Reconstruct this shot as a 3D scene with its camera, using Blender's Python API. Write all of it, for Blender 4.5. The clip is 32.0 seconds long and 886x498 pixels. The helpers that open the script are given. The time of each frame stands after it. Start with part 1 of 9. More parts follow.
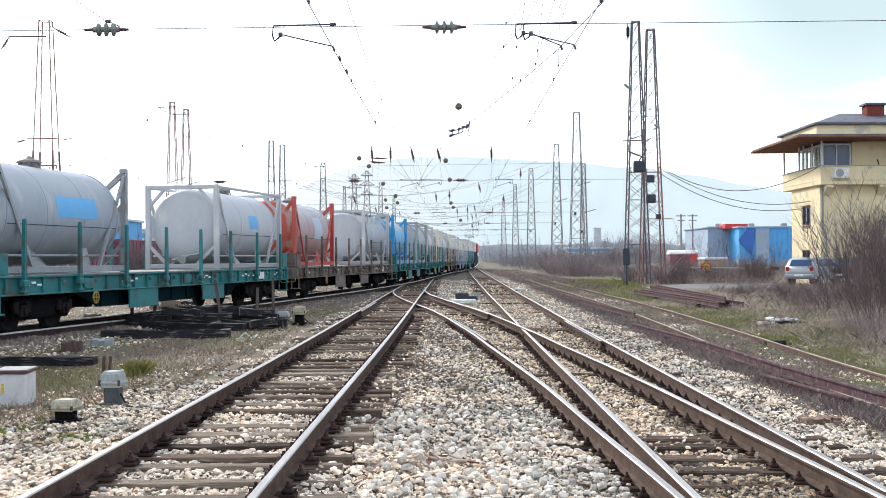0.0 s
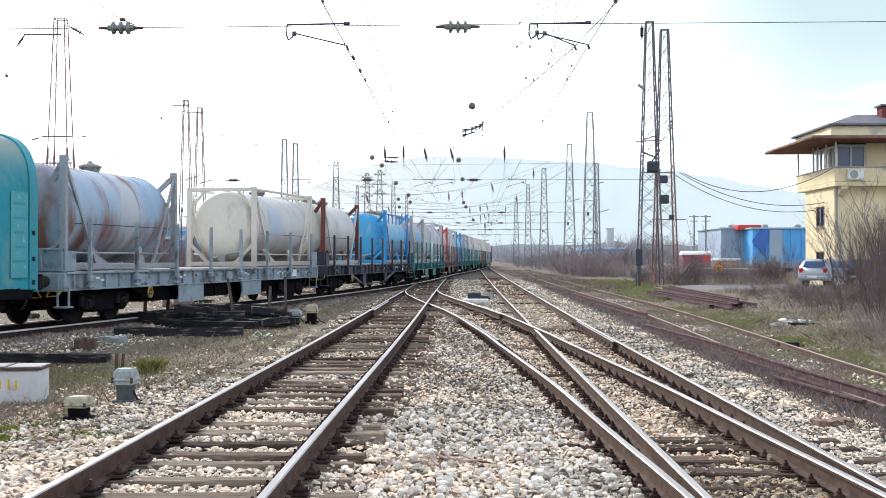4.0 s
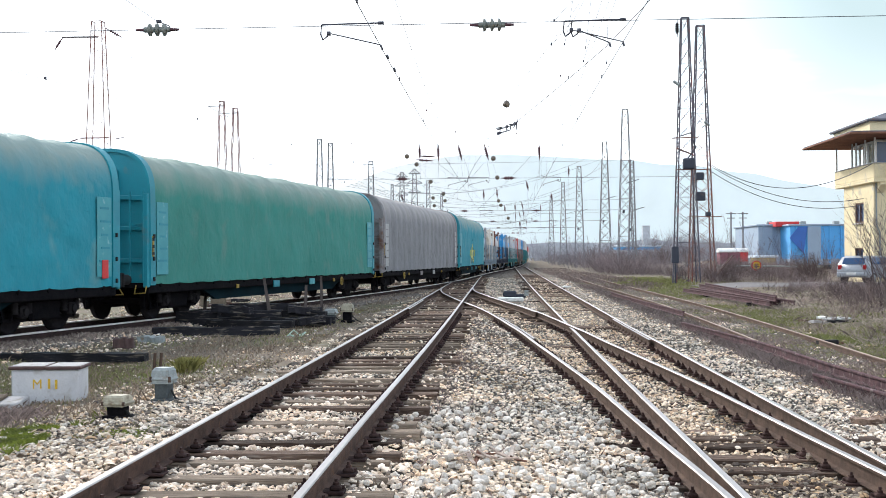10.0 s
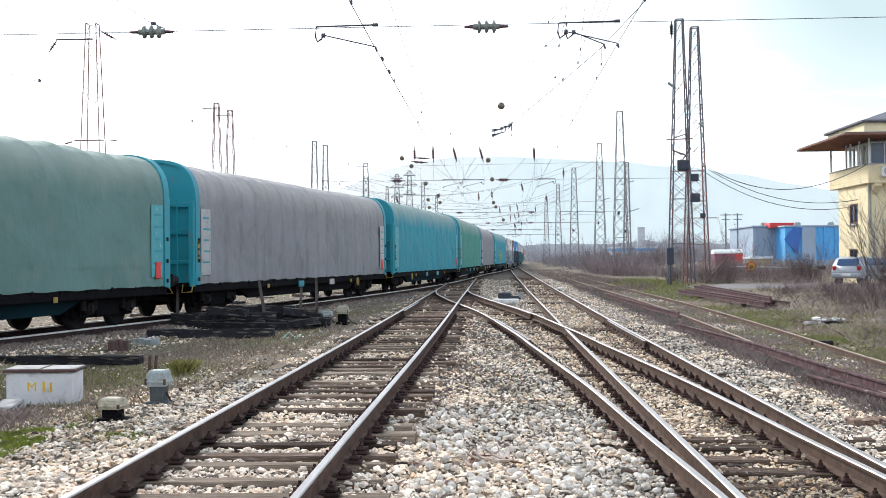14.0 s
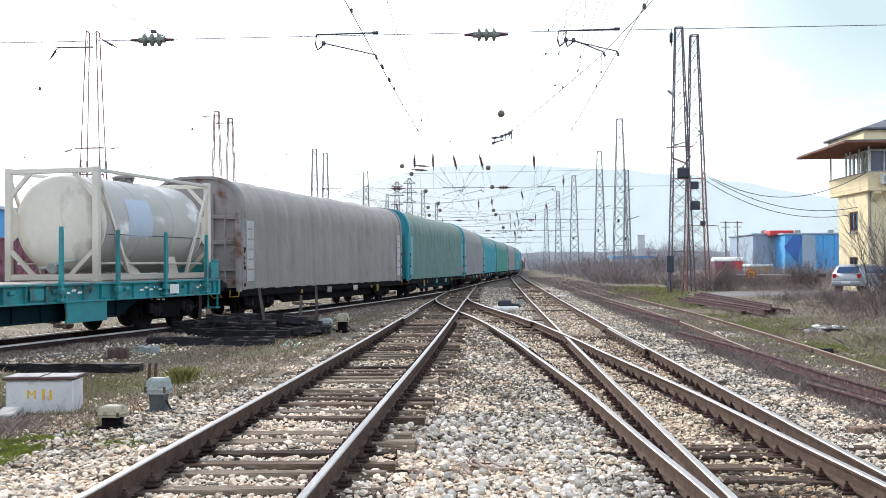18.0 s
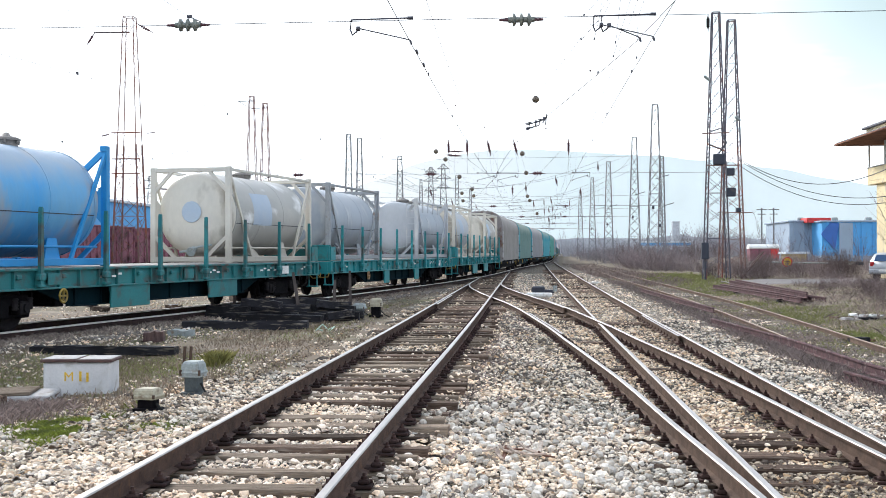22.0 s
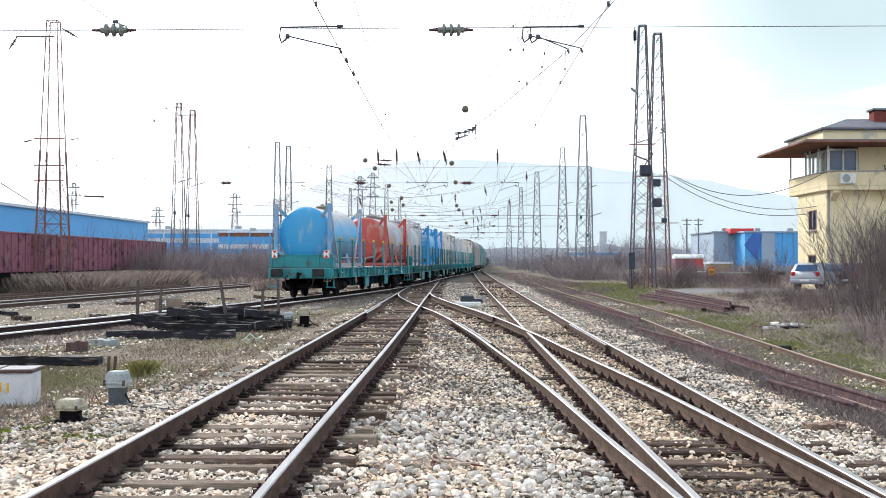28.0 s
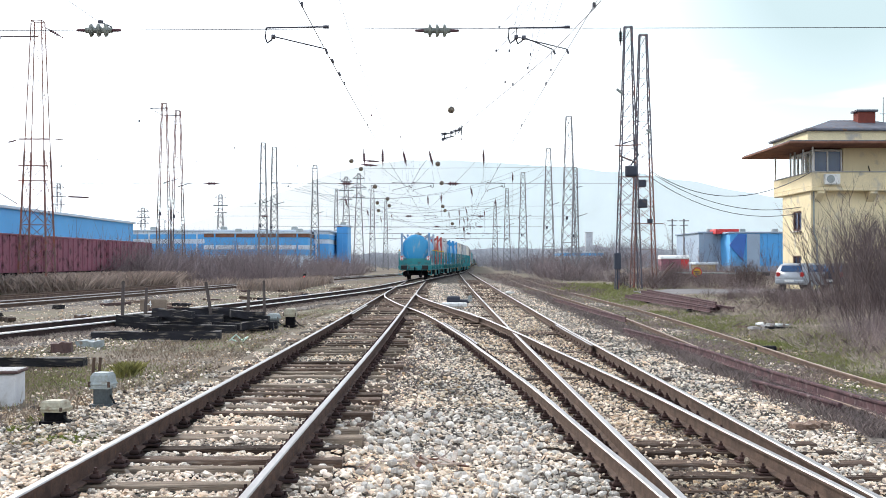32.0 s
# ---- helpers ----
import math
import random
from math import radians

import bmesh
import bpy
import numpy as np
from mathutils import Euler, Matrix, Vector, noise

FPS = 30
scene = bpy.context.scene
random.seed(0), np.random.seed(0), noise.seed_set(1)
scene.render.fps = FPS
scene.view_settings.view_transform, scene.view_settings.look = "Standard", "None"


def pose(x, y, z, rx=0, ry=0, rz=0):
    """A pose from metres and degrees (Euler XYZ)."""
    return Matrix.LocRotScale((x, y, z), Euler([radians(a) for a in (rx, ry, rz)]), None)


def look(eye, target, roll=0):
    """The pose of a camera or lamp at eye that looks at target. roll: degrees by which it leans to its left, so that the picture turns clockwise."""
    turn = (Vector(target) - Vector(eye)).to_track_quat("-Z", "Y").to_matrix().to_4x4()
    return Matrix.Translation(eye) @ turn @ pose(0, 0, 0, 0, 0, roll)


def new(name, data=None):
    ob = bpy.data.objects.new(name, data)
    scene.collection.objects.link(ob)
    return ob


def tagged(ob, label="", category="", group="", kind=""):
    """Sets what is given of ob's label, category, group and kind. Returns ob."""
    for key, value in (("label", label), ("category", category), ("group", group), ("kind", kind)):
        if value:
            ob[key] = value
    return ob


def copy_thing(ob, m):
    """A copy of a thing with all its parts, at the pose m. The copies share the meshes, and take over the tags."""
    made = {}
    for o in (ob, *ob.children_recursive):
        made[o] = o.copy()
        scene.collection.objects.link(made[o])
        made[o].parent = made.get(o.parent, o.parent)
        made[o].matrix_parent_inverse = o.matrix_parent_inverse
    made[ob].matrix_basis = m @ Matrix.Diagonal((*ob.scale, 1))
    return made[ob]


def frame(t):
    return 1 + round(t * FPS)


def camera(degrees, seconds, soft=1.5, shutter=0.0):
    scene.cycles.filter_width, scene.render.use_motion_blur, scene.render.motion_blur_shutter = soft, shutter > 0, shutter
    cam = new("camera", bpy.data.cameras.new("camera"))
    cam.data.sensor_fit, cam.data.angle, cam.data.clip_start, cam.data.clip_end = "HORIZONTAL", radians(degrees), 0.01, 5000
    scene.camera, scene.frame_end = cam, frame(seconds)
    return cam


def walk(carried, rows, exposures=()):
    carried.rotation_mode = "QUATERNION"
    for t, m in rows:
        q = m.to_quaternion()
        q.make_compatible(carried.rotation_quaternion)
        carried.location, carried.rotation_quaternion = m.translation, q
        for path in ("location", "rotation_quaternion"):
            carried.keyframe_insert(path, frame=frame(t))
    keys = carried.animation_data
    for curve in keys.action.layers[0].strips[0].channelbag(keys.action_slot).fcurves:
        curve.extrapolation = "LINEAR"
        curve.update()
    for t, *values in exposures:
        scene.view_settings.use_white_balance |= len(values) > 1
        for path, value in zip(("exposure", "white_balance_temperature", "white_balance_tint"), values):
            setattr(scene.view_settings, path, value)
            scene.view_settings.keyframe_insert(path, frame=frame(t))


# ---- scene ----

EYE_Z = 1.705
# seconds, turn to the right, tilt up, lean: degrees
PATH = [
    (0, -0.183, 0.460, -0.378), (0.5, -0.215, 0.491, -0.316), (1, -0.296, 0.567, -0.290), (1.5, -0.377, 0.594, -0.208),
    (2, -0.450, 0.567, -0.126), (2.5, -0.451, 0.496, -0.095), (3, -0.493, 0.434, -0.025), (3.5, -0.653, 0.432, -0.016),
    (5.5, -1.169, 0.467, -0.175), (6, -1.417, 0.475, -0.175), (6.5, -1.751, 0.498, -0.175), (7, -2.038, 0.485, -0.171),
    (7.5, -2.258, 0.483, -0.174), (8, -2.372, 0.486, -0.243), (8.5, -2.391, 0.468, -0.275), (9, -2.434, 0.466, -0.322),
    (9.5, -2.497, 0.430, -0.353), (10, -2.534, 0.372, -0.332), (10.5, -2.549, 0.311, -0.301), (11, -2.462, 0.276, -0.346),
    (11.5, -2.367, 0.247, -0.347), (12, -2.343, 0.272, -0.349), (12.5, -2.323, 0.350, -0.382), (13, -2.321, 0.422, -0.417),
    (13.5, -2.343, 0.453, -0.459), (14, -2.292, 0.460, -0.444), (14.5, -2.088, 0.469, -0.415), (16.5, -1.883, 0.695, -0.487),
    (17, -1.968, 0.721, -0.533), (17.5, -2.100, 0.787, -0.494), (18, -2.291, 0.841, -0.445), (18.5, -2.551, 0.812, -0.385),
    (19, -2.882, 0.680, -0.313), (19.5, -3.162, 0.550, -0.262), (20, -3.430, 0.432, -0.201), (20.5, -3.644, 0.304, -0.081),
    (21, -3.726, 0.206, -0.016), (21.5, -3.809, 0.200, -0.043), (22, -3.947, 0.138, -0.121), (22.5, -3.959, 0.075, -0.057),
    (23, -3.911, -0.010, -0.050), (23.5, -3.800, -0.094, -0.034), (24, -3.746, -0.133, -0.039), (24.5, -3.642, -0.101, -0.007),
    (25, -3.424, -0.060, -0.027), (25.5, -2.934, -0.010, -0.052), (27.5, -0.758, 0.606, 0.010), (28, -0.447, 0.587, 0.037),
    (28.5, -0.251, 0.518, 0.039), (29, -0.132, 0.464, -0.009), (29.5, 0.004, 0.466, -0.021), (30, 0.092, 0.492, 0.014),
    (30.5, 0.160, 0.512, -0.029), (31, 0.231, 0.543, -0.023), (31.5, 0.248, 0.577, -0.002), (32, 0.240, 0.621, 0.009),
]
cam = camera(41.86, 32.0, soft=0.5)
walk(cam, [(t, pose(0, 0, EYE_Z, 90 + tilt, -lean, -turn)) for t, turn, tilt, lean in PATH])

# ---- light: bright overcast, sun behind thin cloud ahead on the left ----
SUN_EL, SUN_AZ = 32.0, -38.0
world = bpy.data.worlds.new("world")
scene.world = world
world.use_nodes = True
wn, wl = world.node_tree.nodes, world.node_tree.links
wn.clear()
w_out, w_bg = wn.new("ShaderNodeOutputWorld"), wn.new("ShaderNodeBackground")
w_sky = wn.new("ShaderNodeTexSky")
w_sky.sky_type, w_sky.sun_disc = "NISHITA", False
w_sky.sun_elevation, w_sky.sun_rotation = radians(SUN_EL), radians(SUN_AZ)
w_gain = wn.new("ShaderNodeVectorMath")
w_gain.operation, w_gain.inputs[3].default_value = "SCALE", 0.14
w_co, w_map, w_noise = wn.new("ShaderNodeTexCoord"), wn.new("ShaderNodeMapping"), wn.new("ShaderNodeTexNoise")
w_map.inputs["Scale"].default_value = (1.0, 1.0, 3.5)
w_map.inputs["Location"].default_value = (0.35, 0.0, 0.2)
w_noise.inputs["Scale"].default_value, w_noise.inputs["Detail"].default_value = 1.3, 4.0
w_ramp = wn.new("ShaderNodeValToRGB")
w_ramp.color_ramp.elements[0].position, w_ramp.color_ramp.elements[1].position = 0.44, 0.56
w_mix = wn.new("ShaderNodeMix")
w_mix.data_type = "RGBA"
w_ramp.color_ramp.elements[0].color = (0.12, 0.12, 0.12, 1)
w_mix.inputs["B"].default_value = (1.06, 1.13, 1.2, 1)
wl.new(w_co.outputs["Generated"], w_map.inputs["Vector"])
wl.new(w_map.outputs["Vector"], w_noise.inputs["Vector"])
wl.new(w_noise.outputs["Fac"], w_ramp.inputs["Fac"])
wl.new(w_sky.outputs["Color"], w_gain.inputs[0])
wl.new(w_ramp.outputs["Color"], w_mix.inputs["Factor"])
wl.new(w_gain.outputs["Vector"], w_mix.inputs["A"])
# a pale blue gap in the cloud
w_dot, w_near, w_soft, w_mul, w_gap = wn.new("ShaderNodeVectorMath"), wn.new("ShaderNodeMapRange"), wn.new("ShaderNodeMapRange"), wn.new("ShaderNodeMath"), wn.new("ShaderNodeMix")
w_dot.operation, w_dot.inputs[1].default_value = "DOT_PRODUCT", Vector((0.35, 1.0, 0.265)).normalized()
w_near.inputs["From Min"].default_value, w_near.inputs["From Max"].default_value = 0.972, 0.998
w_soft.inputs["From Min"].default_value, w_soft.inputs["From Max"].default_value = 0.12, 0.42
w_mul.operation, w_gap.data_type = "MULTIPLY", "RGBA"
w_gap.inputs["B"].default_value = (0.4, 0.505, 0.535, 1)
w_map2, w_noise2 = wn.new("ShaderNodeMapping"), wn.new("ShaderNodeTexNoise")
w_map2.inputs["Scale"].default_value, w_map2.inputs["Location"].default_value = (2.0, 2.0, 11.0), (0.1, 0.2, 0.4)
w_map2.inputs["Rotation"].default_value = (0.0, 0.25, 0.0)
w_noise2.inputs["Scale"].default_value, w_noise2.inputs["Detail"].default_value = 1.6, 4.0
wl.new(w_co.outputs["Generated"], w_dot.inputs[0])
wl.new(w_co.outputs["Generated"], w_map2.inputs["Vector"])
wl.new(w_map2.outputs["Vector"], w_noise2.inputs["Vector"])
wl.new(w_dot.outputs["Value"], w_near.inputs["Value"])
wl.new(w_noise2.outputs["Fac"], w_soft.inputs["Value"])
wl.new(w_near.outputs["Result"], w_mul.inputs[0])
wl.new(w_soft.outputs["Result"], w_mul.inputs[1])
wl.new(w_mul.outputs["Value"], w_gap.inputs["Factor"])
wl.new(w_mix.outputs["Result"], w_gap.inputs["A"])
wl.new(w_gap.outputs["Result"], w_bg.inputs["Color"])
w_bg.inputs["Strength"].default_value = 1.75
wl.new(w_bg.outputs["Background"], w_out.inputs["Surface"])
sun = new("sun", bpy.data.lights.new("sun", "SUN"))
sun.data.energy, sun.data.angle, sun.data.color = 4.3, radians(7), (1.0, 0.96, 0.92)
_a, _e = radians(SUN_AZ), radians(SUN_EL)
sun.matrix_world = look((0, 0, 60), (-math.sin(_a) * math.cos(_e) * 50, -math.cos(_a) * math.cos(_e) * 50, 60 - math.sin(_e) * 50))


# ---- materials ----
def mat(name, c1, c2=None, scale=3.0, rough=0.7, metal=0.0, bump=0.25, fine=40.0, c3=None, stain=None, rand=0.0, island=0.0, streak=None, glow=None, grain=0.2, sdetail=8):
    """Two scales of variation: c1-c2 over large noise, a fine grain, optional stains (colour, amount) and random tint per object or island."""
    m = bpy.data.materials.new(name)
    m.use_nodes = True
    n, l = m.node_tree.nodes, m.node_tree.links
    b = n["Principled BSDF"]
    c2 = c2 or tuple(x * 0.75 for x in c1)
    co = n.new("ShaderNodeTexCoord")
    mp = n.new("ShaderNodeMapping")
    mp.inputs["Scale"].default_value = streak or (1, 1, 1)
    l.new(co.outputs["Object"], mp.inputs["Vector"])
    big = n.new("ShaderNodeTexNoise")
    big.inputs["Scale"].default_value, big.inputs["Detail"].default_value, big.inputs["Roughness"].default_value = scale, 5, 0.62
    l.new(mp.outputs["Vector"], big.inputs["Vector"])
    ramp = n.new("ShaderNodeValToRGB")
    el = ramp.color_ramp.elements
    el[0].position, el[0].color = 0.32, (*c1, 1)
    el[1].position, el[1].color = 0.68, (*c2, 1)
    if c3:
        e = el.new(0.5)
        e.color = (*c3, 1)
    l.new(big.outputs["Fac"], ramp.inputs["Fac"])
    col = ramp.outputs["Color"]
    tiny = n.new("ShaderNodeTexNoise")
    tiny.inputs["Scale"].default_value, tiny.inputs["Detail"].default_value = fine, 3
    l.new(mp.outputs["Vector"], tiny.inputs["Vector"])
    g = n.new("ShaderNodeMapRange")
    g.inputs["From Min"].default_value, g.inputs["From Max"].default_value = 0.25, 0.75
    g.inputs["To Min"].default_value, g.inputs["To Max"].default_value = 1 - grain * 1.1, 1 + grain * 0.9
    l.new(tiny.outputs["Fac"], g.inputs["Value"])
    mul = n.new("ShaderNodeVectorMath")
    mul.operation = "SCALE"
    l.new(col, mul.inputs[0])
    l.new(g.outputs["Result"], mul.inputs[3])
    col = mul.outputs["Vector"]
    if stain:
        sc, amount = stain
        st = n.new("ShaderNodeTexNoise")
        st.inputs["Scale"].default_value, st.inputs["Detail"].default_value = scale * 1.7 + 0.37, sdetail
        l.new(mp.outputs["Vector"], st.inputs["Vector"])
        sr = n.new("ShaderNodeMapRange")
        sr.inputs["From Min"].default_value, sr.inputs["From Max"].default_value = 0.66 - amount * 0.3, 0.74 - amount * 0.1
        l.new(st.outputs["Fac"], sr.inputs["Value"])
        mx = n.new("ShaderNodeMix")
        mx.data_type = "RGBA"
        l.new(sr.outputs["Result"], mx.inputs["Factor"])
        l.new(col, mx.inputs["A"])
        mx.inputs["B"].default_value = (*sc, 1)
        col = mx.outputs["Result"]
    if rand or island:
        if island:
            src = n.new("ShaderNodeNewGeometry").outputs["Random Per Island"]
        else:
            src = n.new("ShaderNodeObjectInfo").outputs["Random"]
        r = n.new("ShaderNodeMapRange")
        a = rand or island
        r.inputs["To Min"].default_value, r.inputs["To Max"].default_value = 1 - a, 1 + a
        l.new(src, r.inputs["Value"])
        m2 = n.new("ShaderNodeVectorMath")
        m2.operation = "SCALE"
        l.new(col, m2.inputs[0])
        l.new(r.outputs["Result"], m2.inputs[3])
        col = m2.outputs["Vector"]
    l.new(col, b.inputs["Base Color"])
    b.inputs["Metallic"].default_value = metal
    b.inputs["Specular IOR Level"].default_value = 0.5 if rough < 0.7 else (0.25 if rough < 0.85 else 0.08)
    rr = n.new("ShaderNodeMapRange")
    rr.inputs["To Min"].default_value, rr.inputs["To Max"].default_value = max(0.05, rough - 0.15), min(1.0, rough + 0.15)
    l.new(tiny.outputs["Fac"], rr.inputs["Value"])
    l.new(rr.outputs["Result"], b.inputs["Roughness"])
    if bump:
        bp = n.new("ShaderNodeBump")
        bp.inputs["Strength"].default_value, bp.inputs["Distance"].default_value = bump, 0.02 if bump < 1 else 0.075
        l.new(tiny.outputs["Fac"], bp.inputs["Height"])
        l.new(bp.outputs["Normal"], b.inputs["Normal"])
    if glow:
        b.inputs["Emission Color"].default_value, b.inputs["Emission Strength"].default_value = (*glow[:3], 1), glow[3]
    return m


def stone_mat(name, colors, patchy=False):
    """Loose stones: a colour per island from a ramp."""
    m = mat(name, (0.5, 0.47, 0.42), (0.4, 0.37, 0.33), scale=25, rough=0.9, bump=0.4, fine=120)
    n, l = m.node_tree.nodes, m.node_tree.links
    ramp = n.new("ShaderNodeValToRGB")
    el = ramp.color_ramp.elements
    ramp.color_ramp.interpolation = "CONSTANT"
    el[0].position, el[0].color = 0, (*colors[0], 1)
    el[1].position, el[1].color = 1 / len(colors), (*colors[1], 1)
    for i, c in enumerate(colors[2:], 2):
        el.new(i / len(colors)).color = (*c, 1)
    l.new(n.new("ShaderNodeNewGeometry").outputs["Random Per Island"], ramp.inputs["Fac"])
    mx = n.new("ShaderNodeMix")
    mx.data_type, mx.blend_type = "RGBA", "MULTIPLY"
    mx.inputs["Factor"].default_value = 1
    l.new(ramp.outputs["Color"], mx.inputs["A"])
    g = [x for x in n if x.type == "VALTORGB"][0]
    bright = n.new("ShaderNodeVectorMath")
    bright.operation, bright.inputs[3].default_value = "SCALE", 2.45
    l.new(g.outputs["Color"], bright.inputs[0])
    l.new(bright.outputs["Vector"], mx.inputs["B"])
    out = mx.outputs["Result"]
    if patchy:   # damp, mossy grey-green spreads among clean warm stone
        co = [x for x in n if x.type == "TEX_COORD"][0]
        nz, pr, tint = n.new("ShaderNodeTexNoise"), n.new("ShaderNodeValToRGB"), n.new("ShaderNodeMix")
        nz.inputs["Scale"].default_value, nz.inputs["Detail"].default_value, nz.inputs["Roughness"].default_value = 0.55, 6, 0.6
        l.new(co.outputs["Object"], nz.inputs["Vector"])
        pe = pr.color_ramp.elements
        pe[0].position, pe[0].color = 0.41, (1.12, 1.06, 0.985, 1)
        pe[1].position, pe[1].color = 0.63, (0.66, 0.675, 0.675, 1)
        pe.new(0.51).color = (1.0, 0.99, 0.98, 1)
        l.new(nz.outputs["Fac"], pr.inputs["Fac"])
        tint.data_type, tint.blend_type = "RGBA", "MULTIPLY"
        tint.inputs["Factor"].default_value = 1
        l.new(out, tint.inputs["A"])
        l.new(pr.outputs["Color"], tint.inputs["B"])
        out = tint.outputs["Result"]
    l.new(out, n["Principled BSDF"].inputs["Base Color"])
    return m


M_rail = mat("rail_steel_rusty", (0.125, 0.085, 0.065), (0.066, 0.046, 0.038), 6, 0.85, 0.0, 0.3, 90)
M_railred = mat("dark_red_brown_rail_steel", (0.12, 0.078, 0.062), (0.06, 0.04, 0.034), 6, 0.85, 0.0, 0.3, 90, stain=((0.13, 0.075, 0.05), 0.3))
M_fastening = mat("rusty_black_fastening_iron", (0.065, 0.038, 0.033), (0.032, 0.021, 0.02), 9, 0.85, 0.0, 0.3, 60, rand=0.4)
# darker copy of the rail steel, with the passing train's shade put into it
M_raildark = mat("shade_dark_rail_steel", (0.06, 0.04, 0.036), (0.03, 0.021, 0.02), 6, 0.85, 0.0, 0.3, 90)
M_siderailtop = mat("worn_tan_rail_head", (0.44, 0.36, 0.29), (0.25, 0.185, 0.145), 3, 0.7, 0.1, 0.2, 60)
M_siderail = mat("pale_rusty_siding_rail", (0.19, 0.135, 0.105), (0.1, 0.07, 0.06), 4, 0.85, 0.0, 0.3, 70)
M_railtop = mat("rail_head_polished", (0.44, 0.42, 0.41), (0.29, 0.275, 0.265), 3, 0.47, 0.85, 0.05, 60, streak=(1, 0.1, 1))
# scoured head whose near-white base has the sky's glint put into it
M_railbright = mat("scoured_glint_rail_head", (0.92, 0.9, 0.87), (0.78, 0.75, 0.72), 3, 0.38, 0.5, 0.05, 60, streak=(1, 0.1, 1))
M_railworn = mat("dull_worn_rail_head", (0.5, 0.46, 0.44), (0.36, 0.32, 0.3), 3, 0.48, 0.6, 0.05, 60, streak=(1, 0.1, 1))
M_sleeper = mat("weathered_sleeper_wood", (0.19, 0.132, 0.1), (0.052, 0.036, 0.03), 4, 0.9, 0, 0.7, 30, streak=(0.4, 6, 4), rand=0.75, stain=((0.33, 0.27, 0.225), 0.42))
M_bleached = mat("bleached_sleeper_wood", (0.3, 0.245, 0.19), (0.14, 0.105, 0.08), 5, 0.9, 0, 0.7, 30, streak=(0.4, 6, 4), rand=0.35, stain=((0.09, 0.065, 0.05), 0.4))
M_tar = mat("creosoted_timber", (0.02, 0.019, 0.024), (0.009, 0.009, 0.012), 3, 0.75, 0, 0.6, 25, streak=(0.5, 4, 4), rand=0.3, stain=((0.14, 0.12, 0.1), 0.35))
M_dark = mat("dark_running_gear", (0.003, 0.003, 0.005), (0.009, 0.008, 0.009), 5, 0.93, 0.0, 0.4, 40)
M_wheel = mat("worn_wheel_steel", (0.02, 0.017, 0.018), (0.012, 0.011, 0.013), 8, 0.9, 0.0, 0.2, 60)
M_teal = mat("teal_wagon_paint", (0.012, 0.25, 0.275), (0.016, 0.185, 0.21), 1.3, 0.55, 0, 0.15, 50, stain=((0.06, 0.07, 0.06), 0.35))
M_green = mat("dark_green_wagon_paint", (0.012, 0.19, 0.2), (0.018, 0.13, 0.14), 1.3, 0.6, 0, 0.2, 50, stain=((0.07, 0.06, 0.05), 0.45))
M_greyw = mat("blue_grey_wagon_paint", (0.27, 0.34, 0.39), (0.19, 0.24, 0.28), 1.3, 0.6, 0, 0.2, 50, stain=((0.1, 0.08, 0.07), 0.35))
M_slate = mat("slate_wagon_paint", (0.036, 0.043, 0.066), (0.025, 0.03, 0.047), 1.3, 0.65, 0, 0.2, 50, stain=((0.075, 0.06, 0.06), 0.2))
M_brownw = mat("brown_grey_wagon_paint", (0.2, 0.17, 0.15), (0.13, 0.1, 0.09), 1.3, 0.7, 0, 0.2, 50, stain=((0.07, 0.05, 0.04), 0.5))
M_deck = mat("pale_deck_boards", (0.42, 0.41, 0.39), (0.3, 0.28, 0.26), 2, 0.85, 0, 0.4, 30, streak=(6, 0.6, 1))
M_yellow = mat("yellow_paint", (0.75, 0.47, 0.02), (0.6, 0.36, 0.02), 4, 0.5, 0, 0.1)
M_dullyellow = mat("dull_yellow_paint", (0.38, 0.26, 0.04), (0.25, 0.17, 0.03), 5, 0.65, 0, 0.1, stain=((0.12, 0.09, 0.05), 0.4))
M_orange = mat("orange_paint", (0.42, 0.24, 0.1), (0.22, 0.13, 0.07), 4, 0.5, 0, 0.1)
M_white = mat("white_paint", (0.78, 0.78, 0.76), (0.66, 0.66, 0.64), 3, 0.55, 0, 0.1, stain=((0.35, 0.32, 0.28), 0.2))
M_redp = mat("red_marker_paint", (0.62, 0.03, 0.03), (0.5, 0.03, 0.03), 3, 0.5, 0, 0.1)
M_black = mat("black_rubber_paint", (0.015, 0.015, 0.016), (0.03, 0.03, 0.03), 3, 0.7, 0, 0.2)
M_galv = mat("galvanised_lattice_steel", (0.23, 0.24, 0.26), (0.15, 0.155, 0.17), 2, 0.6, 0.3, 0.2, 30, stain=((0.15, 0.07, 0.05), 0.3))
M_rustmast = mat("rusty_lattice_steel", (0.27, 0.12, 0.1), (0.17, 0.1, 0.09), 1.0, 0.75, 0.1, 0.2, 30, stain=((0.24, 0.07, 0.05), 0.5))
M_wire = mat("dark_wire", (0.09, 0.09, 0.11), (0.06, 0.06, 0.08), 2, 0.6, 0.3, 0)
M_porc = mat("grey_green_porcelain", (0.2, 0.22, 0.2), (0.14, 0.15, 0.13), 8, 0.25, 0, 0)
M_maroon = mat("maroon_iron_clamp", (0.1, 0.035, 0.045), (0.07, 0.03, 0.04), 8, 0.6, 0.2, 0.2)
M_lidgrey = mat("dusty_grey_brown_lid", (0.27, 0.255, 0.24), (0.18, 0.165, 0.155), 5, 0.75, 0, 0.2, 30)
M_conc = mat("pale_concrete", (0.48, 0.47, 0.46), (0.36, 0.35, 0.35), 4, 0.85, 0, 0.4, 60, stain=((0.25, 0.23, 0.2), 0.3))
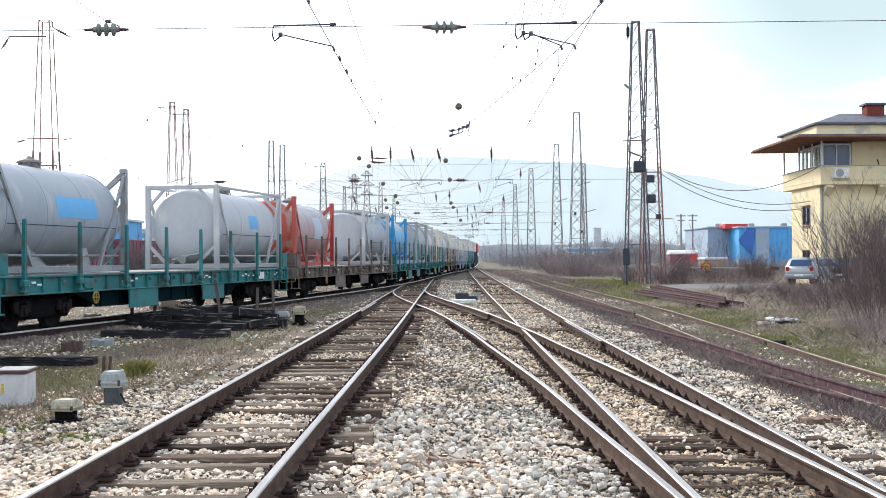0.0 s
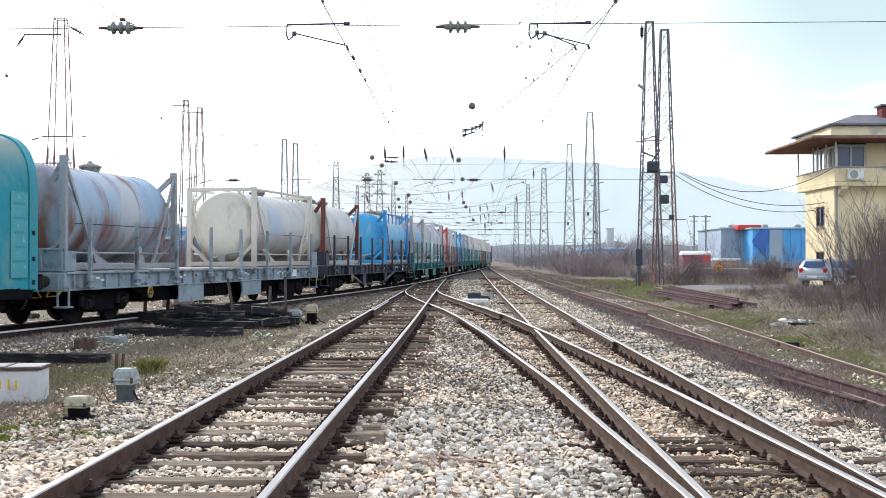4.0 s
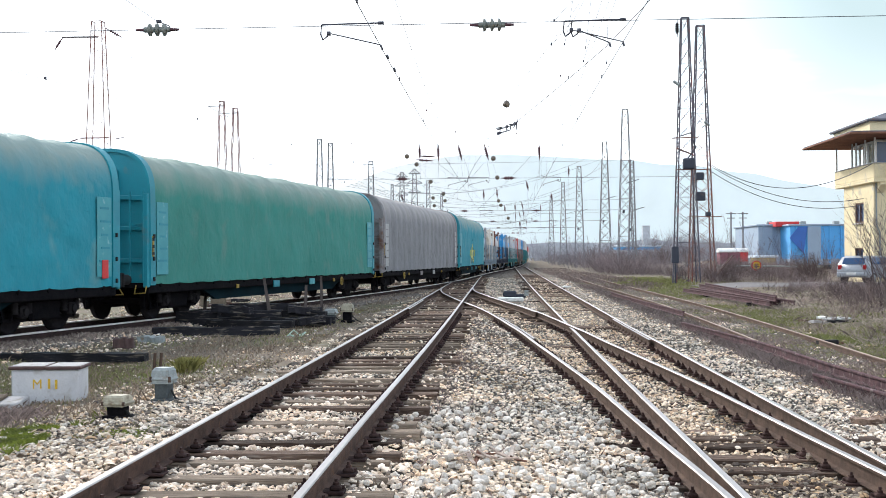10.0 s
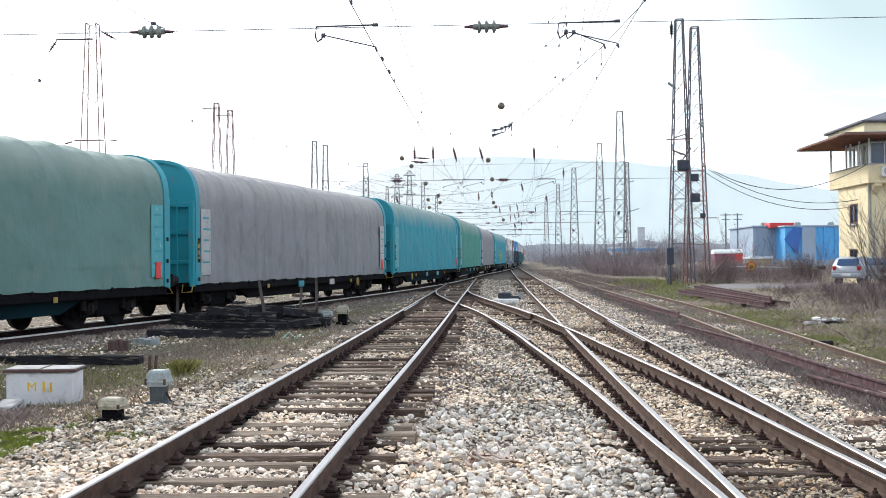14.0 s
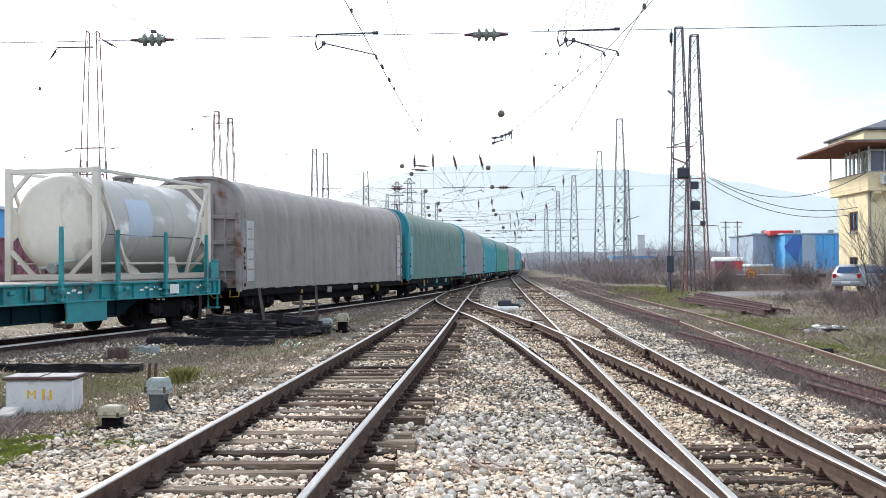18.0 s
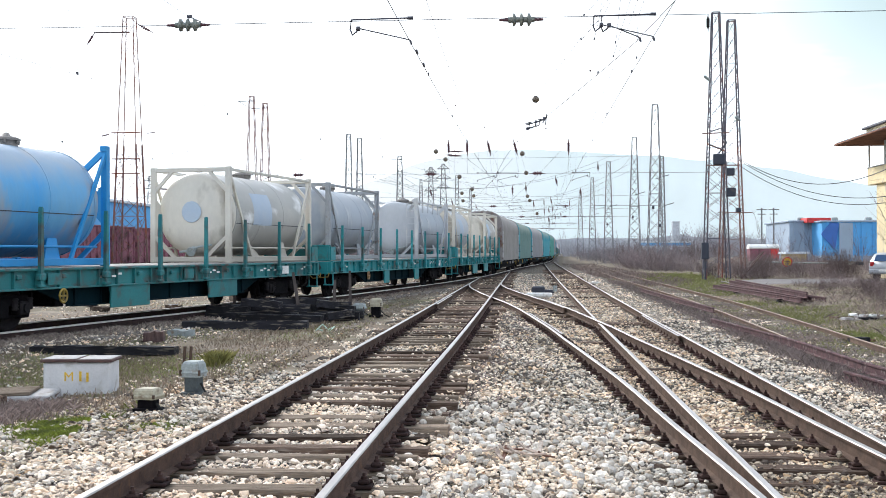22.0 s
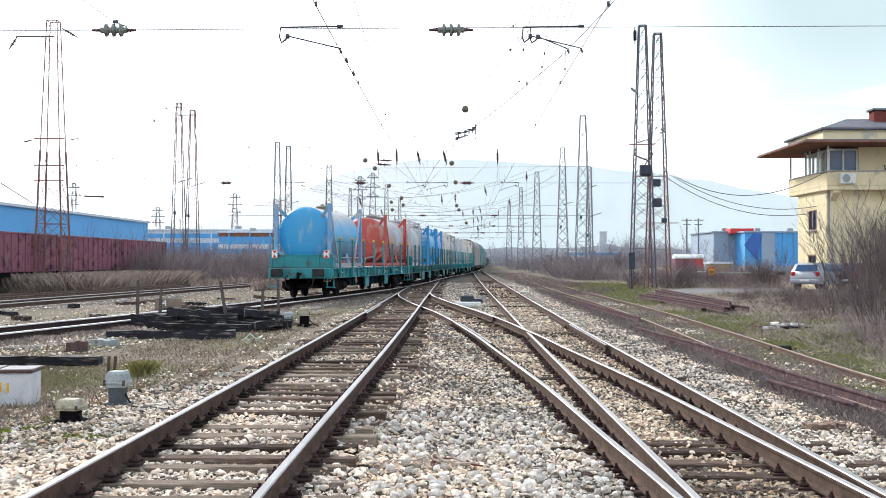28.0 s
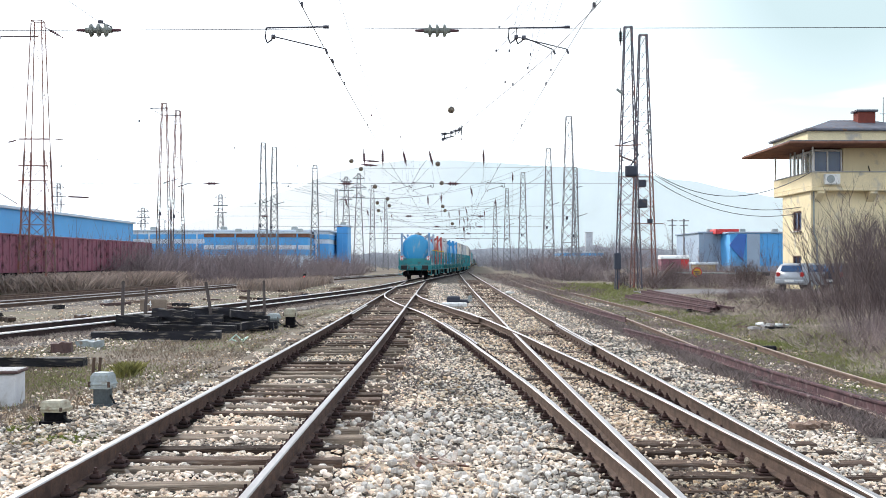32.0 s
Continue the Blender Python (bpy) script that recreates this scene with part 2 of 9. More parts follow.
M_lid = mat("rust_brown_lid", (0.12, 0.075, 0.065), (0.08, 0.05, 0.05), 6, 0.8, 0.1, 0.3)
M_boxgrey = mat("grey_cast_box", (0.33, 0.37, 0.37), (0.24, 0.27, 0.27), 6, 0.6, 0.1, 0.2, stain=((0.2, 0.16, 0.12), 0.3))
M_boxkhaki = mat("khaki_cast_box", (0.42, 0.39, 0.3), (0.3, 0.27, 0.2), 6, 0.7, 0.1, 0.2, stain=((0.2, 0.15, 0.1), 0.35))
M_cream = mat("cream_render_wall", (0.78, 0.67, 0.44), (0.69, 0.59, 0.39), 0.7, 0.9, 0, 0.25, 30, stain=((0.46, 0.42, 0.36), 0.35))
M_brick = mat("red_brick_chimney", (0.22, 0.06, 0.045), (0.13, 0.045, 0.04), 12, 0.9, 0, 0.6, 40)
M_roof = mat("dark_roof_sheet", (0.16, 0.17, 0.2), (0.1, 0.1, 0.12), 2, 0.7, 0.2, 0.2, stain=((0.2, 0.12, 0.08), 0.3))
M_eave = mat("brown_eave_board", (0.25, 0.125, 0.085), (0.16, 0.08, 0.06), 2, 0.85, 0, 0.3)
M_glass = mat("dark_window_glass", (0.025, 0.07, 0.16), (0.018, 0.05, 0.12), 0.7, 0.08, 0, 0)
M_clear = mat("clear_window_glass", (0.9, 0.95, 0.95), (0.88, 0.93, 0.94), 0.7, 0.15, 0, 0)
M_clear.node_tree.nodes["Principled BSDF"].inputs["Transmission Weight"].default_value = 0.95
M_clear.node_tree.nodes["Principled BSDF"].inputs["IOR"].default_value = 1.05
M_woodf = mat("brown_window_frame", (0.14, 0.07, 0.05), None, 4, 0.7, 0, 0.2)
M_car = mat("silver_car_paint", (0.36, 0.38, 0.41), (0.32, 0.34, 0.37), 1, 0.35, 0.3, 0)
M_redglass = mat("red_tail_lamp", (0.4, 0.02, 0.02), None, 3, 0.2, 0, 0)
M_bluewh = mat("blue_warehouse_cladding", (0.09, 0.38, 0.73), (0.07, 0.32, 0.65), 0.15, 0.6, 0, 0.1, 3, grain=0.04)
M_greywh = mat("grey_blue_cladding", (0.29, 0.37, 0.47), (0.25, 0.32, 0.41), 0.2, 0.6, 0, 0.1, 3, grain=0.04)
M_whiteband = mat("white_cladding_band", (0.6, 0.66, 0.72), (0.52, 0.58, 0.65), 0.2, 0.6, 0, 0.1, 3, grain=0.04)
M_maroonw = mat("maroon_gondola_paint", (0.3, 0.115, 0.15), (0.21, 0.085, 0.112), 0.8, 0.8, 0, 0.2, 20, stain=((0.06, 0.03, 0.03), 0.5))
M_twig = mat("bare_brown_twigs", (0.17, 0.13, 0.125), (0.09, 0.07, 0.068), 2, 0.9, 0, 0, 20, rand=0.25)
M_scrub = mat("mauve_grey_scrub_twigs", (0.29, 0.235, 0.235), (0.17, 0.14, 0.14), 0.25, 0.9, 0, 0, 20, island=0.35)
M_bramble = mat("dark_purple_brown_brambles", (0.37, 0.295, 0.285), (0.17, 0.135, 0.135), 0.7, 0.9, 0, 0, 20, island=0.4)
M_dry = mat("dry_straw_grass", (0.33, 0.26, 0.19), (0.21, 0.16, 0.125), 0.6, 0.95, 0, 0, 10, island=0.4)
M_grass = mat("short_green_grass", (0.18, 0.2, 0.07), (0.26, 0.255, 0.115), 0.6, 0.9, 0, 0, 10, island=0.35)
M_asph = mat("worn_grey_asphalt", (0.22, 0.21, 0.21), (0.16, 0.15, 0.15), 1, 0.9, 0, 0.3, 30)
# aerial haze put into the mountains as pale blue emission
M_mount = mat("haze_painted_mountain", (0.2, 0.23, 0.25), (0.19, 0.22, 0.24), 0.002, 1, 0, 0, 0.01, glow=(0.79, 0.925, 0.98, 0.79))
# emission whitens towards the left: the sun-lit haze put into its colour
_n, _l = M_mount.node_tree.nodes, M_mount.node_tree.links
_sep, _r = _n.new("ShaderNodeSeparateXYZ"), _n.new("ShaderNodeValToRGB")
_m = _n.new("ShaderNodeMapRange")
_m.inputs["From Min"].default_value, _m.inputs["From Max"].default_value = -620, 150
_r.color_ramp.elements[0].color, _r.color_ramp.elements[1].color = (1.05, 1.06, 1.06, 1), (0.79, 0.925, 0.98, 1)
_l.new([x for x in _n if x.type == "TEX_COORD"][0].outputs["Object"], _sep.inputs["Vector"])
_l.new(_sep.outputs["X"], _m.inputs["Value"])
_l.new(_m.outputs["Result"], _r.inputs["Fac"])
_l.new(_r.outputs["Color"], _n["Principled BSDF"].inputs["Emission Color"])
# aerial haze put into the pale base colour of far woods and tower block
M_hill = mat("far_haze_grey", (0.52, 0.55, 0.6), (0.42, 0.45, 0.5), 0.05, 1, 0, 0, 0.5)
M_stone = stone_mat("ballast_stone", [(0.76, 0.715, 0.68), (0.5, 0.445, 0.4), (0.88, 0.855, 0.835), (0.56, 0.515, 0.48), (0.72, 0.615, 0.53), (0.5, 0.5, 0.5), (0.21, 0.195, 0.19), (0.84, 0.8, 0.765)], True)
M_stone_brown = stone_mat("rust_stained_ballast", [(0.84, 0.75, 0.65), (0.68, 0.56, 0.45), (0.86, 0.8, 0.73), (0.54, 0.44, 0.36), (0.68, 0.53, 0.4), (0.56, 0.5, 0.44), (0.29, 0.24, 0.205), (0.78, 0.7, 0.62)])
M_stone_pale = stone_mat("clean_pale_crib_ballast", [(0.84, 0.79, 0.755), (0.64, 0.565, 0.51), (0.89, 0.865, 0.85), (0.47, 0.42, 0.385), (0.72, 0.615, 0.54), (0.6, 0.58, 0.565), (0.22, 0.2, 0.19), (0.83, 0.775, 0.735)], True)
M_stone_oily = stone_mat("oily_dark_ballast", [(0.5, 0.43, 0.34), (0.2, 0.17, 0.15), (0.52, 0.47, 0.4), (0.1, 0.085, 0.08), (0.42, 0.31, 0.21), (0.24, 0.22, 0.2), (0.08, 0.068, 0.065), (0.34, 0.3, 0.26)])


# ---- mesh helpers ----
class Shape:
    """Collects vertices and faces of one part."""

    def __init__(self):
        self.v, self.f, self.s = [], [], []

    def add(self, verts, faces, smooth=False):
        k = len(self.v)
        self.v += [tuple(p) for p in verts]
        self.f += [tuple(i + k for i in q) for q in faces]
        self.s += [smooth] * len(faces)
        return self

    def box(self, x, y, z, sx, sy, sz, bevel=0.0, m=None):
        """Centre and full sizes; bevel chamfers all the edges."""
        hx, hy, hz = sx / 2, sy / 2, sz / 2
        if not bevel:
            vs = [Vector((x + i * hx, y + j * hy, z + k * hz)) for i in (-1, 1) for j in (-1, 1) for k in (-1, 1)]
            fs = [(0, 1, 3, 2), (4, 6, 7, 5), (0, 4, 5, 1), (2, 3, 7, 6), (0, 2, 6, 4), (1, 5, 7, 3)]
        else:
            b = min(bevel, hx * 0.9, hy * 0.9, hz * 0.9)
            vs, ix = [], {}
            for i in (-1, 1):
                for j in (-1, 1):
                    for k in (-1, 1):
                        for a in range(3):
                            d = [hx - b, hy - b, hz - b]
                            d[a] += b
                            ix[i, j, k, a] = len(vs)
                            vs.append(Vector((x + i * d[0], y + j * d[1], z + k * d[2])))
            fs = []
            for a in range(3):
                o = [c for c in range(3) if c != a]
                for s in (-1, 1):
                    q = []
                    for p, r in ((-1, -1), (1, -1), (1, 1), (-1, 1)):
                        key = [0, 0, 0]
                        key[a], key[o[0]], key[o[1]] = s, p, r
                        q.append(ix[(*key, a)])
                    fs.append(tuple(q))
                for p in (-1, 1):
                    for r in (-1, 1):
                        key = [0, 0, 0]
                        key[o[0]], key[o[1]] = p, r
                        lo, hi = list(key), list(key)
                        lo[a], hi[a] = -1, 1
                        fs.append((ix[(*lo, o[0])], ix[(*hi, o[0])], ix[(*hi, o[1])], ix[(*lo, o[1])]))
            for i in (-1, 1):
                for j in (-1, 1):
                    for k in (-1, 1):
                        fs.append((ix[i, j, k, 0], ix[i, j, k, 1], ix[i, j, k, 2]))
        if m is not None:
            vs = [m @ p for p in vs]
        return self.add(vs, fs)

    def bar(self, p, q, w, h=None, up=(0, 0, 1)):
        """A square bar from p to q."""
        p, q = Vector(p), Vector(q)
        d = (q - p).normalized()
        u = Vector(up)
        if abs(d.dot(u)) > 0.98:
            u = Vector((0, 1, 0))
        a = d.cross(u).normalized() * (w / 2)
        b = a.normalized().cross(d) * ((h or w) / 2)
        vs = [e + i * a + j * b for e in (p, q) for i, j in ((-1, -1), (1, -1), (1, 1), (-1, 1))]
        return self.add(vs, [(3, 2, 1, 0), (4, 5, 6, 7), (0, 1, 5, 4), (1, 2, 6, 5), (2, 3, 7, 6), (3, 0, 4, 7)])

    def cyl(self, p, q, r, n=10, r2=None, cap=True):
        p, q = Vector(p), Vector(q)
        d = (q - p).normalized()
        a = d.orthogonal().normalized()
        b = d.cross(a)
        r2 = r if r2 is None else r2
        vs = [p + (a * math.cos(2 * math.pi * i / n) + b * math.sin(2 * math.pi * i / n)) * r for i in range(n)]
        vs += [q + (a * math.cos(2 * math.pi * i / n) + b * math.sin(2 * math.pi * i / n)) * r2 for i in range(n)]
        self.add(vs, [(i, (i + 1) % n, (i + 1) % n + n, i + n) for i in range(n)], True)
        if cap:
            self.add(vs, [tuple(reversed(range(n))), tuple(range(n, 2 * n))])
        return self

    def lathe(self, p, d, prof, n=16):
        """Rings of (distance along d, radius) round the axis through p."""
        p, d = Vector(p), Vector(d).normalized()
        a = d.orthogonal().normalized()
        b = d.cross(a)
        vs = [p + d * h + (a * math.cos(2 * math.pi * i / n) + b * math.sin(2 * math.pi * i / n)) * r for h, r in prof for i in range(n)]
        k = len(prof)
        fs = [(j * n + i, j * n + (i + 1) % n, (j + 1) * n + (i + 1) % n, (j + 1) * n + i) for j in range(k - 1) for i in range(n)]
        self.add(vs, fs, True)
        return self.add(vs, [tuple(reversed(range(n))), tuple(range((k - 1) * n, k * n))])

    def rings(self, rings, closed=True, cap=True, smooth=False):
        """Skin over equal rings of points."""
        n = len(rings[0])
        vs = [p for r in rings for p in r]
        e = n if closed else n - 1
        fs = [(j * n + i, j * n + (i + 1) % n, (j + 1) * n + (i + 1) % n, (j + 1) * n + i) for j in range(len(rings) - 1) for i in range(e)]
        self.add(vs, fs, smooth)
        if cap and closed:
            self.add(vs, [tuple(reversed(range(n))), tuple(range((len(rings) - 1) * n, len(rings) * n))])
        return self

    def tube(self, pts, r, n=6):
        pts = [Vector(p) for p in pts]
        rings = []
        for i, p in enumerate(pts):
            d = (pts[min(i + 1, len(pts) - 1)] - pts[max(i - 1, 0)]).normalized()
            a = d.cross(Vector((0, 0, 1)))
            a = a.normalized() if a.length > 1e-3 else d.orthogonal().normalized()
            b = a.cross(d)
            rings.append([p + (a * math.cos(2 * math.pi * k / n) + b * math.sin(2 * math.pi * k / n)) * r for k in range(n)])
        return self.rings(rings, True, True, True)

    def mesh(self, name, *materials):
        me = bpy.data.meshes.new(name)
        me.from_pydata(self.v, [], self.f)
        me.polygons.foreach_set("use_smooth", self.s)
        for m in materials:
            me.materials.append(m)
        me.update()
        return me


def part(name, shape, material, parent=None, label=""):
    """One mesh object under a thing or a part (or a thing of its own when parent is None)."""
    me = shape if isinstance(shape, bpy.types.Mesh) else shape.mesh(name, material)
    ob = new(name, me)
    if parent is not None:
        ob.parent = parent
    if label:
        ob["label"] = label
    return ob


def thing(name, label, category, m=None, group="", kind=""):
    ob = new(name)
    ob.empty_display_size = 0.2
    if m is not None:
        ob.matrix_world = m
    return tagged(ob, label, category, group, kind)


def text_part(body, size, material, parent, m, depth=0.004, name="lettering", bold=0.0, shear=0.0):
    cu = bpy.data.curves.new(name, "FONT")
    cu.body, cu.size, cu.extrude, cu.align_x = body, size, depth, "CENTER"
    cu.offset, cu.shear = bold, shear
    tmp = new(name, cu)
    me = bpy.data.meshes.new_from_object(tmp.evaluated_get(bpy.context.evaluated_depsgraph_get()))
    bpy.data.objects.remove(tmp)
    me.materials.clear()
    me.materials.append(material)
    ob = new(name, me)
    ob.parent = parent
    ob.matrix_local = m
    return ob


def curve(pts):
    """A smooth x(y) through (y, x) knots."""
    py, px = np.array([p[0] for p in pts], float), np.array([p[1] for p in pts], float)
    sl = np.gradient(px, py)

    def at(y):
        y = np.asarray(y, float)
        i = np.clip(np.searchsorted(py, y) - 1, 0, len(py) - 2)
        h = py[i + 1] - py[i]
        u = (y - py[i]) / h
        return (2 * u**3 - 3 * u**2 + 1) * px[i] + (u**3 - 2 * u**2 + u) * h * sl[i] + (3 * u**2 - 2 * u**3) * px[i + 1] + (u**3 - u**2) * h * sl[i + 1]
    return at


# ---- plan: tracks as x(y), the lie of the land ----
T_PATH = curve([(-480, -109), (-340, -81.0), (-40, -23.5), (0, -15.5), (10, -13.45), (25, -10.45), (40, -7.6), (50, -5.95), (60, -4.55), (70, -3.5), (80, -2.75), (90, -2.2), (100, -1.7), (120, -0.5), (140, 0.95), (160, 2.2), (180, 3.3), (200, 4.1), (250, 5.7), (400, 11.0), (700, 24.0)])
L_PATH = curve([(-30, -2.1), (8, -2.02), (20, -1.92), (50, -1.85), (75, -1.8), (90, -1.75)])
R_PATH = curve([(-30, 2.6), (5, 2.62), (30, 2.68), (70, 2.8), (110, 3.1), (150, 3.5), (180, 3.9), (250, 5.7), (400, 11.0)])
X_PATH = curve([(3, 2.62), (6, 2.58), (9, 2.49), (12, 2.34), (16.7, 2.12), (20.3, 1.88), (24, 1.62), (27.3, 1.38), (30, 1.12), (34.9, 0.6), (38, 0.18), (43, -0.68), (48, -1.32), (54, -1.74), (60, -1.84), (66, -1.83)])
S_PATH = curve([(-30, 6.6), (14, 6.4), (20, 6.45), (30, 6.9), (45, 7.25), (60, 7.2), (75, 7.1), (100, 7.4), (140, 8.5)])
U_PATH = curve([(-40, -26.0), (0, -21.8), (40, -17.3), (60, -15.4), (80, -13.6), (100, -11.2), (130, -7.0), (160, -3.0)])
V_PATH = curve([(-40, -31.0), (0, -26.3), (40, -21.5), (60, -19.0), (80, -17.6), (100, -16.4), (130, -13.5), (160, -10.0)])


def ramp01(x, a, b):
    return np.clip((np.asarray(x, float) - a) / (b - a), 0, 1)


def lie(x, y):
    """Height of the track bed's datum (sleeper tops): the right-hand tracks lie lower near by."""
    return -0.27 * ramp01(x, -1.2, 1.6) * (1 - 0.7 * ramp01(y, 30, 80)) * (1 - ramp01(y, 80, 150)) * (1 - 0.5 * ramp01(x, 9, 14)) - 0.03 * ramp01(-np.asarray(x, float), 4, 7)


def near_track(x, y):
    """Distance from the nearest track centre."""
    d = np.full(np.shape(x), 99.0)
    for p, a, b in ((L_PATH, -30, 92), (R_PATH, -30, 400), (X_PATH, 3, 66), (T_PATH, -400, 700), (U_PATH, -40, 160), (V_PATH, -40, 160)):
        d = np.where((y > a) & (y < b), np.minimum(d, np.abs(x - p(y))), d)
    return d


def ground_z(x, y):
    x, y = np.asarray(x, float), np.asarray(y, float)
    d = near_track(x, y)
    bed = -0.058 + 0.018 * np.sin(x * 2.3 + 3 * np.sin(y * 0.7)) * np.cos(y * 1.9) + 0.015 * ramp01(d, 1.3, 1.6) - 0.09 * ramp01(d, 1.7, 3.2)
    bank = 0.3 * ramp01(x, 8.6, 12.5) ** 0.8 * ramp01(y, 14, 26) * (1 - ramp01(y, 82, 108))
    return lie(x, y) + bed + bank


# ---- ground, ballast, tracks ----
def ballast_mat(name, cols, cell=17.0):
    m = mat(name, cols[0], cols[1], 1.2, 0.95, 0, 0.0, 60)
    n, l = m.node_tree.nodes, m.node_tree.links
    b = n["Principled BSDF"]
    co = [x for x in n if x.type == "MAPPING"][0]
    vo = n.new("ShaderNodeTexVoronoi")
    vo.inputs["Scale"].default_value = cell
    l.new(co.outputs["Vector"], vo.inputs["Vector"])
    hsv = n.new("ShaderNodeSeparateColor")
    l.new(vo.outputs["Color"], hsv.inputs["Color"])
    r = n.new("ShaderNodeMapRange")
    r.inputs["To Min"].default_value, r.inputs["To Max"].default_value = 0.55, 1.35
    l.new(hsv.outputs["Red"], r.inputs["Value"])
    # cells darken towards their edges: crevice shade put into the colour
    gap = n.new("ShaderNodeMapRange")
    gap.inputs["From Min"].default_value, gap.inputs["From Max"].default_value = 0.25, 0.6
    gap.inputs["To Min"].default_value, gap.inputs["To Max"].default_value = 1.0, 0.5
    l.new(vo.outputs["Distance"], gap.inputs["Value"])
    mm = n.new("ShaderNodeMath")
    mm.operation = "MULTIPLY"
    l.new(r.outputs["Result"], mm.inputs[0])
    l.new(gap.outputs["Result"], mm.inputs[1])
    src = b.inputs["Base Color"].links[0].from_socket
    sc = n.new("ShaderNodeVectorMath")
    sc.operation = "SCALE"
    l.new(src, sc.inputs[0])
    l.new(mm.outputs["Value"], sc.inputs[3])
    l.new(sc.outputs["Vector"], b.inputs["Base Color"])
    bp = n.new("ShaderNodeBump")
    bp.inputs["Strength"].default_value, bp.inputs["Distance"].default_value, bp.invert = 0.9, 0.03, True
    l.new(vo.outputs["Distance"], bp.inputs["Height"])
    l.new(bp.outputs["Normal"], b.inputs["Normal"])
    return m


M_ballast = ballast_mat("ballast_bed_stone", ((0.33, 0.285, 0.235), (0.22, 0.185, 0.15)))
# dark base colour: the shade in gaps between the loose stones, painted in
M_under = ballast_mat("gap_shade_lower_ballast", ((0.115, 0.1, 0.088), (0.06, 0.053, 0.047)), 24)
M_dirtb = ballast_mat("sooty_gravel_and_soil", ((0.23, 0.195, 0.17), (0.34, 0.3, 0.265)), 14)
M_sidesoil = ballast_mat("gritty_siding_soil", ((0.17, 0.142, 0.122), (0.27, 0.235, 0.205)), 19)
M_ground = mat("dry_grass_and_soil", (0.185, 0.148, 0.115), (0.125, 0.125, 0.068), 0.16, 0.95, 0, 0.5, 9, c3=(0.155, 0.127, 0.098), stain=((0.28, 0.245, 0.205), 0.3))


def sheet(name, xs, ys, fz, material, lift=0.0, rough=0.0):
    X, Y = np.meshgrid(xs, ys)
    Z = fz(X, Y) + lift
    if rough:
        Z = Z + np.random.uniform(-rough, rough, Z.shape)
    nx, ny = len(xs), len(ys)
    me = bpy.data.meshes.new(name)
    idx = np.arange(nx * ny).reshape(ny, nx)
    fs = np.stack([idx[:-1, :-1], idx[:-1, 1:], idx[1:, 1:], idx[1:, :-1]], -1).reshape(-1, 4)
    me.from_pydata(np.stack([X, Y, Z], -1).reshape(-1, 3).tolist(), [], fs.tolist())
    me.materials.append(material)
    return new(name, me)


def axis(fine0, fine1, step, far):
    a = list(np.arange(fine0, fine1, step))
    k, s = fine1, step
    while k < far:
        a.append(k)
        s *= 1.35
        k += s
    a.append(far)
    k, s, lo = fine0, step, []
    while k > -far:
        s *= 1.35
        k -= s
        lo.append(max(k, -far))
    return np.array(sorted(set(lo)) + a)


def land(X, Y):
    far = ramp01(np.hypot(X, Y), 150, 400)
    z = ground_z(X, Y) * (1 - far)
    return z + 0.02 * np.sin(X * 1.7 + np.sin(Y * 1.3)) * np.cos(Y * 1.1) - 0.06 * (near_track(X, Y) < 2.4)


ground = sheet("ground", axis(-34, 34, 0.5, 4500), axis(-10, 130, 0.6, 4500), land, M_ground)
tagged(ground, "dry brown grass and soil with green patches round the tracks", "ground", kind="structure")


def bed(name, left, right, y0, y1, n, material, label, lift=0.0):
    """Ballast between two edge curves, with ragged sides."""
    ys = np.arange(y0, y1, 0.35)
    us = np.linspace(0, 1, n)
    L, R = np.array([left(y) for y in ys]), np.array([right(y) for y in ys])
    L = L + 0.25 * np.sin(ys * 1.9) + np.random.uniform(-0.12, 0.12, len(ys))
    R = R + 0.25 * np.sin(ys * 1.3 + 1) + np.random.uniform(-0.12, 0.12, len(ys))
    X = L[:, None] + (R - L)[:, None] * us
    Y = np.repeat(ys[:, None], n, 1)
    Z = ground_z(X, Y) + lift + np.random.uniform(-0.012, 0.012, X.shape)
    Z[:, 0] -= 0.15
    Z[:, -1] -= 0.15
    idx = np.arange(X.size).reshape(X.shape)
    fs = np.stack([idx[:-1, :-1], idx[:-1, 1:], idx[1:, 1:], idx[1:, :-1]], -1).reshape(-1, 4)
    me = bpy.data.meshes.new(name)
    me.from_pydata(np.stack([X, Y, Z], -1).reshape(-1, 3).tolist(), [], fs.tolist())
    me.materials.append(material)
    return tagged(new(name, me), label, "ballast", kind="structure")


LEFT_EDGE = lambda y: L_PATH(y) - 1.4 - 3.75 * ramp01(17 - np.asarray(y, float), 0, 5)
M_palebed = ballast_mat("pale_trodden_ballast", ((0.52, 0.47, 0.41), (0.38, 0.34, 0.3)), 15)
bed("ballast_bed", LEFT_EDGE, lambda y: R_PATH(y) + 2.3, -10, 6.8, 40, M_palebed, "pale trodden ballast round the tracks", 0.01)
near_bed = bed("ballast_bed", LEFT_EDGE, lambda y: R_PATH(y) + 2.3, 6.5, 34, 40, M_under, "lower ballast under the loose stones, darkened as their gap shade")
bed("ballast_bed", LEFT_EDGE, lambda y: R_PATH(y) + 2.2, 33.7, 150, 30, M_ballast, "pale limestone ballast under the main tracks", 0.004)
bed("ballast_bed", lambda y: T_PATH(y) - 2.2, lambda y: T_PATH(y) + 2.0, 5, 95, 14, M_dirtb, "sooty gravel under the train's track")
bed("ballast_bed", lambda y: T_PATH(y) - 2.3, lambda y: T_PATH(y) + 2.0, 92, 330, 12, M_dirtb, "sooty gravel under the joined track", 0.012)
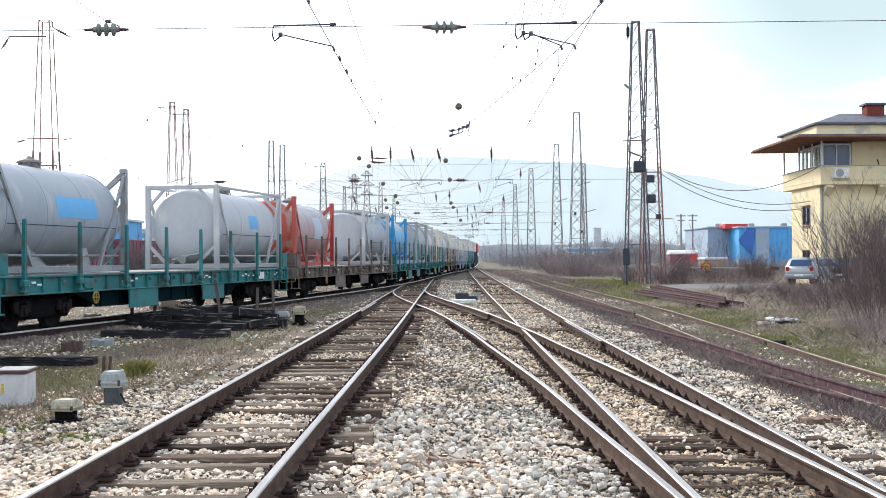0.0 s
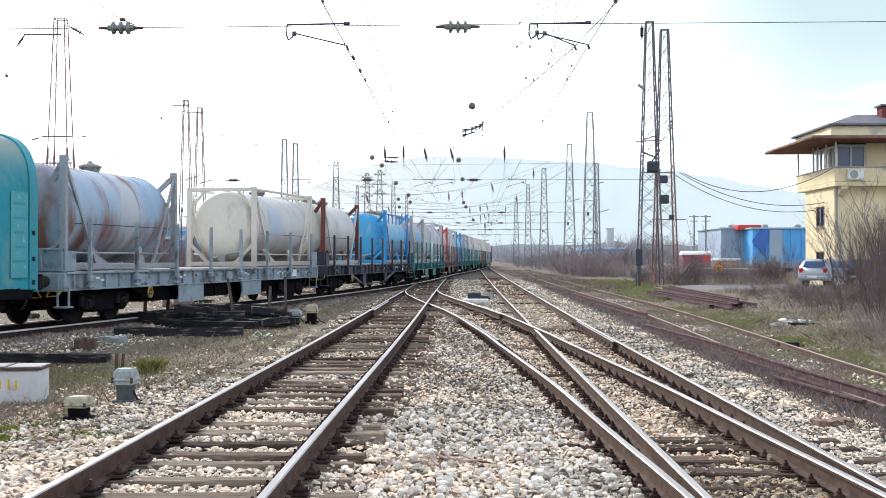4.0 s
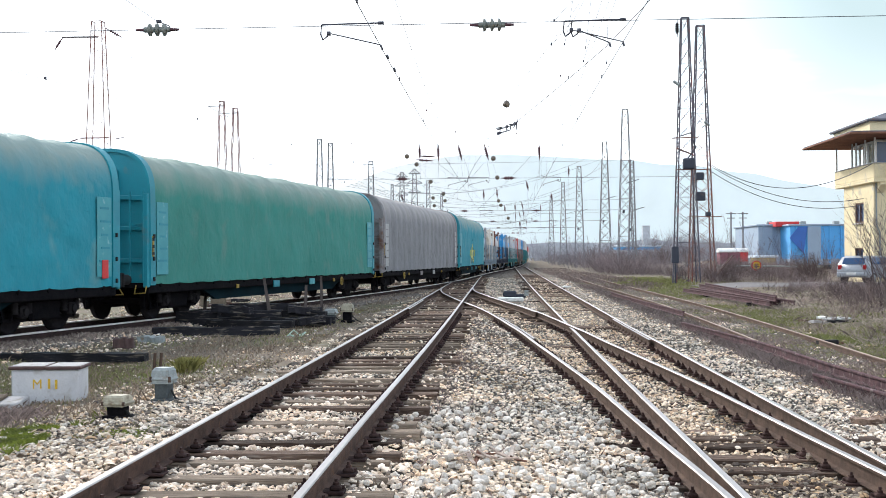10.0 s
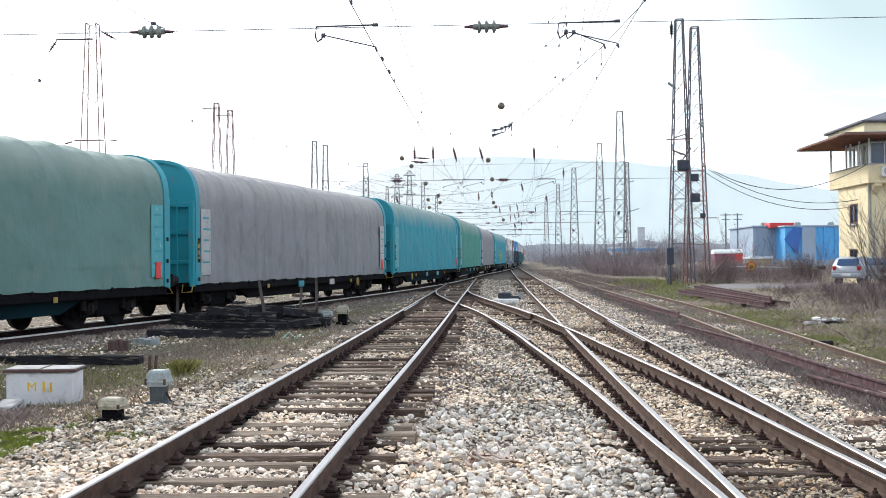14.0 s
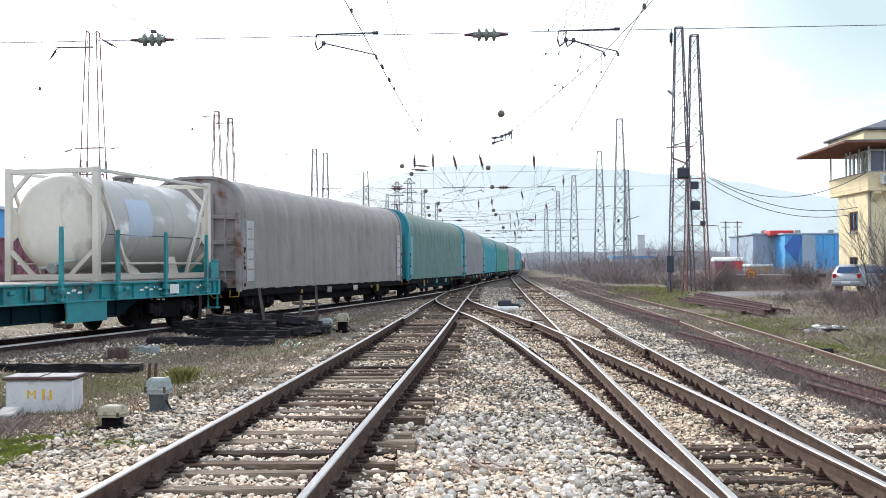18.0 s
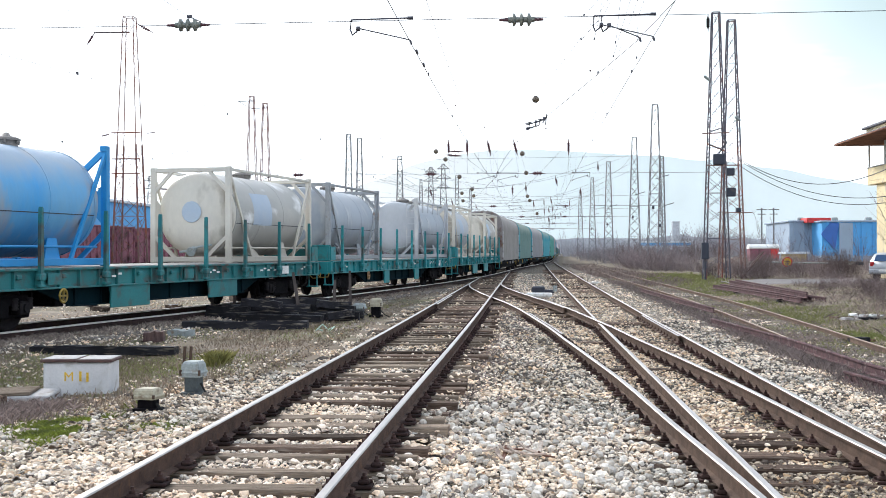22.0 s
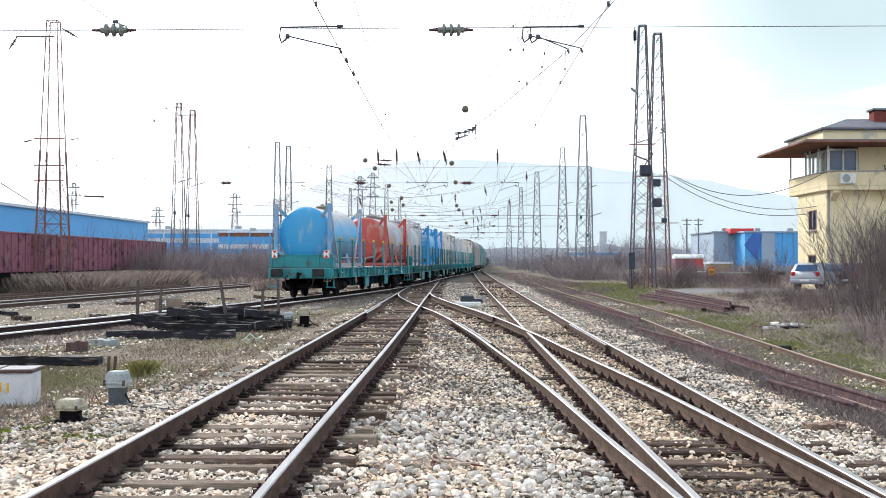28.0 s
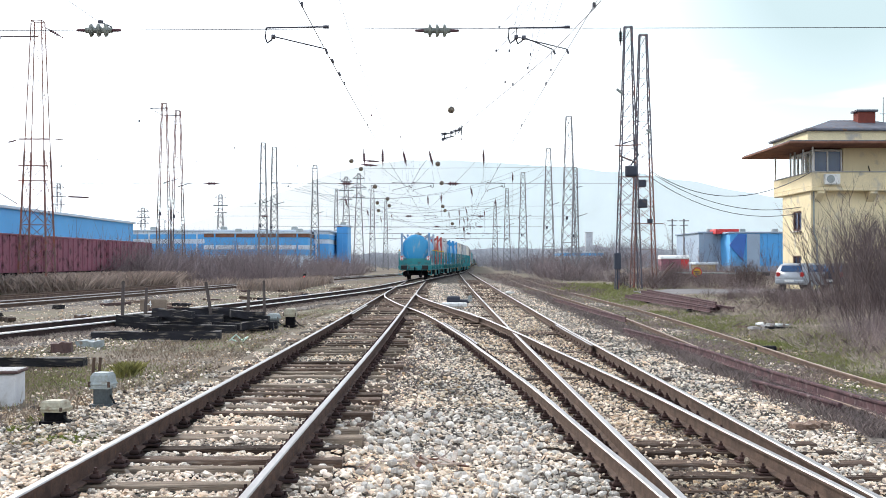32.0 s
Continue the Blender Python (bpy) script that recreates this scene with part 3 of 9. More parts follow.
bed("ballast_bed", lambda y: U_PATH(y) - 1.9, lambda y: U_PATH(y) + 1.9, 10, 150, 10, M_dirtb, "sooty gravel under a side track")
bed("ballast_bed", lambda y: V_PATH(y) - 1.9, lambda y: V_PATH(y) + 1.9, 10, 150, 10, M_dirtb, "sooty gravel under a side track", 0.008)

RAIL = [(-0.07, 0), (-0.07, 0.012), (-0.012, 0.03), (-0.012, 0.125), (-0.035, 0.137), (-0.035, 0.163), (-0.027, 0.172), (0.027, 0.172), (0.035, 0.163), (0.035, 0.137), (0.012, 0.125), (0.012, 0.03), (0.07, 0.012), (0.07, 0)]


def rail(path, side, y0, y1, parent, shiny=True, zoff=0.0, step=0.8, steel=None):
    ys = list(np.arange(y0, y1, step)) + [y1]
    rings = []
    for y in ys:
        x, t = float(path(y)), float(path(y + 0.1) - path(y - 0.1)) / 0.2
        n = Vector((1, -t, 0)).normalized()
        c = Vector((x, y, float(lie(x, y)) + zoff)) + n * side * 0.7525
        rings.append([c + n * a + Vector((0, 0, h)) for a, h in RAIL])
    s = Shape().rings(rings)
    me = s.mesh("rail", steel or (M_rail if shiny else M_siderail), M_siderailtop if path is S_PATH else M_railbright if path is T_PATH else M_railtop if path is not U_PATH else M_railworn)
    if shiny or path is S_PATH:
        k = len(RAIL)
        # on T and U the head's right side is brightened too, for the glint
        top = [(j * k + i) for j in range(len(ys) - 1) for i in ((5, 6, 7) if path is R_PATH or path is X_PATH or path is L_PATH else (5, 6, 7, 8) if path is T_PATH or path is U_PATH else (6,))]
        for f in top:
            me.polygons[f].material_index = 1
    ob = new("rail", me)
    ob.parent = parent
    ob["label"] = "rail with a polished head" if shiny else "rusty disused rail"
    return ob


def track(label, path, y0, y1, shiny=True, zoff=0.0, steel=None):
    tr = thing("railway_track", label, "track", kind="structure")
    rail(path, -1, y0, y1, tr, shiny, zoff, steel=steel)
    rail(path, 1, y0, y1, tr, shiny, zoff, steel=steel)
    return tr


track_l = track("straight track with wooden sleepers and polished rails", L_PATH, -10, 90, steel=M_railred)
track_r = track("straight track with wooden sleepers and polished rails", R_PATH, -10, 180)
track_x = track("curved crossover track between two main tracks", X_PATH, 5, 62, True, -0.002)
track_t = track("curving track that the goods train runs on", T_PATH, -60, 330, steel=M_raildark)
track("side track through dry grass", U_PATH, -10, 155)
track("side track through dry grass", V_PATH, -10, 155, False)
track("rusty overgrown siding", S_PATH, -10, 140, False, -0.17)

# guard rails at the crossing noses
for path, side, ya, yb, off in ((R_PATH, 1, 25, 33, -0.1), (X_PATH, -1, 25.5, 33, 0.1), (L_PATH, -1, 34, 41, 0.1), (X_PATH, 1, 35, 41, -0.1)):
    rail(lambda y, p=path, o=off: p(y) + o, side, ya, yb, track_x, True, -0.004)


def sleeper_mesh(length, w=0.25, seed=0, wood=None):
    random.seed(seed)
    rings = []
    for i in range(7):
        u = -length / 2 + length * i / 6
        j = [random.uniform(-0.012, 0.012) for _ in range(6)]
        rings.append([Vector((u, -w / 2 + j[0], -0.14)), Vector((u, w / 2 + j[1], -0.14)), Vector((u, w / 2 + j[2], -0.012)), Vector((u, w / 2 - 0.015, j[3] * 0.5)), Vector((u, -w / 2 + 0.015, j[4] * 0.5)), Vector((u, -w / 2 + j[5], -0.012))])
    return Shape().rings(rings).mesh("sleeper", wood or M_sleeper)


SLEEPERS = [sleeper_mesh(2.5, 0.24, 3), sleeper_mesh(2.35, 0.18, 4), sleeper_mesh(2.6, 0.25, 5), sleeper_mesh(2.2, 0.2, 8), sleeper_mesh(2.45, 0.16, 9)]
BLEACHED = [sleeper_mesh(2.5, 0.23, 13, M_bleached), sleeper_mesh(2.4, 0.18, 14, M_bleached)]
LONG = [sleeper_mesh(3.4, 0.26, 6), sleeper_mesh(4.2, 0.26, 7)]


def fastening_mesh():
    s = Shape()
    s.box(0, 0, 0.012, 0.36, 0.16, 0.024, 0.006)
    for x in (-0.115, 0.115):
        s.box(x, 0, 0.04, 0.085, 0.085, 0.042, 0.014)
        s.cyl((x, 0.0, 0.05), (x, 0.0, 0.108), 0.013, 6)
        s.cyl((x, 0.0, 0.06), (x, 0.0, 0.082), 0.024, 6)
        s.cyl((x * 1.35, 0.05, 0.02), (x * 1.35, 0.05, 0.05), 0.02, 6)
    return s.mesh("rail_fastening", M_fastening)


FASTEN = fastening_mesh()
SLEEPER_Y = []


def sleepers(tr, path, y0, y1, step, near, meshes, other=None, buried=lambda y: 0.4):
    y = y0
    while y < y1:
        yy = y + random.uniform(-0.08, 0.08)
        x, t = float(path(yy)), float(path(yy + 0.2) - path(yy - 0.2)) / 0.4
        me, cx = random.choice(meshes), x
        if other and other(yy) is not None:
            cx = (x + other(yy)) / 2
            me = LONG[1] if abs(other(yy) - x) > 1.2 else LONG[0]
        if path is L_PATH and random.random() < (0.35 if yy < 12.5 else 0.25):
            me = random.choice(BLEACHED)
        ob = new("sleeper", me)
        ob.parent = tr
        sunk = random.random() < buried(yy)
        ob.matrix_local = Matrix.Translation((cx + random.uniform(-0.1, 0.08), yy, float(lie(cx, yy)) - (random.uniform(0.045, 0.07) if sunk else random.uniform(0, 0.014)))) @ pose(0, 0, 0, 0, 0, -math.degrees(math.atan(t)) + random.uniform(-1.8, 1.8))
        if not sunk:
            SLEEPER_Y.append((cx, yy, 1.3 + abs(cx - x)))
        if 6 < yy < near:
            for sx in ((x - 0.7525, x + 0.7525) if not (other and other(yy) is not None) else (x - 0.7525, x + 0.7525, other(yy) - 0.7525, other(yy) + 0.7525)):
                fo = new("rail_fastening", FASTEN)
                fo.parent = tr
                fo.matrix_local = pose(sx, yy, float(lie(sx, yy)) + (0.002 if path is L_PATH else -0.018), 0, 0, -math.degrees(math.atan(t)))
        y += step


random.seed(11)
sleepers(track_l, L_PATH, -9.0, 90, 0.6, 34, SLEEPERS, None, lambda y: 0.16 if y < 17 else 0.1)
sleepers(track_r, R_PATH, -9.0, 110, 0.64, 34, SLEEPERS, lambda y: float(X_PATH(y)) if 6 < y < 33 else None, lambda y: 0.9 if 13 < y < 55 else 0.45)
sleepers(track_x, X_PATH, 33.4, 58, 0.66, 0, SLEEPERS, None, lambda y: 0.8)
sleepers(track_t, T_PATH, 18, 100, 0.7, 0, SLEEPERS)


# ---- loose ballast stones ----
def stones(name, n, xr, yr, size, seed, keep, label, material=None):
    rng = np.random.default_rng(seed)
    # a wide lower ring and a smaller, turned upper ring; the buried underside stays open
    base = np.array([(math.cos(a + o) * r, math.sin(a + o) * r, h) for r, h, o in ((0.95, -0.5, 0.0), (0.62, 0.55, 0.7)) for a in (0, 1.571, 3.142, 4.712)]) * 0.72
    tri = np.array([(0, 1, 4), (1, 5, 4), (1, 2, 5), (2, 6, 5), (2, 3, 6), (3, 7, 6), (3, 0, 7), (0, 4, 7), (4, 5, 6), (4, 6, 7)])
    x = rng.uniform(*xr, n)
    u = rng.uniform(0, 1, n)
    y = 1 / (1 / yr[0] + u * (1 / yr[1] - 1 / yr[0])) if yr[0] > 0 else yr[0] + u * (yr[1] - yr[0])
    k = keep(x, y)
    x, y = x[k], y[k]
    n = len(x)
    s = size * rng.uniform(0.45, 1.0, n) * (1 + 0.9 * rng.uniform(0, 1, n) ** 3) * 1.25 * (1 + np.maximum(0, y - 14) * 0.011)
    v = base[None] * rng.uniform(0.55, 1.25, (n, 8, 3)) * np.stack([rng.uniform(0.9, 1.7, n), rng.uniform(0.75, 1.3, n), rng.uniform(0.45, 0.8, n)], -1)[:, None] * s[:, None, None]
    a, b = rng.uniform(0, 6.283, n), rng.uniform(-0.9, 0.9, n)
    ca, sa, cb, sb = np.cos(a)[:, None], np.sin(a)[:, None], np.cos(b)[:, None], np.sin(b)[:, None]
    vx, vy, vz = v[..., 0], v[..., 1], v[..., 2]
    vy, vz = vy * cb - vz * sb, vy * sb + vz * cb
    vx, vy = vx * ca - vy * sa, vx * sa + vy * ca
    z = ground_z(x, y) + s * rng.uniform(-0.1, 0.75, n) + (0.042 * (on_sleeper(x, y) > -1) * (np.abs(x - L_PATH(y)) > 0.9) if xr[0] > -8 and xr[1] < 6 else 0)
    P = np.stack([vx + x[:, None], vy + y[:, None], vz + z[:, None]], -1).reshape(-1, 3)
    F = (tri[None] + 8 * np.arange(n)[:, None, None]).reshape(-1, 3)
    me = bpy.data.meshes.new(name)
    me.vertices.add(len(P))
    me.vertices.foreach_set("co", P.ravel())
    me.loops.add(F.size)
    me.loops.foreach_set("vertex_index", F.ravel().astype(np.int32))
    me.polygons.add(len(F))
    me.polygons.foreach_set("loop_start", np.arange(0, F.size, 3, dtype=np.int32))
    me.polygons.foreach_set("loop_total", np.full(len(F), 3, dtype=np.int32))
    me.update(calc_edges=True)
    me.shade_flat()
    me.materials.append(material or M_stone)
    return tagged(new(name, me), label, "ballast", kind="stuff")


def rail_gap(x, y):
    d = np.full(x.shape, 9.0)
    for p, a, b in ((L_PATH, -10, 90), (R_PATH, -10, 180), (X_PATH, 5, 62)):
        e = np.abs(np.abs(x - p(y)) - 0.7525)
        d = np.where((y > a) & (y < b), np.minimum(d, e), d)
    return d


def on_sleeper(x, y):
    sl = np.array(SLEEPER_Y)
    sl = sl[sl[:, 1] < 60]
    bare = np.full(x.shape, -1.0)
    for i, (cx, cy, h) in enumerate(sl):
        k = (np.abs(y - cy) < 0.13) & (np.abs(x - cx) < h)
        bare[k] = math.sin(i * 12.9) * 0.5 + 0.5 * np.sin(x[k] * 4.1 + i * 2.7)
    return bare


def keep_main(x, y):
    r = np.random.default_rng(5).uniform(0, 1, x.shape)
    k = (x > LEFT_EDGE(y) + 0.3 * np.sin(y * 3.1)) & (x < R_PATH(y) + 2.3 + 0.25 * np.sin(y * 2.3))
    k &= rail_gap(x, y) > 0.1
    b = on_sleeper(x, y)
    end = ramp01(np.minimum(np.abs(x - L_PATH(y)), np.minimum(np.abs(x - R_PATH(y)), np.where(y < 33, np.abs(x - X_PATH(y)), 9))), 0.85, 1.05)
    k &= ~((b > -1) & (r > 0.12 + 0.36 * np.clip(b, 0, 1) + 0.6 * end))
    return k


def keep_left(x, y):
    r = np.random.default_rng(6).uniform(0, 1, x.shape)
    patch = np.sin(x * 1.3 + 0.7 * y) + np.sin(y * 0.9 - x * 0.6)
    return (x < L_PATH(y) - 2.0) & (r < (0.28 + 0.35 * (patch > 0.5)) * (1 - 0.75 * ramp01(y, 17, 26))) & (np.abs(x - T_PATH(y)) > 0.9)


def keep_right(x, y):
    r = np.random.default_rng(8).uniform(0, 1, x.shape)
    return (x > R_PATH(y) + 2.0) & (r < 0.25 * (1 - ramp01(x, 5, 9)) + 0.02)


def zone(x, y):
    """0: clean shoulder, 1: rust-stained crib of the straight track, 2: oily crib under the turnout."""
    z = np.where(np.abs(x - L_PATH(y)) < 1.35, 1, 0)
    r = np.minimum(np.abs(x - R_PATH(y)), np.where(y < 62, np.abs(x - X_PATH(y)), 9))
    oily = y < 13 + 2.0 * np.sin(x * 3.1 + y * 0.8)
    grubby = y > 16 + 5 * (0.5 + 0.5 * np.sin(x * 5.7 + y * 1.9)) + 3 * np.sin(x * 23 + y * 31)
    left = np.where(grubby, np.where(np.sin(x * 37 + y * 53) > 0.35, 2, np.where(np.sin(x * 71 - y * 47) > 0.2, 3, 1)), 3)
    damp = (np.abs(x - 0.1 - 0.25 * np.sin(y * 0.6)) < 0.75) & (y > 15) & (y < 42) & (np.sin(x * 31 + y * 27) + 0.8 * np.sin(x * 2.7 + y * 0.8) > 0.55)
    z = np.where(damp & (z == 0), 2, z)
    z = np.where((x < L_PATH(y) - 1.7) & (np.sin(x * 29 + y * 43) + 0.6 * np.sin(x * 1.9 + y * 1.3) > 0.1), 2, z)
    return np.where((r < 0.85) & oily, 2, np.where((r < 0.72) & (z == 0), 1, np.where(z == 1, left, z)))


for zi, mt, lb in ((0, M_stone, "loose pale limestone ballast stones"), (1, M_stone_brown, "rust-stained ballast stones between the rails"), (2, M_stone_oily, "dark oily ballast stones in the turnout"), (3, M_stone_pale, "pale ballast stones between the straight track's rails")):
    stones("ballast_stones", 165000, (-7.6, 5.6), (7.2, 95), 0.0265, 40 + zi, lambda x, y, zi=zi: (zone(x, y) == zi) & keep_main(x, y), lb, mt)
stones("ballast_stones", 22000, (-5.5, 5.3), (-7.0, 7.3), 0.03, 51, lambda x, y: (rail_gap(x, y) > 0.1) & (x > LEFT_EDGE(y)) & (x < R_PATH(y) + 2.2), "loose pale limestone ballast stones", M_stone)
stones("ballast_stones", 18000, (-13, -3.5), (7.5, 45), 0.028, 2, keep_left, "scattered pale stones on trodden soil")
stones("ballast_stones", 26000, (-13, -3.2), (8.5, 50), 0.016, 12, lambda x, y: (x < L_PATH(y) - 1.6) & (np.abs(x - T_PATH(y)) > 0.9), "small dark clods and grit on the soil", M_stone_oily)
stones("ballast_stones", 6000, (-24, -4.5), (30, 95), 0.028, 14, lambda x, y: (np.abs(x - T_PATH(y)) > 0.9) & (x < T_PATH(y) + 1.5), "dirty gravel strewn between the side tracks", M_stone_brown)
stones("ballast_stones", 6000, (-12, -4.5), (17, 34), 0.03, 15, lambda x, y: (np.abs(x - T_PATH(y) - 2.2) < 1.2), "pale gravel shoulder of the train's track", M_stone)
bed("ballast_bed", lambda y: R_PATH(y) + 1.9, lambda y: S_PATH(y) + 1.7, 8, 120, 12, M_sidesoil, "gritty dark soil under the overgrown siding", 0.012)
stones("ballast_stones", 30000, (4.4, 9.5), (10, 70), 0.02, 16, lambda x, y: (x > R_PATH(y) + 1.9) & (x < S_PATH(y) + 2.2), "small dark grit on the siding's soil", M_stone_oily)
stones("ballast_stones", 22000, (5.6, 9.5), (12, 60), 0.026, 17, lambda x, y: (np.abs(x - S_PATH(y) - 0.1) < 0.75) & (np.sin(x * 2.1 + y * 0.55) + np.sin(y * 0.41 - x) > 0.95), "pale stones round the siding's sleepers", M_stone)
stones("ballast_stones", 9000, (4.2, 11), (8.5, 40), 0.035, 3, keep_right, "scattered pale stones beside the siding")


def stone_mesh(seed):
    r = random.Random(seed)
    rg = []
    for h, k in ((-0.018, 0.8), (0.004, 1.0), (0.02, 0.72)):
        rg.append([Vector((math.cos(a + 0.4 * k) * 0.036 * k * r.uniform(0.75, 1.25), math.sin(a + 0.4 * k) * 0.027 * k * r.uniform(0.75, 1.25), h + r.uniform(-0.006, 0.006))) for a in (0, 1.05, 2.09, 3.14, 4.19, 5.24)])
    return Shape().rings(rg).mesh("stone", M_loose)


M_loose = mat("loose_limestone", (0.68, 0.64, 0.585), (0.52, 0.475, 0.42), 14, 0.9, 0, 0.3, 90, rand=0.28, stain=((0.4, 0.33, 0.26), 0.25))
LOOSE = [stone_mesh(k) for k in range(9)]
random.seed(88)
_n = 0
while _n < 300:
    y = 1 / (1 / 8.2 + random.random() * (1 / 14.0 - 1 / 8.2))
    x = random.uniform(-1.05, 1.75)
    if float(rail_gap(np.array([x]), np.array([y]))[0]) < 0.16:
        continue
    ob = new("stone", LOOSE[_n % 9])
    ob.parent = near_bed
    k = random.uniform(0.7, 1.5)
    ob.matrix_local = pose(x, y, float(ground_z(x, y)) + 0.034 + 0.012 * k, random.uniform(-25, 25), random.uniform(-25, 25), random.uniform(0, 360)) @ Matrix.Diagonal((k, k, k, 1))
    _n += 1


# ---- the goods train ----
M_trussteal = mat("dark_teal_girder_paint", (0.003, 0.02, 0.028), (0.003, 0.013, 0.019), 1.3, 0.85, 0, 0.2, 30)
RES, RIL = 19.9, 20.95
TAIL = curve([(-2, -308.5), (0, -287.5), (1, -277.0), (2, -266.55), (3, -256.05), (7, -213.5), (10, -180.8), (14, -136.1), (17.5, -96.7), (20, -68.75), (21.5, -51.85), (24, -23.5), (25.5, -6.15), (28, 22.6), (32, 71.2), (34, 96)])
_ys = np.arange(-470, 690, 0.25)
_xs = T_PATH(_ys)
_s = np.concatenate([[0], np.cumsum(np.hypot(np.diff(_xs), np.diff(_ys)))])
_s -= np.interp(25, _ys, _s)


def on_path(s):
    y = float(np.interp(s, _s, _ys))
    x = float(T_PATH(y))
    return Vector((x, y, 0.172 + float(lie(x, y))))


def ride(mid, half):
    """Pose of a vehicle whose middle is at mid along the track, carried on two bogies."""
    a, b = on_path(mid - half), on_path(mid + half)
    c, d = (a + b) / 2, b - a
    return Matrix.Translation(c) @ pose(0, 0, 0, 0, 0, -math.degrees(math.atan2(d.x, d.y)))


M_axle = mat("greasy_axle_box_iron", (0.03, 0.027, 0.028), (0.014, 0.013, 0.015), 6, 0.85, 0, 0.3, 30)


def bogie(parent, y, mt=None):
    mt = mt or M_dark
    s = Shape()
    for sx in (-1, 1):
        x = sx * 1.0
        s.box(x, y, 0.62, 0.1, 2.3, 0.22, 0.03)
        s.box(x, y, 0.48, 0.13, 1.1, 0.44, 0.05)
        s.box(x - sx * 0.12, y, 0.3, 0.08, 2.7, 0.09, 0.02)
        s.bar((x - sx * 0.1, y - 1.45, 0.75), (x - sx * 0.1, y - 1.3, 0.28), 0.07)
        s.bar((x - sx * 0.1, y + 1.45, 0.75), (x - sx * 0.1, y + 1.3, 0.28), 0.07)
        for dy in (-1.42, -0.36, 0.36, 1.42):
            s.box(sx * 0.76, y + dy, 0.5, 0.16, 0.1, 0.42, 0.03)
            s.bar((sx * 0.76, y + dy, 0.5), (sx * 0.76, y + dy * 0.9, 0.85), 0.06)
        for dy in (-0.9, 0.9):
            s.box(x, y + dy, 0.48, 0.2, 0.3, 0.28, 0.05)
            s.cyl((x + sx * 0.08, y + dy, 0.46), (x + sx * 0.16, y + dy, 0.46), 0.1, 10)
            for e in (-0.24, 0.24):
                for k in range(3):
                    s.cyl((x, y + dy + e, 0.5 + k * 0.06), (x, y + dy + e, 0.54 + k * 0.06), 0.075, 8)
        s.bar((x, y - 1.15, 0.72), (x, y - 1.15, 0.3), 0.05)
        s.bar((x, y + 1.15, 0.72), (x, y + 1.15, 0.3), 0.05)
    s.box(0, y, 0.62, 2.0, 0.35, 0.22, 0.04)
    bo = part("bogie", s, mt, parent, "dark sooty bogie with coil springs")
    for dy in (-0.9, 0.9):
        for sx in (-1, 1):
            x = sx * 1.0
            part("axle_box", Shape().box(x + sx * 0.06, y + dy, 0.47, 0.2, 0.26, 0.26, 0.03).cyl((x + sx * 0.15, y + dy, 0.47), (x + sx * 0.2, y + dy, 0.47), 0.085, 10), M_axle, bo)
            for e in (-0.24, 0.24):
                sp = Shape().lathe((x + sx * 0.07, y + dy + e, 0.43), (0, 0, 1), [(0.03 * k, 0.088 if k % 2 else 0.06) for k in range(9)], 8)
                part("coil_spring", sp, M_axle, bo)
    for dy in (-0.9, 0.9):
        w = Shape()
        for sx in (-1, 1):
            w.lathe((sx * 0.68, y + dy, 0.46), (sx, 0, 0), [(-0.03, 0.12), (-0.03, 0.2), (-0.02, 0.4), (-0.035, 0.41), (-0.035, 0.485), (0.0, 0.48), (0.01, 0.462), (0.1, 0.455), (0.1, 0.4), (0.06, 0.38), (0.05, 0.2), (0.09, 0.14), (0.09, 0.09)], 24)
        w.cyl((-0.95, y + dy, 0.46), (0.95, y + dy, 0.46), 0.08, 8)
        part("wheelset", w, M_wheel, bo)
    return bo


def buffers(parent, half, mt):
    for e in (-1, 1):
        for x in (-0.875, 0.875):
            s = Shape().cyl((x, e * (half - 0.62), 1.04), (x, e * (half - 0.2), 1.04), 0.13, 12)
            s.cyl((x, e * (half - 0.2), 1.04), (x, e * (half - 0.03), 1.04), 0.08, 10)
            s.box(x, e * (half - 0.02), 1.04, 0.5, 0.04, 0.34, 0.015)
            part("buffer", s, mt, parent)
    for e in (-1, 1):
        s = Shape()
        s.bar((0, e * (half - 0.6), 1.0), (0, e * (half - 0.12), 0.98), 0.08)
        s.box(0, e * (half - 0.12), 0.92, 0.12, 0.1, 0.3, 0.03)
        s.tube([(0.35, e * (half - 0.6), 0.9), (0.38, e * (half - 0.35), 0.6), (0.25, e * (half - 0.1), 0.55)], 0.025, 6)
        part("coupling", s, M_dark, parent)


def handwheel(parent, x, y, z, mt):
    s = Shape()
    n = 16
    pts = [(x, y + 0.135 * math.cos(2 * math.pi * i / n), z + 0.135 * math.sin(2 * math.pi * i / n)) for i in range(n + 1)]
    s.tube(pts, 0.025, 6)
    for i in range(4):
        s.bar((x, y, z), pts[i * 4], 0.03)
    part("handwheel", s, mt, parent, "painted brake handwheel")


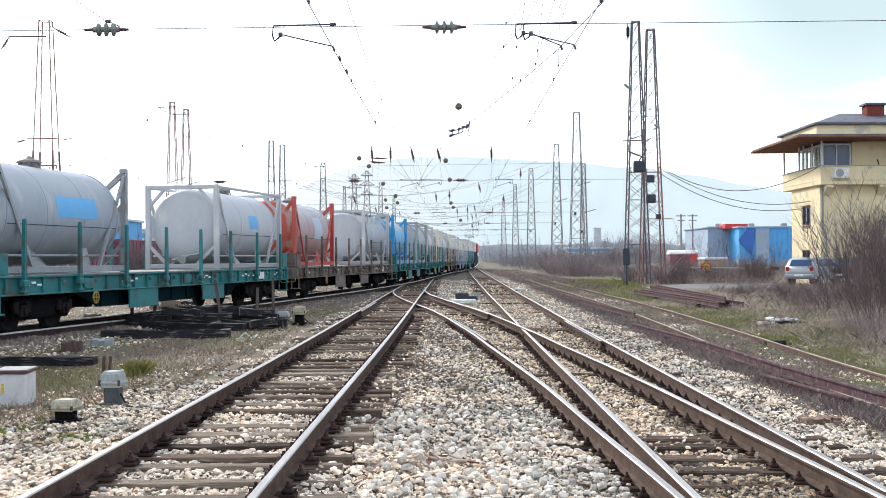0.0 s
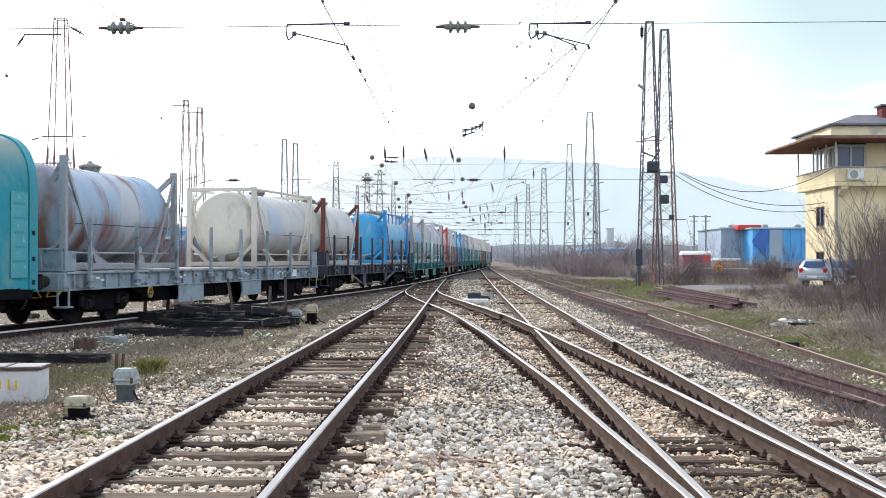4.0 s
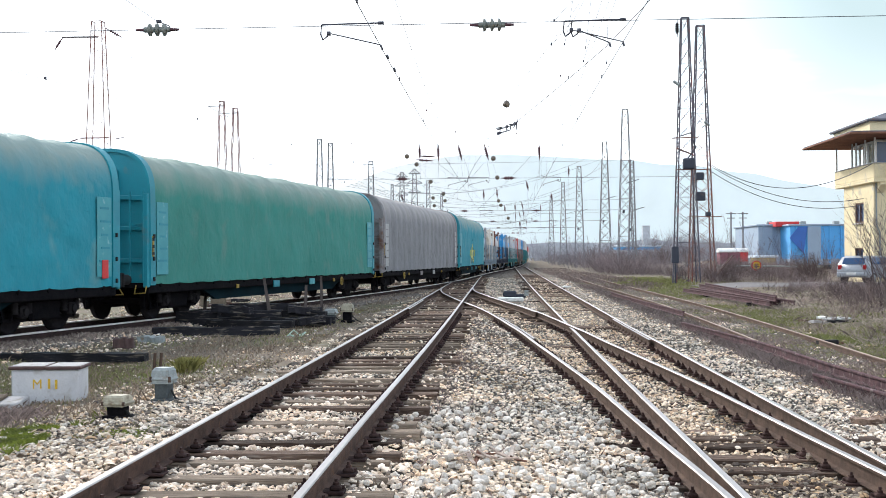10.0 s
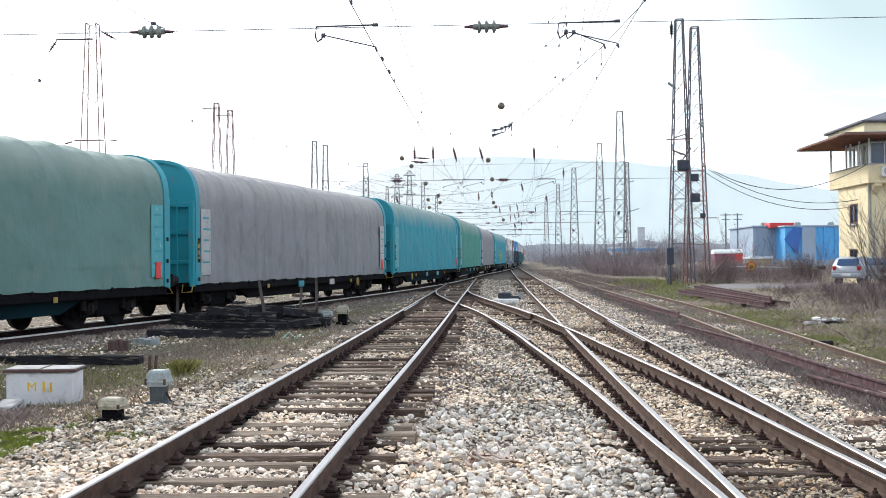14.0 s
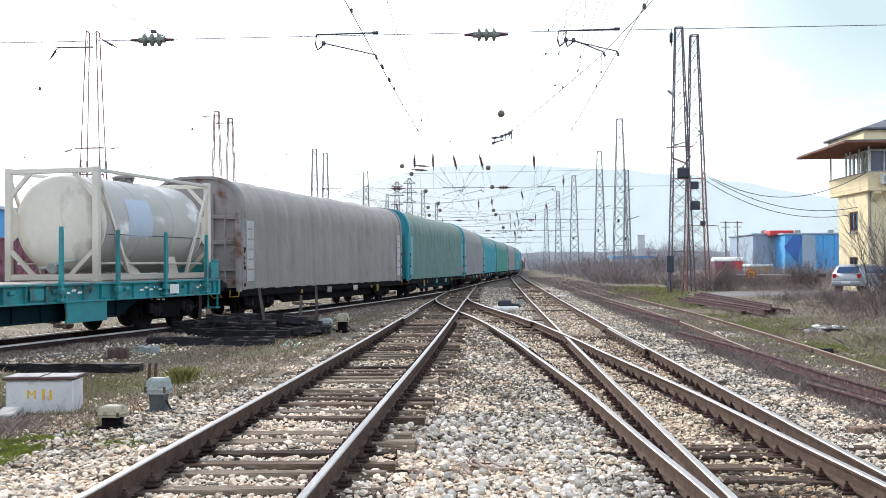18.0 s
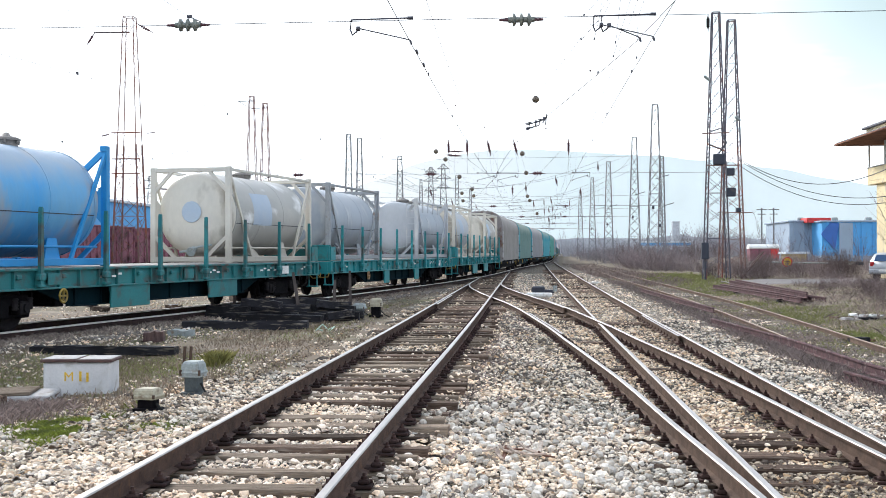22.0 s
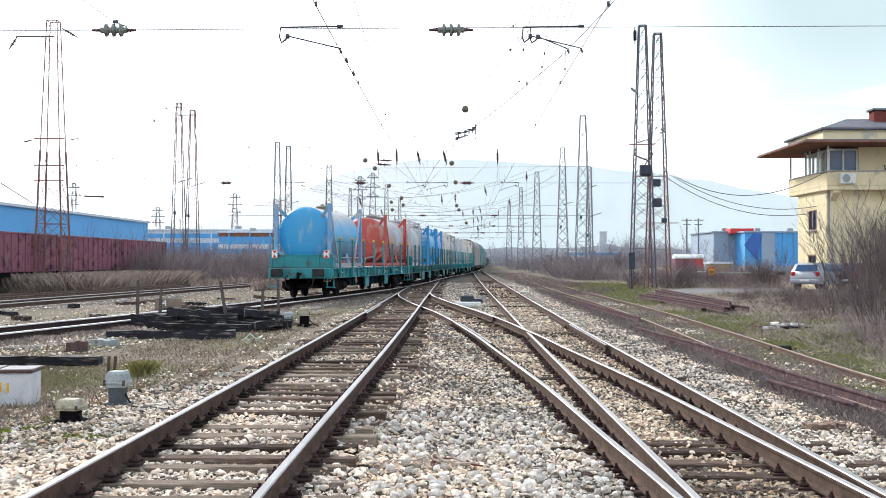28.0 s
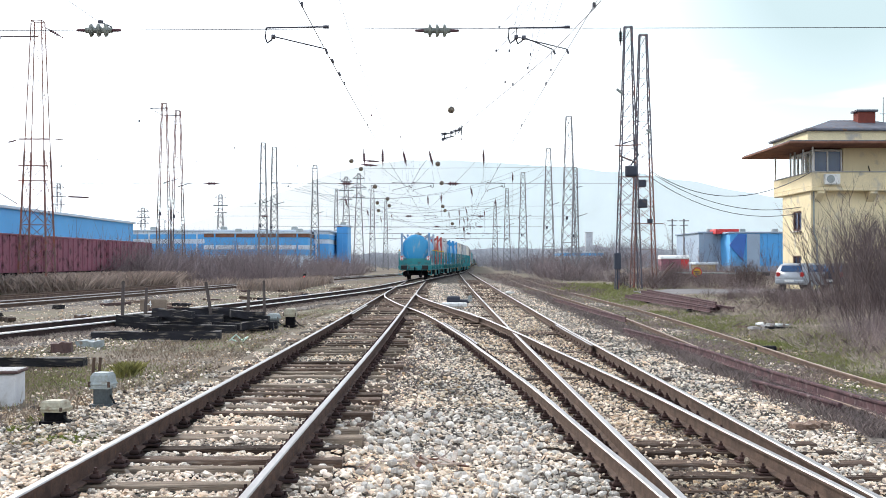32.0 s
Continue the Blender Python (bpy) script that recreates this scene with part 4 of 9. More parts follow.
def res_wagon(paint, label, stake=None, tips=False, rear_marks=False, wheel=None, half=9.95, panel=1.7, truss=False):
    w = thing("flat_wagon", label, "goods wagon", group="wagons of the goods train")
    stake = stake or paint
    L = half - 0.62
    s = Shape().box(0, 0, 1.225, 2.62, 2 * L, 0.05, 0.01)
    n = 46
    for i in range(n):
        s.box(0, -L + (i + 0.5) * 2 * L / n, 1.256, 2.56, 2 * L / n - 0.02, 0.016)
    part("deck", s, M_deck, w, "pale worn deck boards")
    for sx in (-1, 1):
        x = sx * 1.31
        s = Shape().box(x, 0, 1.225, 0.16, 2 * L, 0.05, 0.01)
        s.box(x - sx * 0.03, 0, 1.03, 0.035, 2 * L, 0.36)
        s.box(x, 0, 0.84, 0.15, 2 * L, 0.04, 0.01)
        for i in range(25):
            s.box(x + sx * 0.02, -L + 0.35 + i * (2 * L - 0.7) / 24, 1.03, 0.07, 0.03, 0.34)
        for i in range(12):
            s.box(x + sx * 0.045, -L + 0.9 + i * (2 * L - 1.8) / 11 + 0.3, 1.08, 0.05, 0.16, 0.09, 0.015)
        part("side_sill", s, paint, w)
    for i in range(8):
        y = -L + 0.95 + i * (2 * L - 1.9) / 7
        for sx in (-1, 1):
            s = Shape()
            x = sx * 1.43
            s.rings([[Vector((x - 0.038, y - h, z)), Vector((x + 0.038, y - h, z)), Vector((x + 0.038, y + h, z)), Vector((x - 0.038, y + h, z))] for z, h in ((0.86, 0.05), (1.3, 0.055), (2.36, 0.036), (2.44, 0.03), (2.47, 0.016))])
            s.box(x, y, 1.08, 0.13, 0.2, 0.14, 0.02)
            s.box(x, y, 0.9, 0.11, 0.22, 0.06, 0.015)
            st = part("stake", s, stake, w)
            if tips:
                part("stake_tip", Shape().box(x - sx * 0.03, y, 2.48, 0.12, 0.085, 0.09, 0.02), M_yellow, st, "yellow painted hooked tip")
    for e in (-1, 1):
        s = Shape().box(0, e * (L + 0.03), 1.02, 2.75, 0.12, 0.42, 0.02)
        for x in (-1.2, -0.6, 0, 0.6, 1.2):
            s.box(x, e * (L + 0.1), 1.0, 0.06, 0.04, 0.4)
        part("headstock", s, paint, w)
        for sx in (-1, 1):
            part("brake_hose", Shape().tube([(sx * 0.55, e * (L + 0.12), 0.95), (sx * 0.6, e * (L + 0.3), 0.75), (sx * 0.55, e * (L + 0.36), 0.5), (sx * 0.42, e * (L + 0.3), 0.42)], 0.03, 6), M_black, w)
            part("step", Shape().box(sx * 1.22, e * (L - 0.12), 0.45, 0.34, 0.3, 0.04, 0.01).bar((sx * 1.36, e * (L - 0.1), 0.45), (sx * 1.36, e * (L - 0.1), 0.9), 0.04).bar((sx * 1.08, e * (L - 0.1), 0.45), (sx * 1.08, e * (L - 0.1), 0.9), 0.04), paint, w, "shunter's step")
        s = Shape().box(0, e * (L + 0.0), 1.52, 2.66, 0.06, 0.52, 0.015)
        for x in (-1.25, -0.75, -0.25, 0.25, 0.75, 1.25):
            s.box(x, e * (L + 0.045), 1.52, 0.08, 0.05, 0.5, 0.01)
        s.box(0, e * (L + 0.04), 1.77, 2.66, 0.06, 0.05, 0.01)
        for sx in (-1, 1):
            s.box(sx * 1.32, e * (L - 0.22), 1.5, 0.05, 0.5, 0.46, 0.01)
        part("end_flap", s, paint, w, "raised steel end flap")
        for sx in (-1, 1):
            part("hand_rail", Shape().tube([(sx * 1.3, e * (L + 0.1), 0.85), (sx * 1.32, e * (L + 0.3), 0.72), (sx * 1.05, e * (L + 0.32), 0.7), (sx * 1.0, e * (L + 0.1), 0.85)], 0.018, 6), M_orange if tips else M_dullyellow, w, "yellow shunter's handrail")
    s = Shape()
    for x in (-0.3, 0.3):
        s.box(x, 0, 0.9, 0.12, 2 * L, 0.3)
        s.rings([[Vector((x - 0.03, y, z)), Vector((x + 0.03, y, z)), Vector((x + 0.03, y, 0.9)), Vector((x - 0.03, y, 0.9))] for y, z in ((-5.6, 0.74), (-3.5, 0.45), (3.5, 0.45), (5.6, 0.74))])
    for i in range(9):
        s.box(0, -L + 0.6 + i * (2 * L - 1.2) / 8, 0.98, 2.5, 0.12, 0.2)
    part("underframe", s, M_dark, w, "dark trussed underframe")
    for sx in (-1, 1):
        s = Shape().rings([[Vector((sx * 0.98 - 0.03, y, z)), Vector((sx * 0.98 + 0.03, y, z)), Vector((sx * 0.98 + 0.03, y, 0.88)), Vector((sx * 0.98 - 0.03, y, 0.88))] for y, z in ((-5.5, 0.8), (-4.3, 0.43), (4.3, 0.43), (5.5, 0.8))])
        for k in range(9):
            s.box(sx * 1.03, -4.2 + k * 1.05, 0.64, 0.06, 0.04, 0.4)
        s.box(sx * 0.98, 0, 0.43, 0.2, 8.6, 0.03)
        part("fish_belly", s, M_trussteal if paint in (M_green, M_teal) else M_dark, w, "deep fish-bellied side girder")
    part("brake_gear", Shape().box(0.62, 0, 0.68, 0.5, 9.6, 0.34, 0.03).box(-0.62, 0, 0.7, 0.5, 10.2, 0.3, 0.03).box(0.0, -4.6, 0.55, 1.9, 0.3, 0.25, 0.03).box(0.0, 4.7, 0.55, 1.9, 0.3, 0.25, 0.03), M_dark, w, "sooty brake rigging under the deck")
    part("brake_cylinder", Shape().cyl((0.55, -0.9, 0.62), (0.55, 0.3, 0.62), 0.2, 14), M_dark, w)
    part("air_reservoir", Shape().cyl((-0.5, 1.2, 0.6), (-0.5, 2.0, 0.6), 0.17, 14), M_dark, w)
    for y, hh, ww in ((2.39, 0.46, panel), (-2.39, 0.5, panel)):
        for sx in (-1, 1):
            part("drop_panel", Shape().box(sx * 1.32, y, 0.84 - hh / 2, 0.05, ww, hh, 0.01).box(sx * 1.3, y - ww / 2 + 0.05, 0.8, 0.06, 0.06, 0.2).box(sx * 1.3, y + ww / 2 - 0.05, 0.8, 0.06, 0.06, 0.2), paint, w, "plate below the side sill")
    for y in (0.4, -5.4, 6.6):
        for sx in (-1, 1):
            part("data_plate", Shape().box(sx * 1.36, y, 1.03, 0.012, 0.5, 0.24, 0.004), M_white if y > 0.5 else paint, w, "small data plate")
    for y, n in ((-8.1, 3), (-3.6, 4), (1.6, 3), (4.9, 5), (8.0, 2)):
        for k in range(n):
            part("marking_bar", Shape().box(1.338, y + k * 0.24, 1.04 + 0.05 * (k % 2), 0.01, 0.17, 0.045), M_white, w, "small white stencilled marking")
    if truss:
        for sx in (-1, 1):
            for e in (-1, 1):
                part("truss_rod", Shape().bar((sx * 1.27, e * 4.9, 0.86), (sx * 1.22, e * 2.3, 0.36), 0.09, 0.05), P_steel, w, "grey diagonal truss rod")
            part("truss_rod", Shape().bar((sx * 1.22, -2.3, 0.36), (sx * 1.22, 2.3, 0.36), 0.08, 0.05), M_slate, w)
    handwheel(w, 1.42, -5.2, 0.68, wheel or M_dullyellow)
    bogie(w, -7.0)
    bogie(w, 7.0)
    buffers(w, half, M_black)
    if rear_marks:
        for x in (-1.1, 1.1):
            p = part("tail_marker", Shape().box(x, -(L + 0.12), 1.82, 0.24, 0.02, 0.34, 0.008), M_white, w, "white tail plate with red triangles")
            t = Shape().add([(x - 0.1, -(L + 0.134), 1.97), (x + 0.1, -(L + 0.134), 1.97), (x, -(L + 0.134), 1.84)], [(0, 2, 1)])
            t.add([(x - 0.1, -(L + 0.134), 1.67), (x + 0.1, -(L + 0.134), 1.67), (x, -(L + 0.134), 1.80)], [(0, 1, 2)])
            part("triangle", t, M_redp, p)
    return w


def tarp_profile(z0=0.92, n=22, w=1.42, grow=0.0):
    low = [z0 + (2.9 - z0) * i / 7 for i in range(8)]
    pts = [(-(w + grow), z) for z in low]
    for i in range(n + 1):
        a = math.pi * i / n
        c, s = math.cos(a), math.sin(a)
        pts.append((-(w + grow) * math.copysign(abs(c) ** 0.62, c), 2.98 + (1.262 + grow) * abs(s) ** 0.72))
    return pts + [(w + grow, z) for z in reversed(low)]


G_spray = mat("faded_yellow_spray_paint", (0.62, 0.58, 0.16), (0.42, 0.5, 0.26), 2.2, 0.8, 0, 0, 14)
G_pale = mat("pale_spray_smudge", (0.3, 0.5, 0.52), (0.2, 0.42, 0.46), 4, 0.8, 0, 0, 14)
G_dark = mat("dark_spray_outline", (0.03, 0.1, 0.13), (0.02, 0.15, 0.2), 2.2, 0.8, 0, 0, 14)


def ril_wagon(tarp, ends, plate, label, half=RIL / 2, graffiti=False, marker=False, seed=0):
    w = thing("tarpaulin_wagon", label, "goods wagon", group="wagons of the goods train")
    rng = random.Random(seed)
    L = half - 0.75
    prof = tarp_profile()
    ny = 150
    rings = []
    off = rng.uniform(0, 9)
    slack = 0.4 if seed in (3, 6) else 0.06   # how far the hoops show through the sides

    def skin(x, y, z, lift=0.0):
        """A point of the slack cover: sagging between hoops, with folds and wrinkles."""
        rib = 0.5 + 0.5 * math.cos(2 * math.pi * (y + off) / 1.16)
        up = max(0.0, min(1.0, (z - 2.2) / 1.0))
        nz = noise.noise(Vector((x * 0.9 + seed * 7, y * 0.8 + z * 0.5, z * 0.9)))
        fold = noise.noise(Vector((x * 0.3 + seed, y * 1.3 - z * 1.1, z * 1.3 + y * 0.3)))
        crease = noise.noise(Vector((x * 0.3 + seed * 3, y * 1.5 + z * 2.2, z * 1.6)))
        tight = max(0.0, min(1.0, (L - 0.2 - abs(y)) / 1.3))
        d = (-0.06 * (1 - rib**3) * (slack + (1 - slack) * up * (1.4 - 0.6 * up)) + 0.045 * nz + (0.034 * fold + 0.028 * crease) * (1 - 0.65 * up)) * tight + lift
        r = math.hypot(x, z - 2.4)
        e = 0.012 * math.sin(y * 5.1 + seed) if z < 1.0 else 0
        side = 1 - up
        return Vector((x + (math.copysign(1, x) * side + x / r * up) * d, y, z + (z - 2.4) / r * d * up + e))
    for j in range(ny + 1):
        y = -L + 0.22 + (2 * L - 0.44) * j / ny
        rings.append([skin(x, y, z) for x, z in prof])
    part("tarpaulin", Shape().rings(rings, False, False, True), tarp, w, "weathered tarpaulin cover with ribs and folds")
    for sx in (-1, 1):
        for z, hh in ((1.42, 0.014), (2.62, 0.016), (0.95, 0.03)):
            band = []
            for j in range(76):
                y = -L + 0.3 + (2 * L - 0.6) * j / 75
                q = [skin(sx * 1.42, y, z - hh, 0.002), skin(sx * 1.42, y, z - hh, 0.006), skin(sx * 1.42, y, z + hh, 0.006), skin(sx * 1.42, y, z + hh, 0.002)]
                band.append(q if sx < 0 else q[::-1])
            part("seam", Shape().rings(band), tarp, w, "sewn seam of the cover")
    op = tarp_profile(0.9, 22, 1.42, 0.035)
    ip = tarp_profile(0.9, 22, 1.42, -0.05)
    for e in (-1, 1):
        y0, y1 = e * L, e * (L - 0.12)
        s = Shape().rings([[Vector((x, y, z)) for x, z in ip] for y in ((y0 - e * 0.05, y1) if e > 0 else (y1, y0 - e * 0.05))])
        for z in (1.5, 2.3, 3.05):
            s.box(0, e * (L - 0.0), z, 2.6, 0.1, 0.12, 0.02)
        for x in (-0.5, 0.5):
            s.box(x, e * (L - 0.01), 2.3, 0.1, 0.08, 2.9, 0.02)
        part("end_wall", s, ends, w, "steel end wall with bars")
        ya, yb = sorted((e * (L + 0.03), e * (L - 0.24)))
        rim = [[Vector((x, ya, z)) for x, z in op], [Vector((x, yb, z)) for x, z in op]]
        inner = [[Vector((x, yb, z)) for x, z in ip], [Vector((x, ya, z)) for x, z in ip]]
        s = Shape().rings(rim + inner + rim[:1], False, False)
        part("end_arch", s, ends, w)
        for sx in (-1, 1):
            s = Shape().box(sx * 1.36, e * (L + 0.06), 2.0, 0.14, 0.14, 2.3, 0.02)
            part("corner_post", s, ends, w)
            s = Shape().box(sx * 1.446, e * (L - 0.62), 2.05, 0.016, 0.62, 1.8, 0.006)
            pl = part("side_plate", s, plate, w, "pale data plate at the cover's end")
            for k in range(5):
                part("text_bar", Shape().box(sx * 1.457, e * (L - 0.62) + 0.05 * (k % 2), 1.5 + k * 0.3, 0.006, 0.46 - 0.08 * (k % 3), 0.05), ends, pl)
            if marker and e > 0:
                part("marker", Shape().box(sx * 1.47, e * (L - 0.62), 1.32, 0.02, 0.26, 0.42, 0.01), M_redp, pl, "red end-of-cover tag")
            for z in (1.05, 1.55, 2.1):
                part("latch", Shape().box(sx * 1.475, e * (L - 0.12), z, 0.05, 0.06, 0.1, 0.01), M_black, w)
            if e < 0:
                hz = part("hazard_stripe", Shape().box(sx * 1.462, e * (L - 0.1), 1.85, 0.012, 0.1, 0.5, 0.003), M_dullyellow, w, "yellow and black striped warning strip")
                for k in range(3):
                    part("stripe", Shape().box(sx * 1.47, e * (L - 0.1), 1.68 + k * 0.17, 0.006, 0.1, 0.07), M_black, hz)
        lad = Shape()
        for x in (0.95, 1.3):
            lad.bar((x, e * (L + 0.12), 1.0), (x, e * (L + 0.12), 3.2), 0.04)
        for k in range(7):
            lad.bar((0.95, e * (L + 0.12), 1.2 + k * 0.3), (1.3, e * (L + 0.12), 1.2 + k * 0.3), 0.03)
        part("ladder", lad, ends, w)
        for sx in (-1, 1):
            part("hand_rail", Shape().tube([(sx * 1.38, e * (L + 0.1), 0.9), (sx * 1.42, e * (L + 0.25), 0.72), (sx * 1.15, e * (L + 0.28), 0.7), (sx * 1.1, e * (L + 0.1), 0.9)], 0.018, 6), M_dullyellow, w, "yellow shunter's handrail")
    for sx in (-1, 1):
        s = Shape().box(sx * 1.34, 0, 0.82, 0.1, 2 * L, 0.24, 0.02)
        for i in range(18):
            s.box(sx * 1.4, -L + 0.6 + i * (2 * L - 1.2) / 17, 0.9, 0.06, 0.09, 0.1, 0.02)
        part("side_sill", s, M_dark, w)
        for y, c in ((-4.3, M_dullyellow), (4.6, M_dullyellow), (-1.2, ends), (2.2, plate)):
            part("side_fitting", Shape().box(sx * 1.42, y, 0.74, 0.04, 0.15 if c is M_dullyellow else 0.5, 0.12 if c is M_dullyellow else 0.2, 0.01), c, w)
    s = Shape().box(0, 0, 0.9, 2.5, 2 * L, 0.12)
    for x in (-0.3, 0.3):
        s.rings([[Vector((x - 0.03, y, z)), Vector((x + 0.03, y, z)), Vector((x + 0.03, y, 0.9)), Vector((x - 0.03, y, 0.9))] for y, z in ((-6.0, 0.7), (-4.0, 0.42), (4.0, 0.42), (6.0, 0.7))])
    s.cyl((0.7, -1.2, 0.6), (0.7, 0.4, 0.6), 0.2, 12)
    part("underframe", s, M_dark, w, "dark underframe")
    for sx in (-1, 1):
        part("side_truss", Shape().rings([[Vector((sx * 1.1 - 0.06, y, z)), Vector((sx * 1.1 + 0.06, y, z)), Vector((sx * 1.1 + 0.06, y, 0.8)), Vector((sx * 1.1 - 0.06, y, 0.8))] for y, z in ((-6.2, 0.72), (-5.2, 0.4), (5.2, 0.4), (6.2, 0.72))]), M_trussteal if seed in (2, 4, 5, 7) else M_dark, w, "deep side girder below the cover")
    handwheel(w, 1.46, -5.6 + (seed % 2) * 11, 0.68, M_dullyellow)
    bogie(w, -7.4)
    bogie(w, 7.4)
    buffers(w, half, M_black)
    if graffiti:
        for i, (ch, dz, rot, sc) in enumerate((("A", -0.04, 7, 1.08), ("B", 0.1, -9, 1.2), ("E", -0.06, 6, 0.92), ("S", -0.1, -8, 1.06))):
            for size, px, m, nm, bold in ((1.28, 1.482, G_dark, "graffiti_outline", 0.085), (1.28, 1.489, G_spray, "graffiti_letter", 0.02)):
                text_part(ch, size * sc, m, w, Matrix.Translation((px + 0.003 * i, -2.2 + i * 0.53, 1.25 + dz)) @ pose(0, 0, 0, 90, 0, 90) @ pose(0, 0, 0, 0, 0, rot) @ Matrix.Diagonal((0.7, 0.95, 1, 1)), 0.003, nm, bold, 0.15)
        part("graffiti_mark", Shape().cyl((1.484, -1.25, 2.62), (1.49, -1.25, 2.62), 0.09, 10), G_dark, w)
        for y, z in ((-2.75, 1.35), (-2.55, 1.2), (-2.95, 1.1), (-2.35, 1.08)):
            part("graffiti_smudge", Shape().lathe((1.481, y, z), (1, 0, 0), [(0, 0.16), (0.003, 0.15)], 9), G_pale, w, "pale spray smudge")
        for y in (-2.95, -2.72, -0.1, 0.12):
            part("graffiti_mark", Shape().bar((1.484, y, 1.55), (1.484, y + 0.14, 1.95), 0.01, 0.09, (1, 0, 0)), G_spray, w)
    return w


def tank_container(frame, body, end, label, full=True, ladder=False, top_rail=False, sign=None, sign_y=0.2, sign_size=(1.2, 0.9), sign_a=9, hatches=1, emblem=None, pale=None, seed=0):
    """A 20-foot tank container; origin at the middle of its base, y along the train."""
    c = thing("tank_container", label, "tank container", group="tank containers on the train")
    HL, HW, H, R, CZ = 3.03, 1.219, 2.66, 1.165, 1.37
    cyl_prof = [(-2.55, R), (-2.5, R + 0.004)]
    for k in range(1, 10):
        yy = -2.5 + k * 0.5
        cyl_prof += [(yy, R + 0.004)]
    cyl_prof += [(2.55, R)]
    n = 40
    vs = [Vector((math.cos(2 * math.pi * i / n) * r, y, CZ + math.sin(2 * math.pi * i / n) * r)) for y, r in cyl_prof for i in range(n)]
    fs = [(j * n + i, (j + 1) * n + i, (j + 1) * n + (i + 1) % n, j * n + (i + 1) % n) for j in range(len(cyl_prof) - 1) for i in range(n)]
    part("tank_barrel", Shape().add(vs, fs, True), body, c)
    for e in (-1, 1):
        s = Shape().lathe((0, e * 2.55, CZ), (0, e, 0), [(0, R), (0.1, R * 0.985), (0.19, R * 0.93), (0.26, R * 0.82), (0.31, R * 0.62), (0.345, R * 0.38), (0.355, R * 0.12)], n)
        part("tank_end", s, end, c, "dished tank end")
        part("weld_band", Shape().lathe((0, e * 2.5 - 0.03, CZ), (0, 1, 0), [(0, R), (0.0, R + 0.014), (0.06, R + 0.014), (0.06, R)], n), body, c)
    for e in (-1, 1):
        for sx in (-1, 1):
            s = Shape().box(sx * (HW - 0.08), e * (HL - 0.07), H / 2, 0.16, 0.14, H - 0.2, 0.015)
            for z in (0.06, H - 0.06):
                s.box(sx * (HW - 0.085), e * (HL - 0.085), z, 0.17, 0.17, 0.12, 0.015)
            part("corner_post", s, frame, c)
            part("side_brace", Shape().bar((sx * (HW - 0.06), e * (HL - 0.12), H - 0.2), (sx * (HW - 0.04), e * (HL - 1.5), 0.16), 0.085, 0.06, (1, 0, 0)), pale or frame, c)
            s = Shape().bar((sx * (HW - 0.14), e * (HL - 0.06), 0.72), (sx * 0.45, e * (HL - 0.06), 0.12), 0.1, 0.08, (0, 1, 0))
            part("end_brace", s, frame, c)
            if full:
                s = Shape().bar((sx * (HW - 0.14), e * (HL - 0.06), H - 0.66), (sx * 0.55, e * (HL - 0.06), H - 0.1), 0.09, 0.08, (0, 1, 0))
            else:
                s = Shape().bar((sx * (HW - 0.14), e * (HL - 0.1), H - 0.16), (sx * 0.66, e * (HL - 0.36), H - 0.66), 0.13, 0.07, (0, 1, 0))
            part("end_brace", s, frame, c)
            s = Shape().add([(sx * HW * 0.9, e * (HL - 0.2), 1.75), (sx * HW * 0.9, e * (HL - 0.2), 0.95), (sx * 0.9, e * 2.6, 1.35), (sx * HW * 0.9, e * (HL - 0.17), 1.75), (sx * HW * 0.9, e * (HL - 0.17), 0.95), (sx * 0.9, e * 2.57, 1.35)], [(0, 1, 2), (5, 4, 3), (0, 3, 4, 1), (1, 4, 5, 2), (2, 5, 3, 0)])
            part("gusset", s, frame, c)
            part("saddle", Shape().add([(sx * 1.1, e * 1.0 - 0.28, 0.14), (sx * 1.1, e * 1.0 + 0.28, 0.14), (sx * 0.85, e * 1.0 + 0.5 * e, 0.66), (sx * 0.85, e * 1.0 + 0.2 * e, 0.66), (sx * 1.04, e * 1.0 - 0.28, 0.14), (sx * 1.04, e * 1.0 + 0.28, 0.14), (sx * 0.8, e * 1.0 + 0.5 * e, 0.62), (sx * 0.8, e * 1.0 + 0.2 * e, 0.62)], [(0, 1, 2, 3), (7, 6, 5, 4), (0, 4, 5, 1), (1, 5, 6, 2), (2, 6, 7, 3), (3, 7, 4, 0)]), frame, c)
        part("end_rail", Shape().box(0, e * (HL - 0.06), 0.1, 2 * HW - 0.3, 0.1, 0.14, 0.015), frame, c)
        if full:
            part("end_rail", Shape().box(0, e * (HL - 0.06), H - 0.08, 2 * HW - 0.3, 0.1, 0.12, 0.015), frame, c)
    for sx in (-1, 1):
        part("bottom_rail", Shape().box(sx * (HW - 0.06), 0, 0.1, 0.1, 2 * HL - 0.3, 0.15, 0.015), pale or frame, c)
        if full or top_rail:
            part("top_rail", Shape().box(sx * (HW - (0.06 if full else 0.28)), 0, H - (0.08 if full else 0.13), 0.07, 2 * HL - 0.3, 0.08, 0.012), frame, c)
        if top_rail:
            for k in range(5):
                part("rail_bracket", Shape().bar((sx * (HW - 0.28), -2.0 + k, H - 0.15), (sx * 0.93, -2.0 + k, CZ + 0.62), 0.06, 0.04), frame, c)
    s = Shape().box(0.25, 0, H - 0.1, 0.5, 4.6, 0.03, 0.006)
    for k in range(6):
        s.box(0.25, -2.1 + k * 0.84, H - 0.13, 0.5, 0.04, 0.06)
    if full and ladder:
        part("walkway", s, P_lgrey, c)
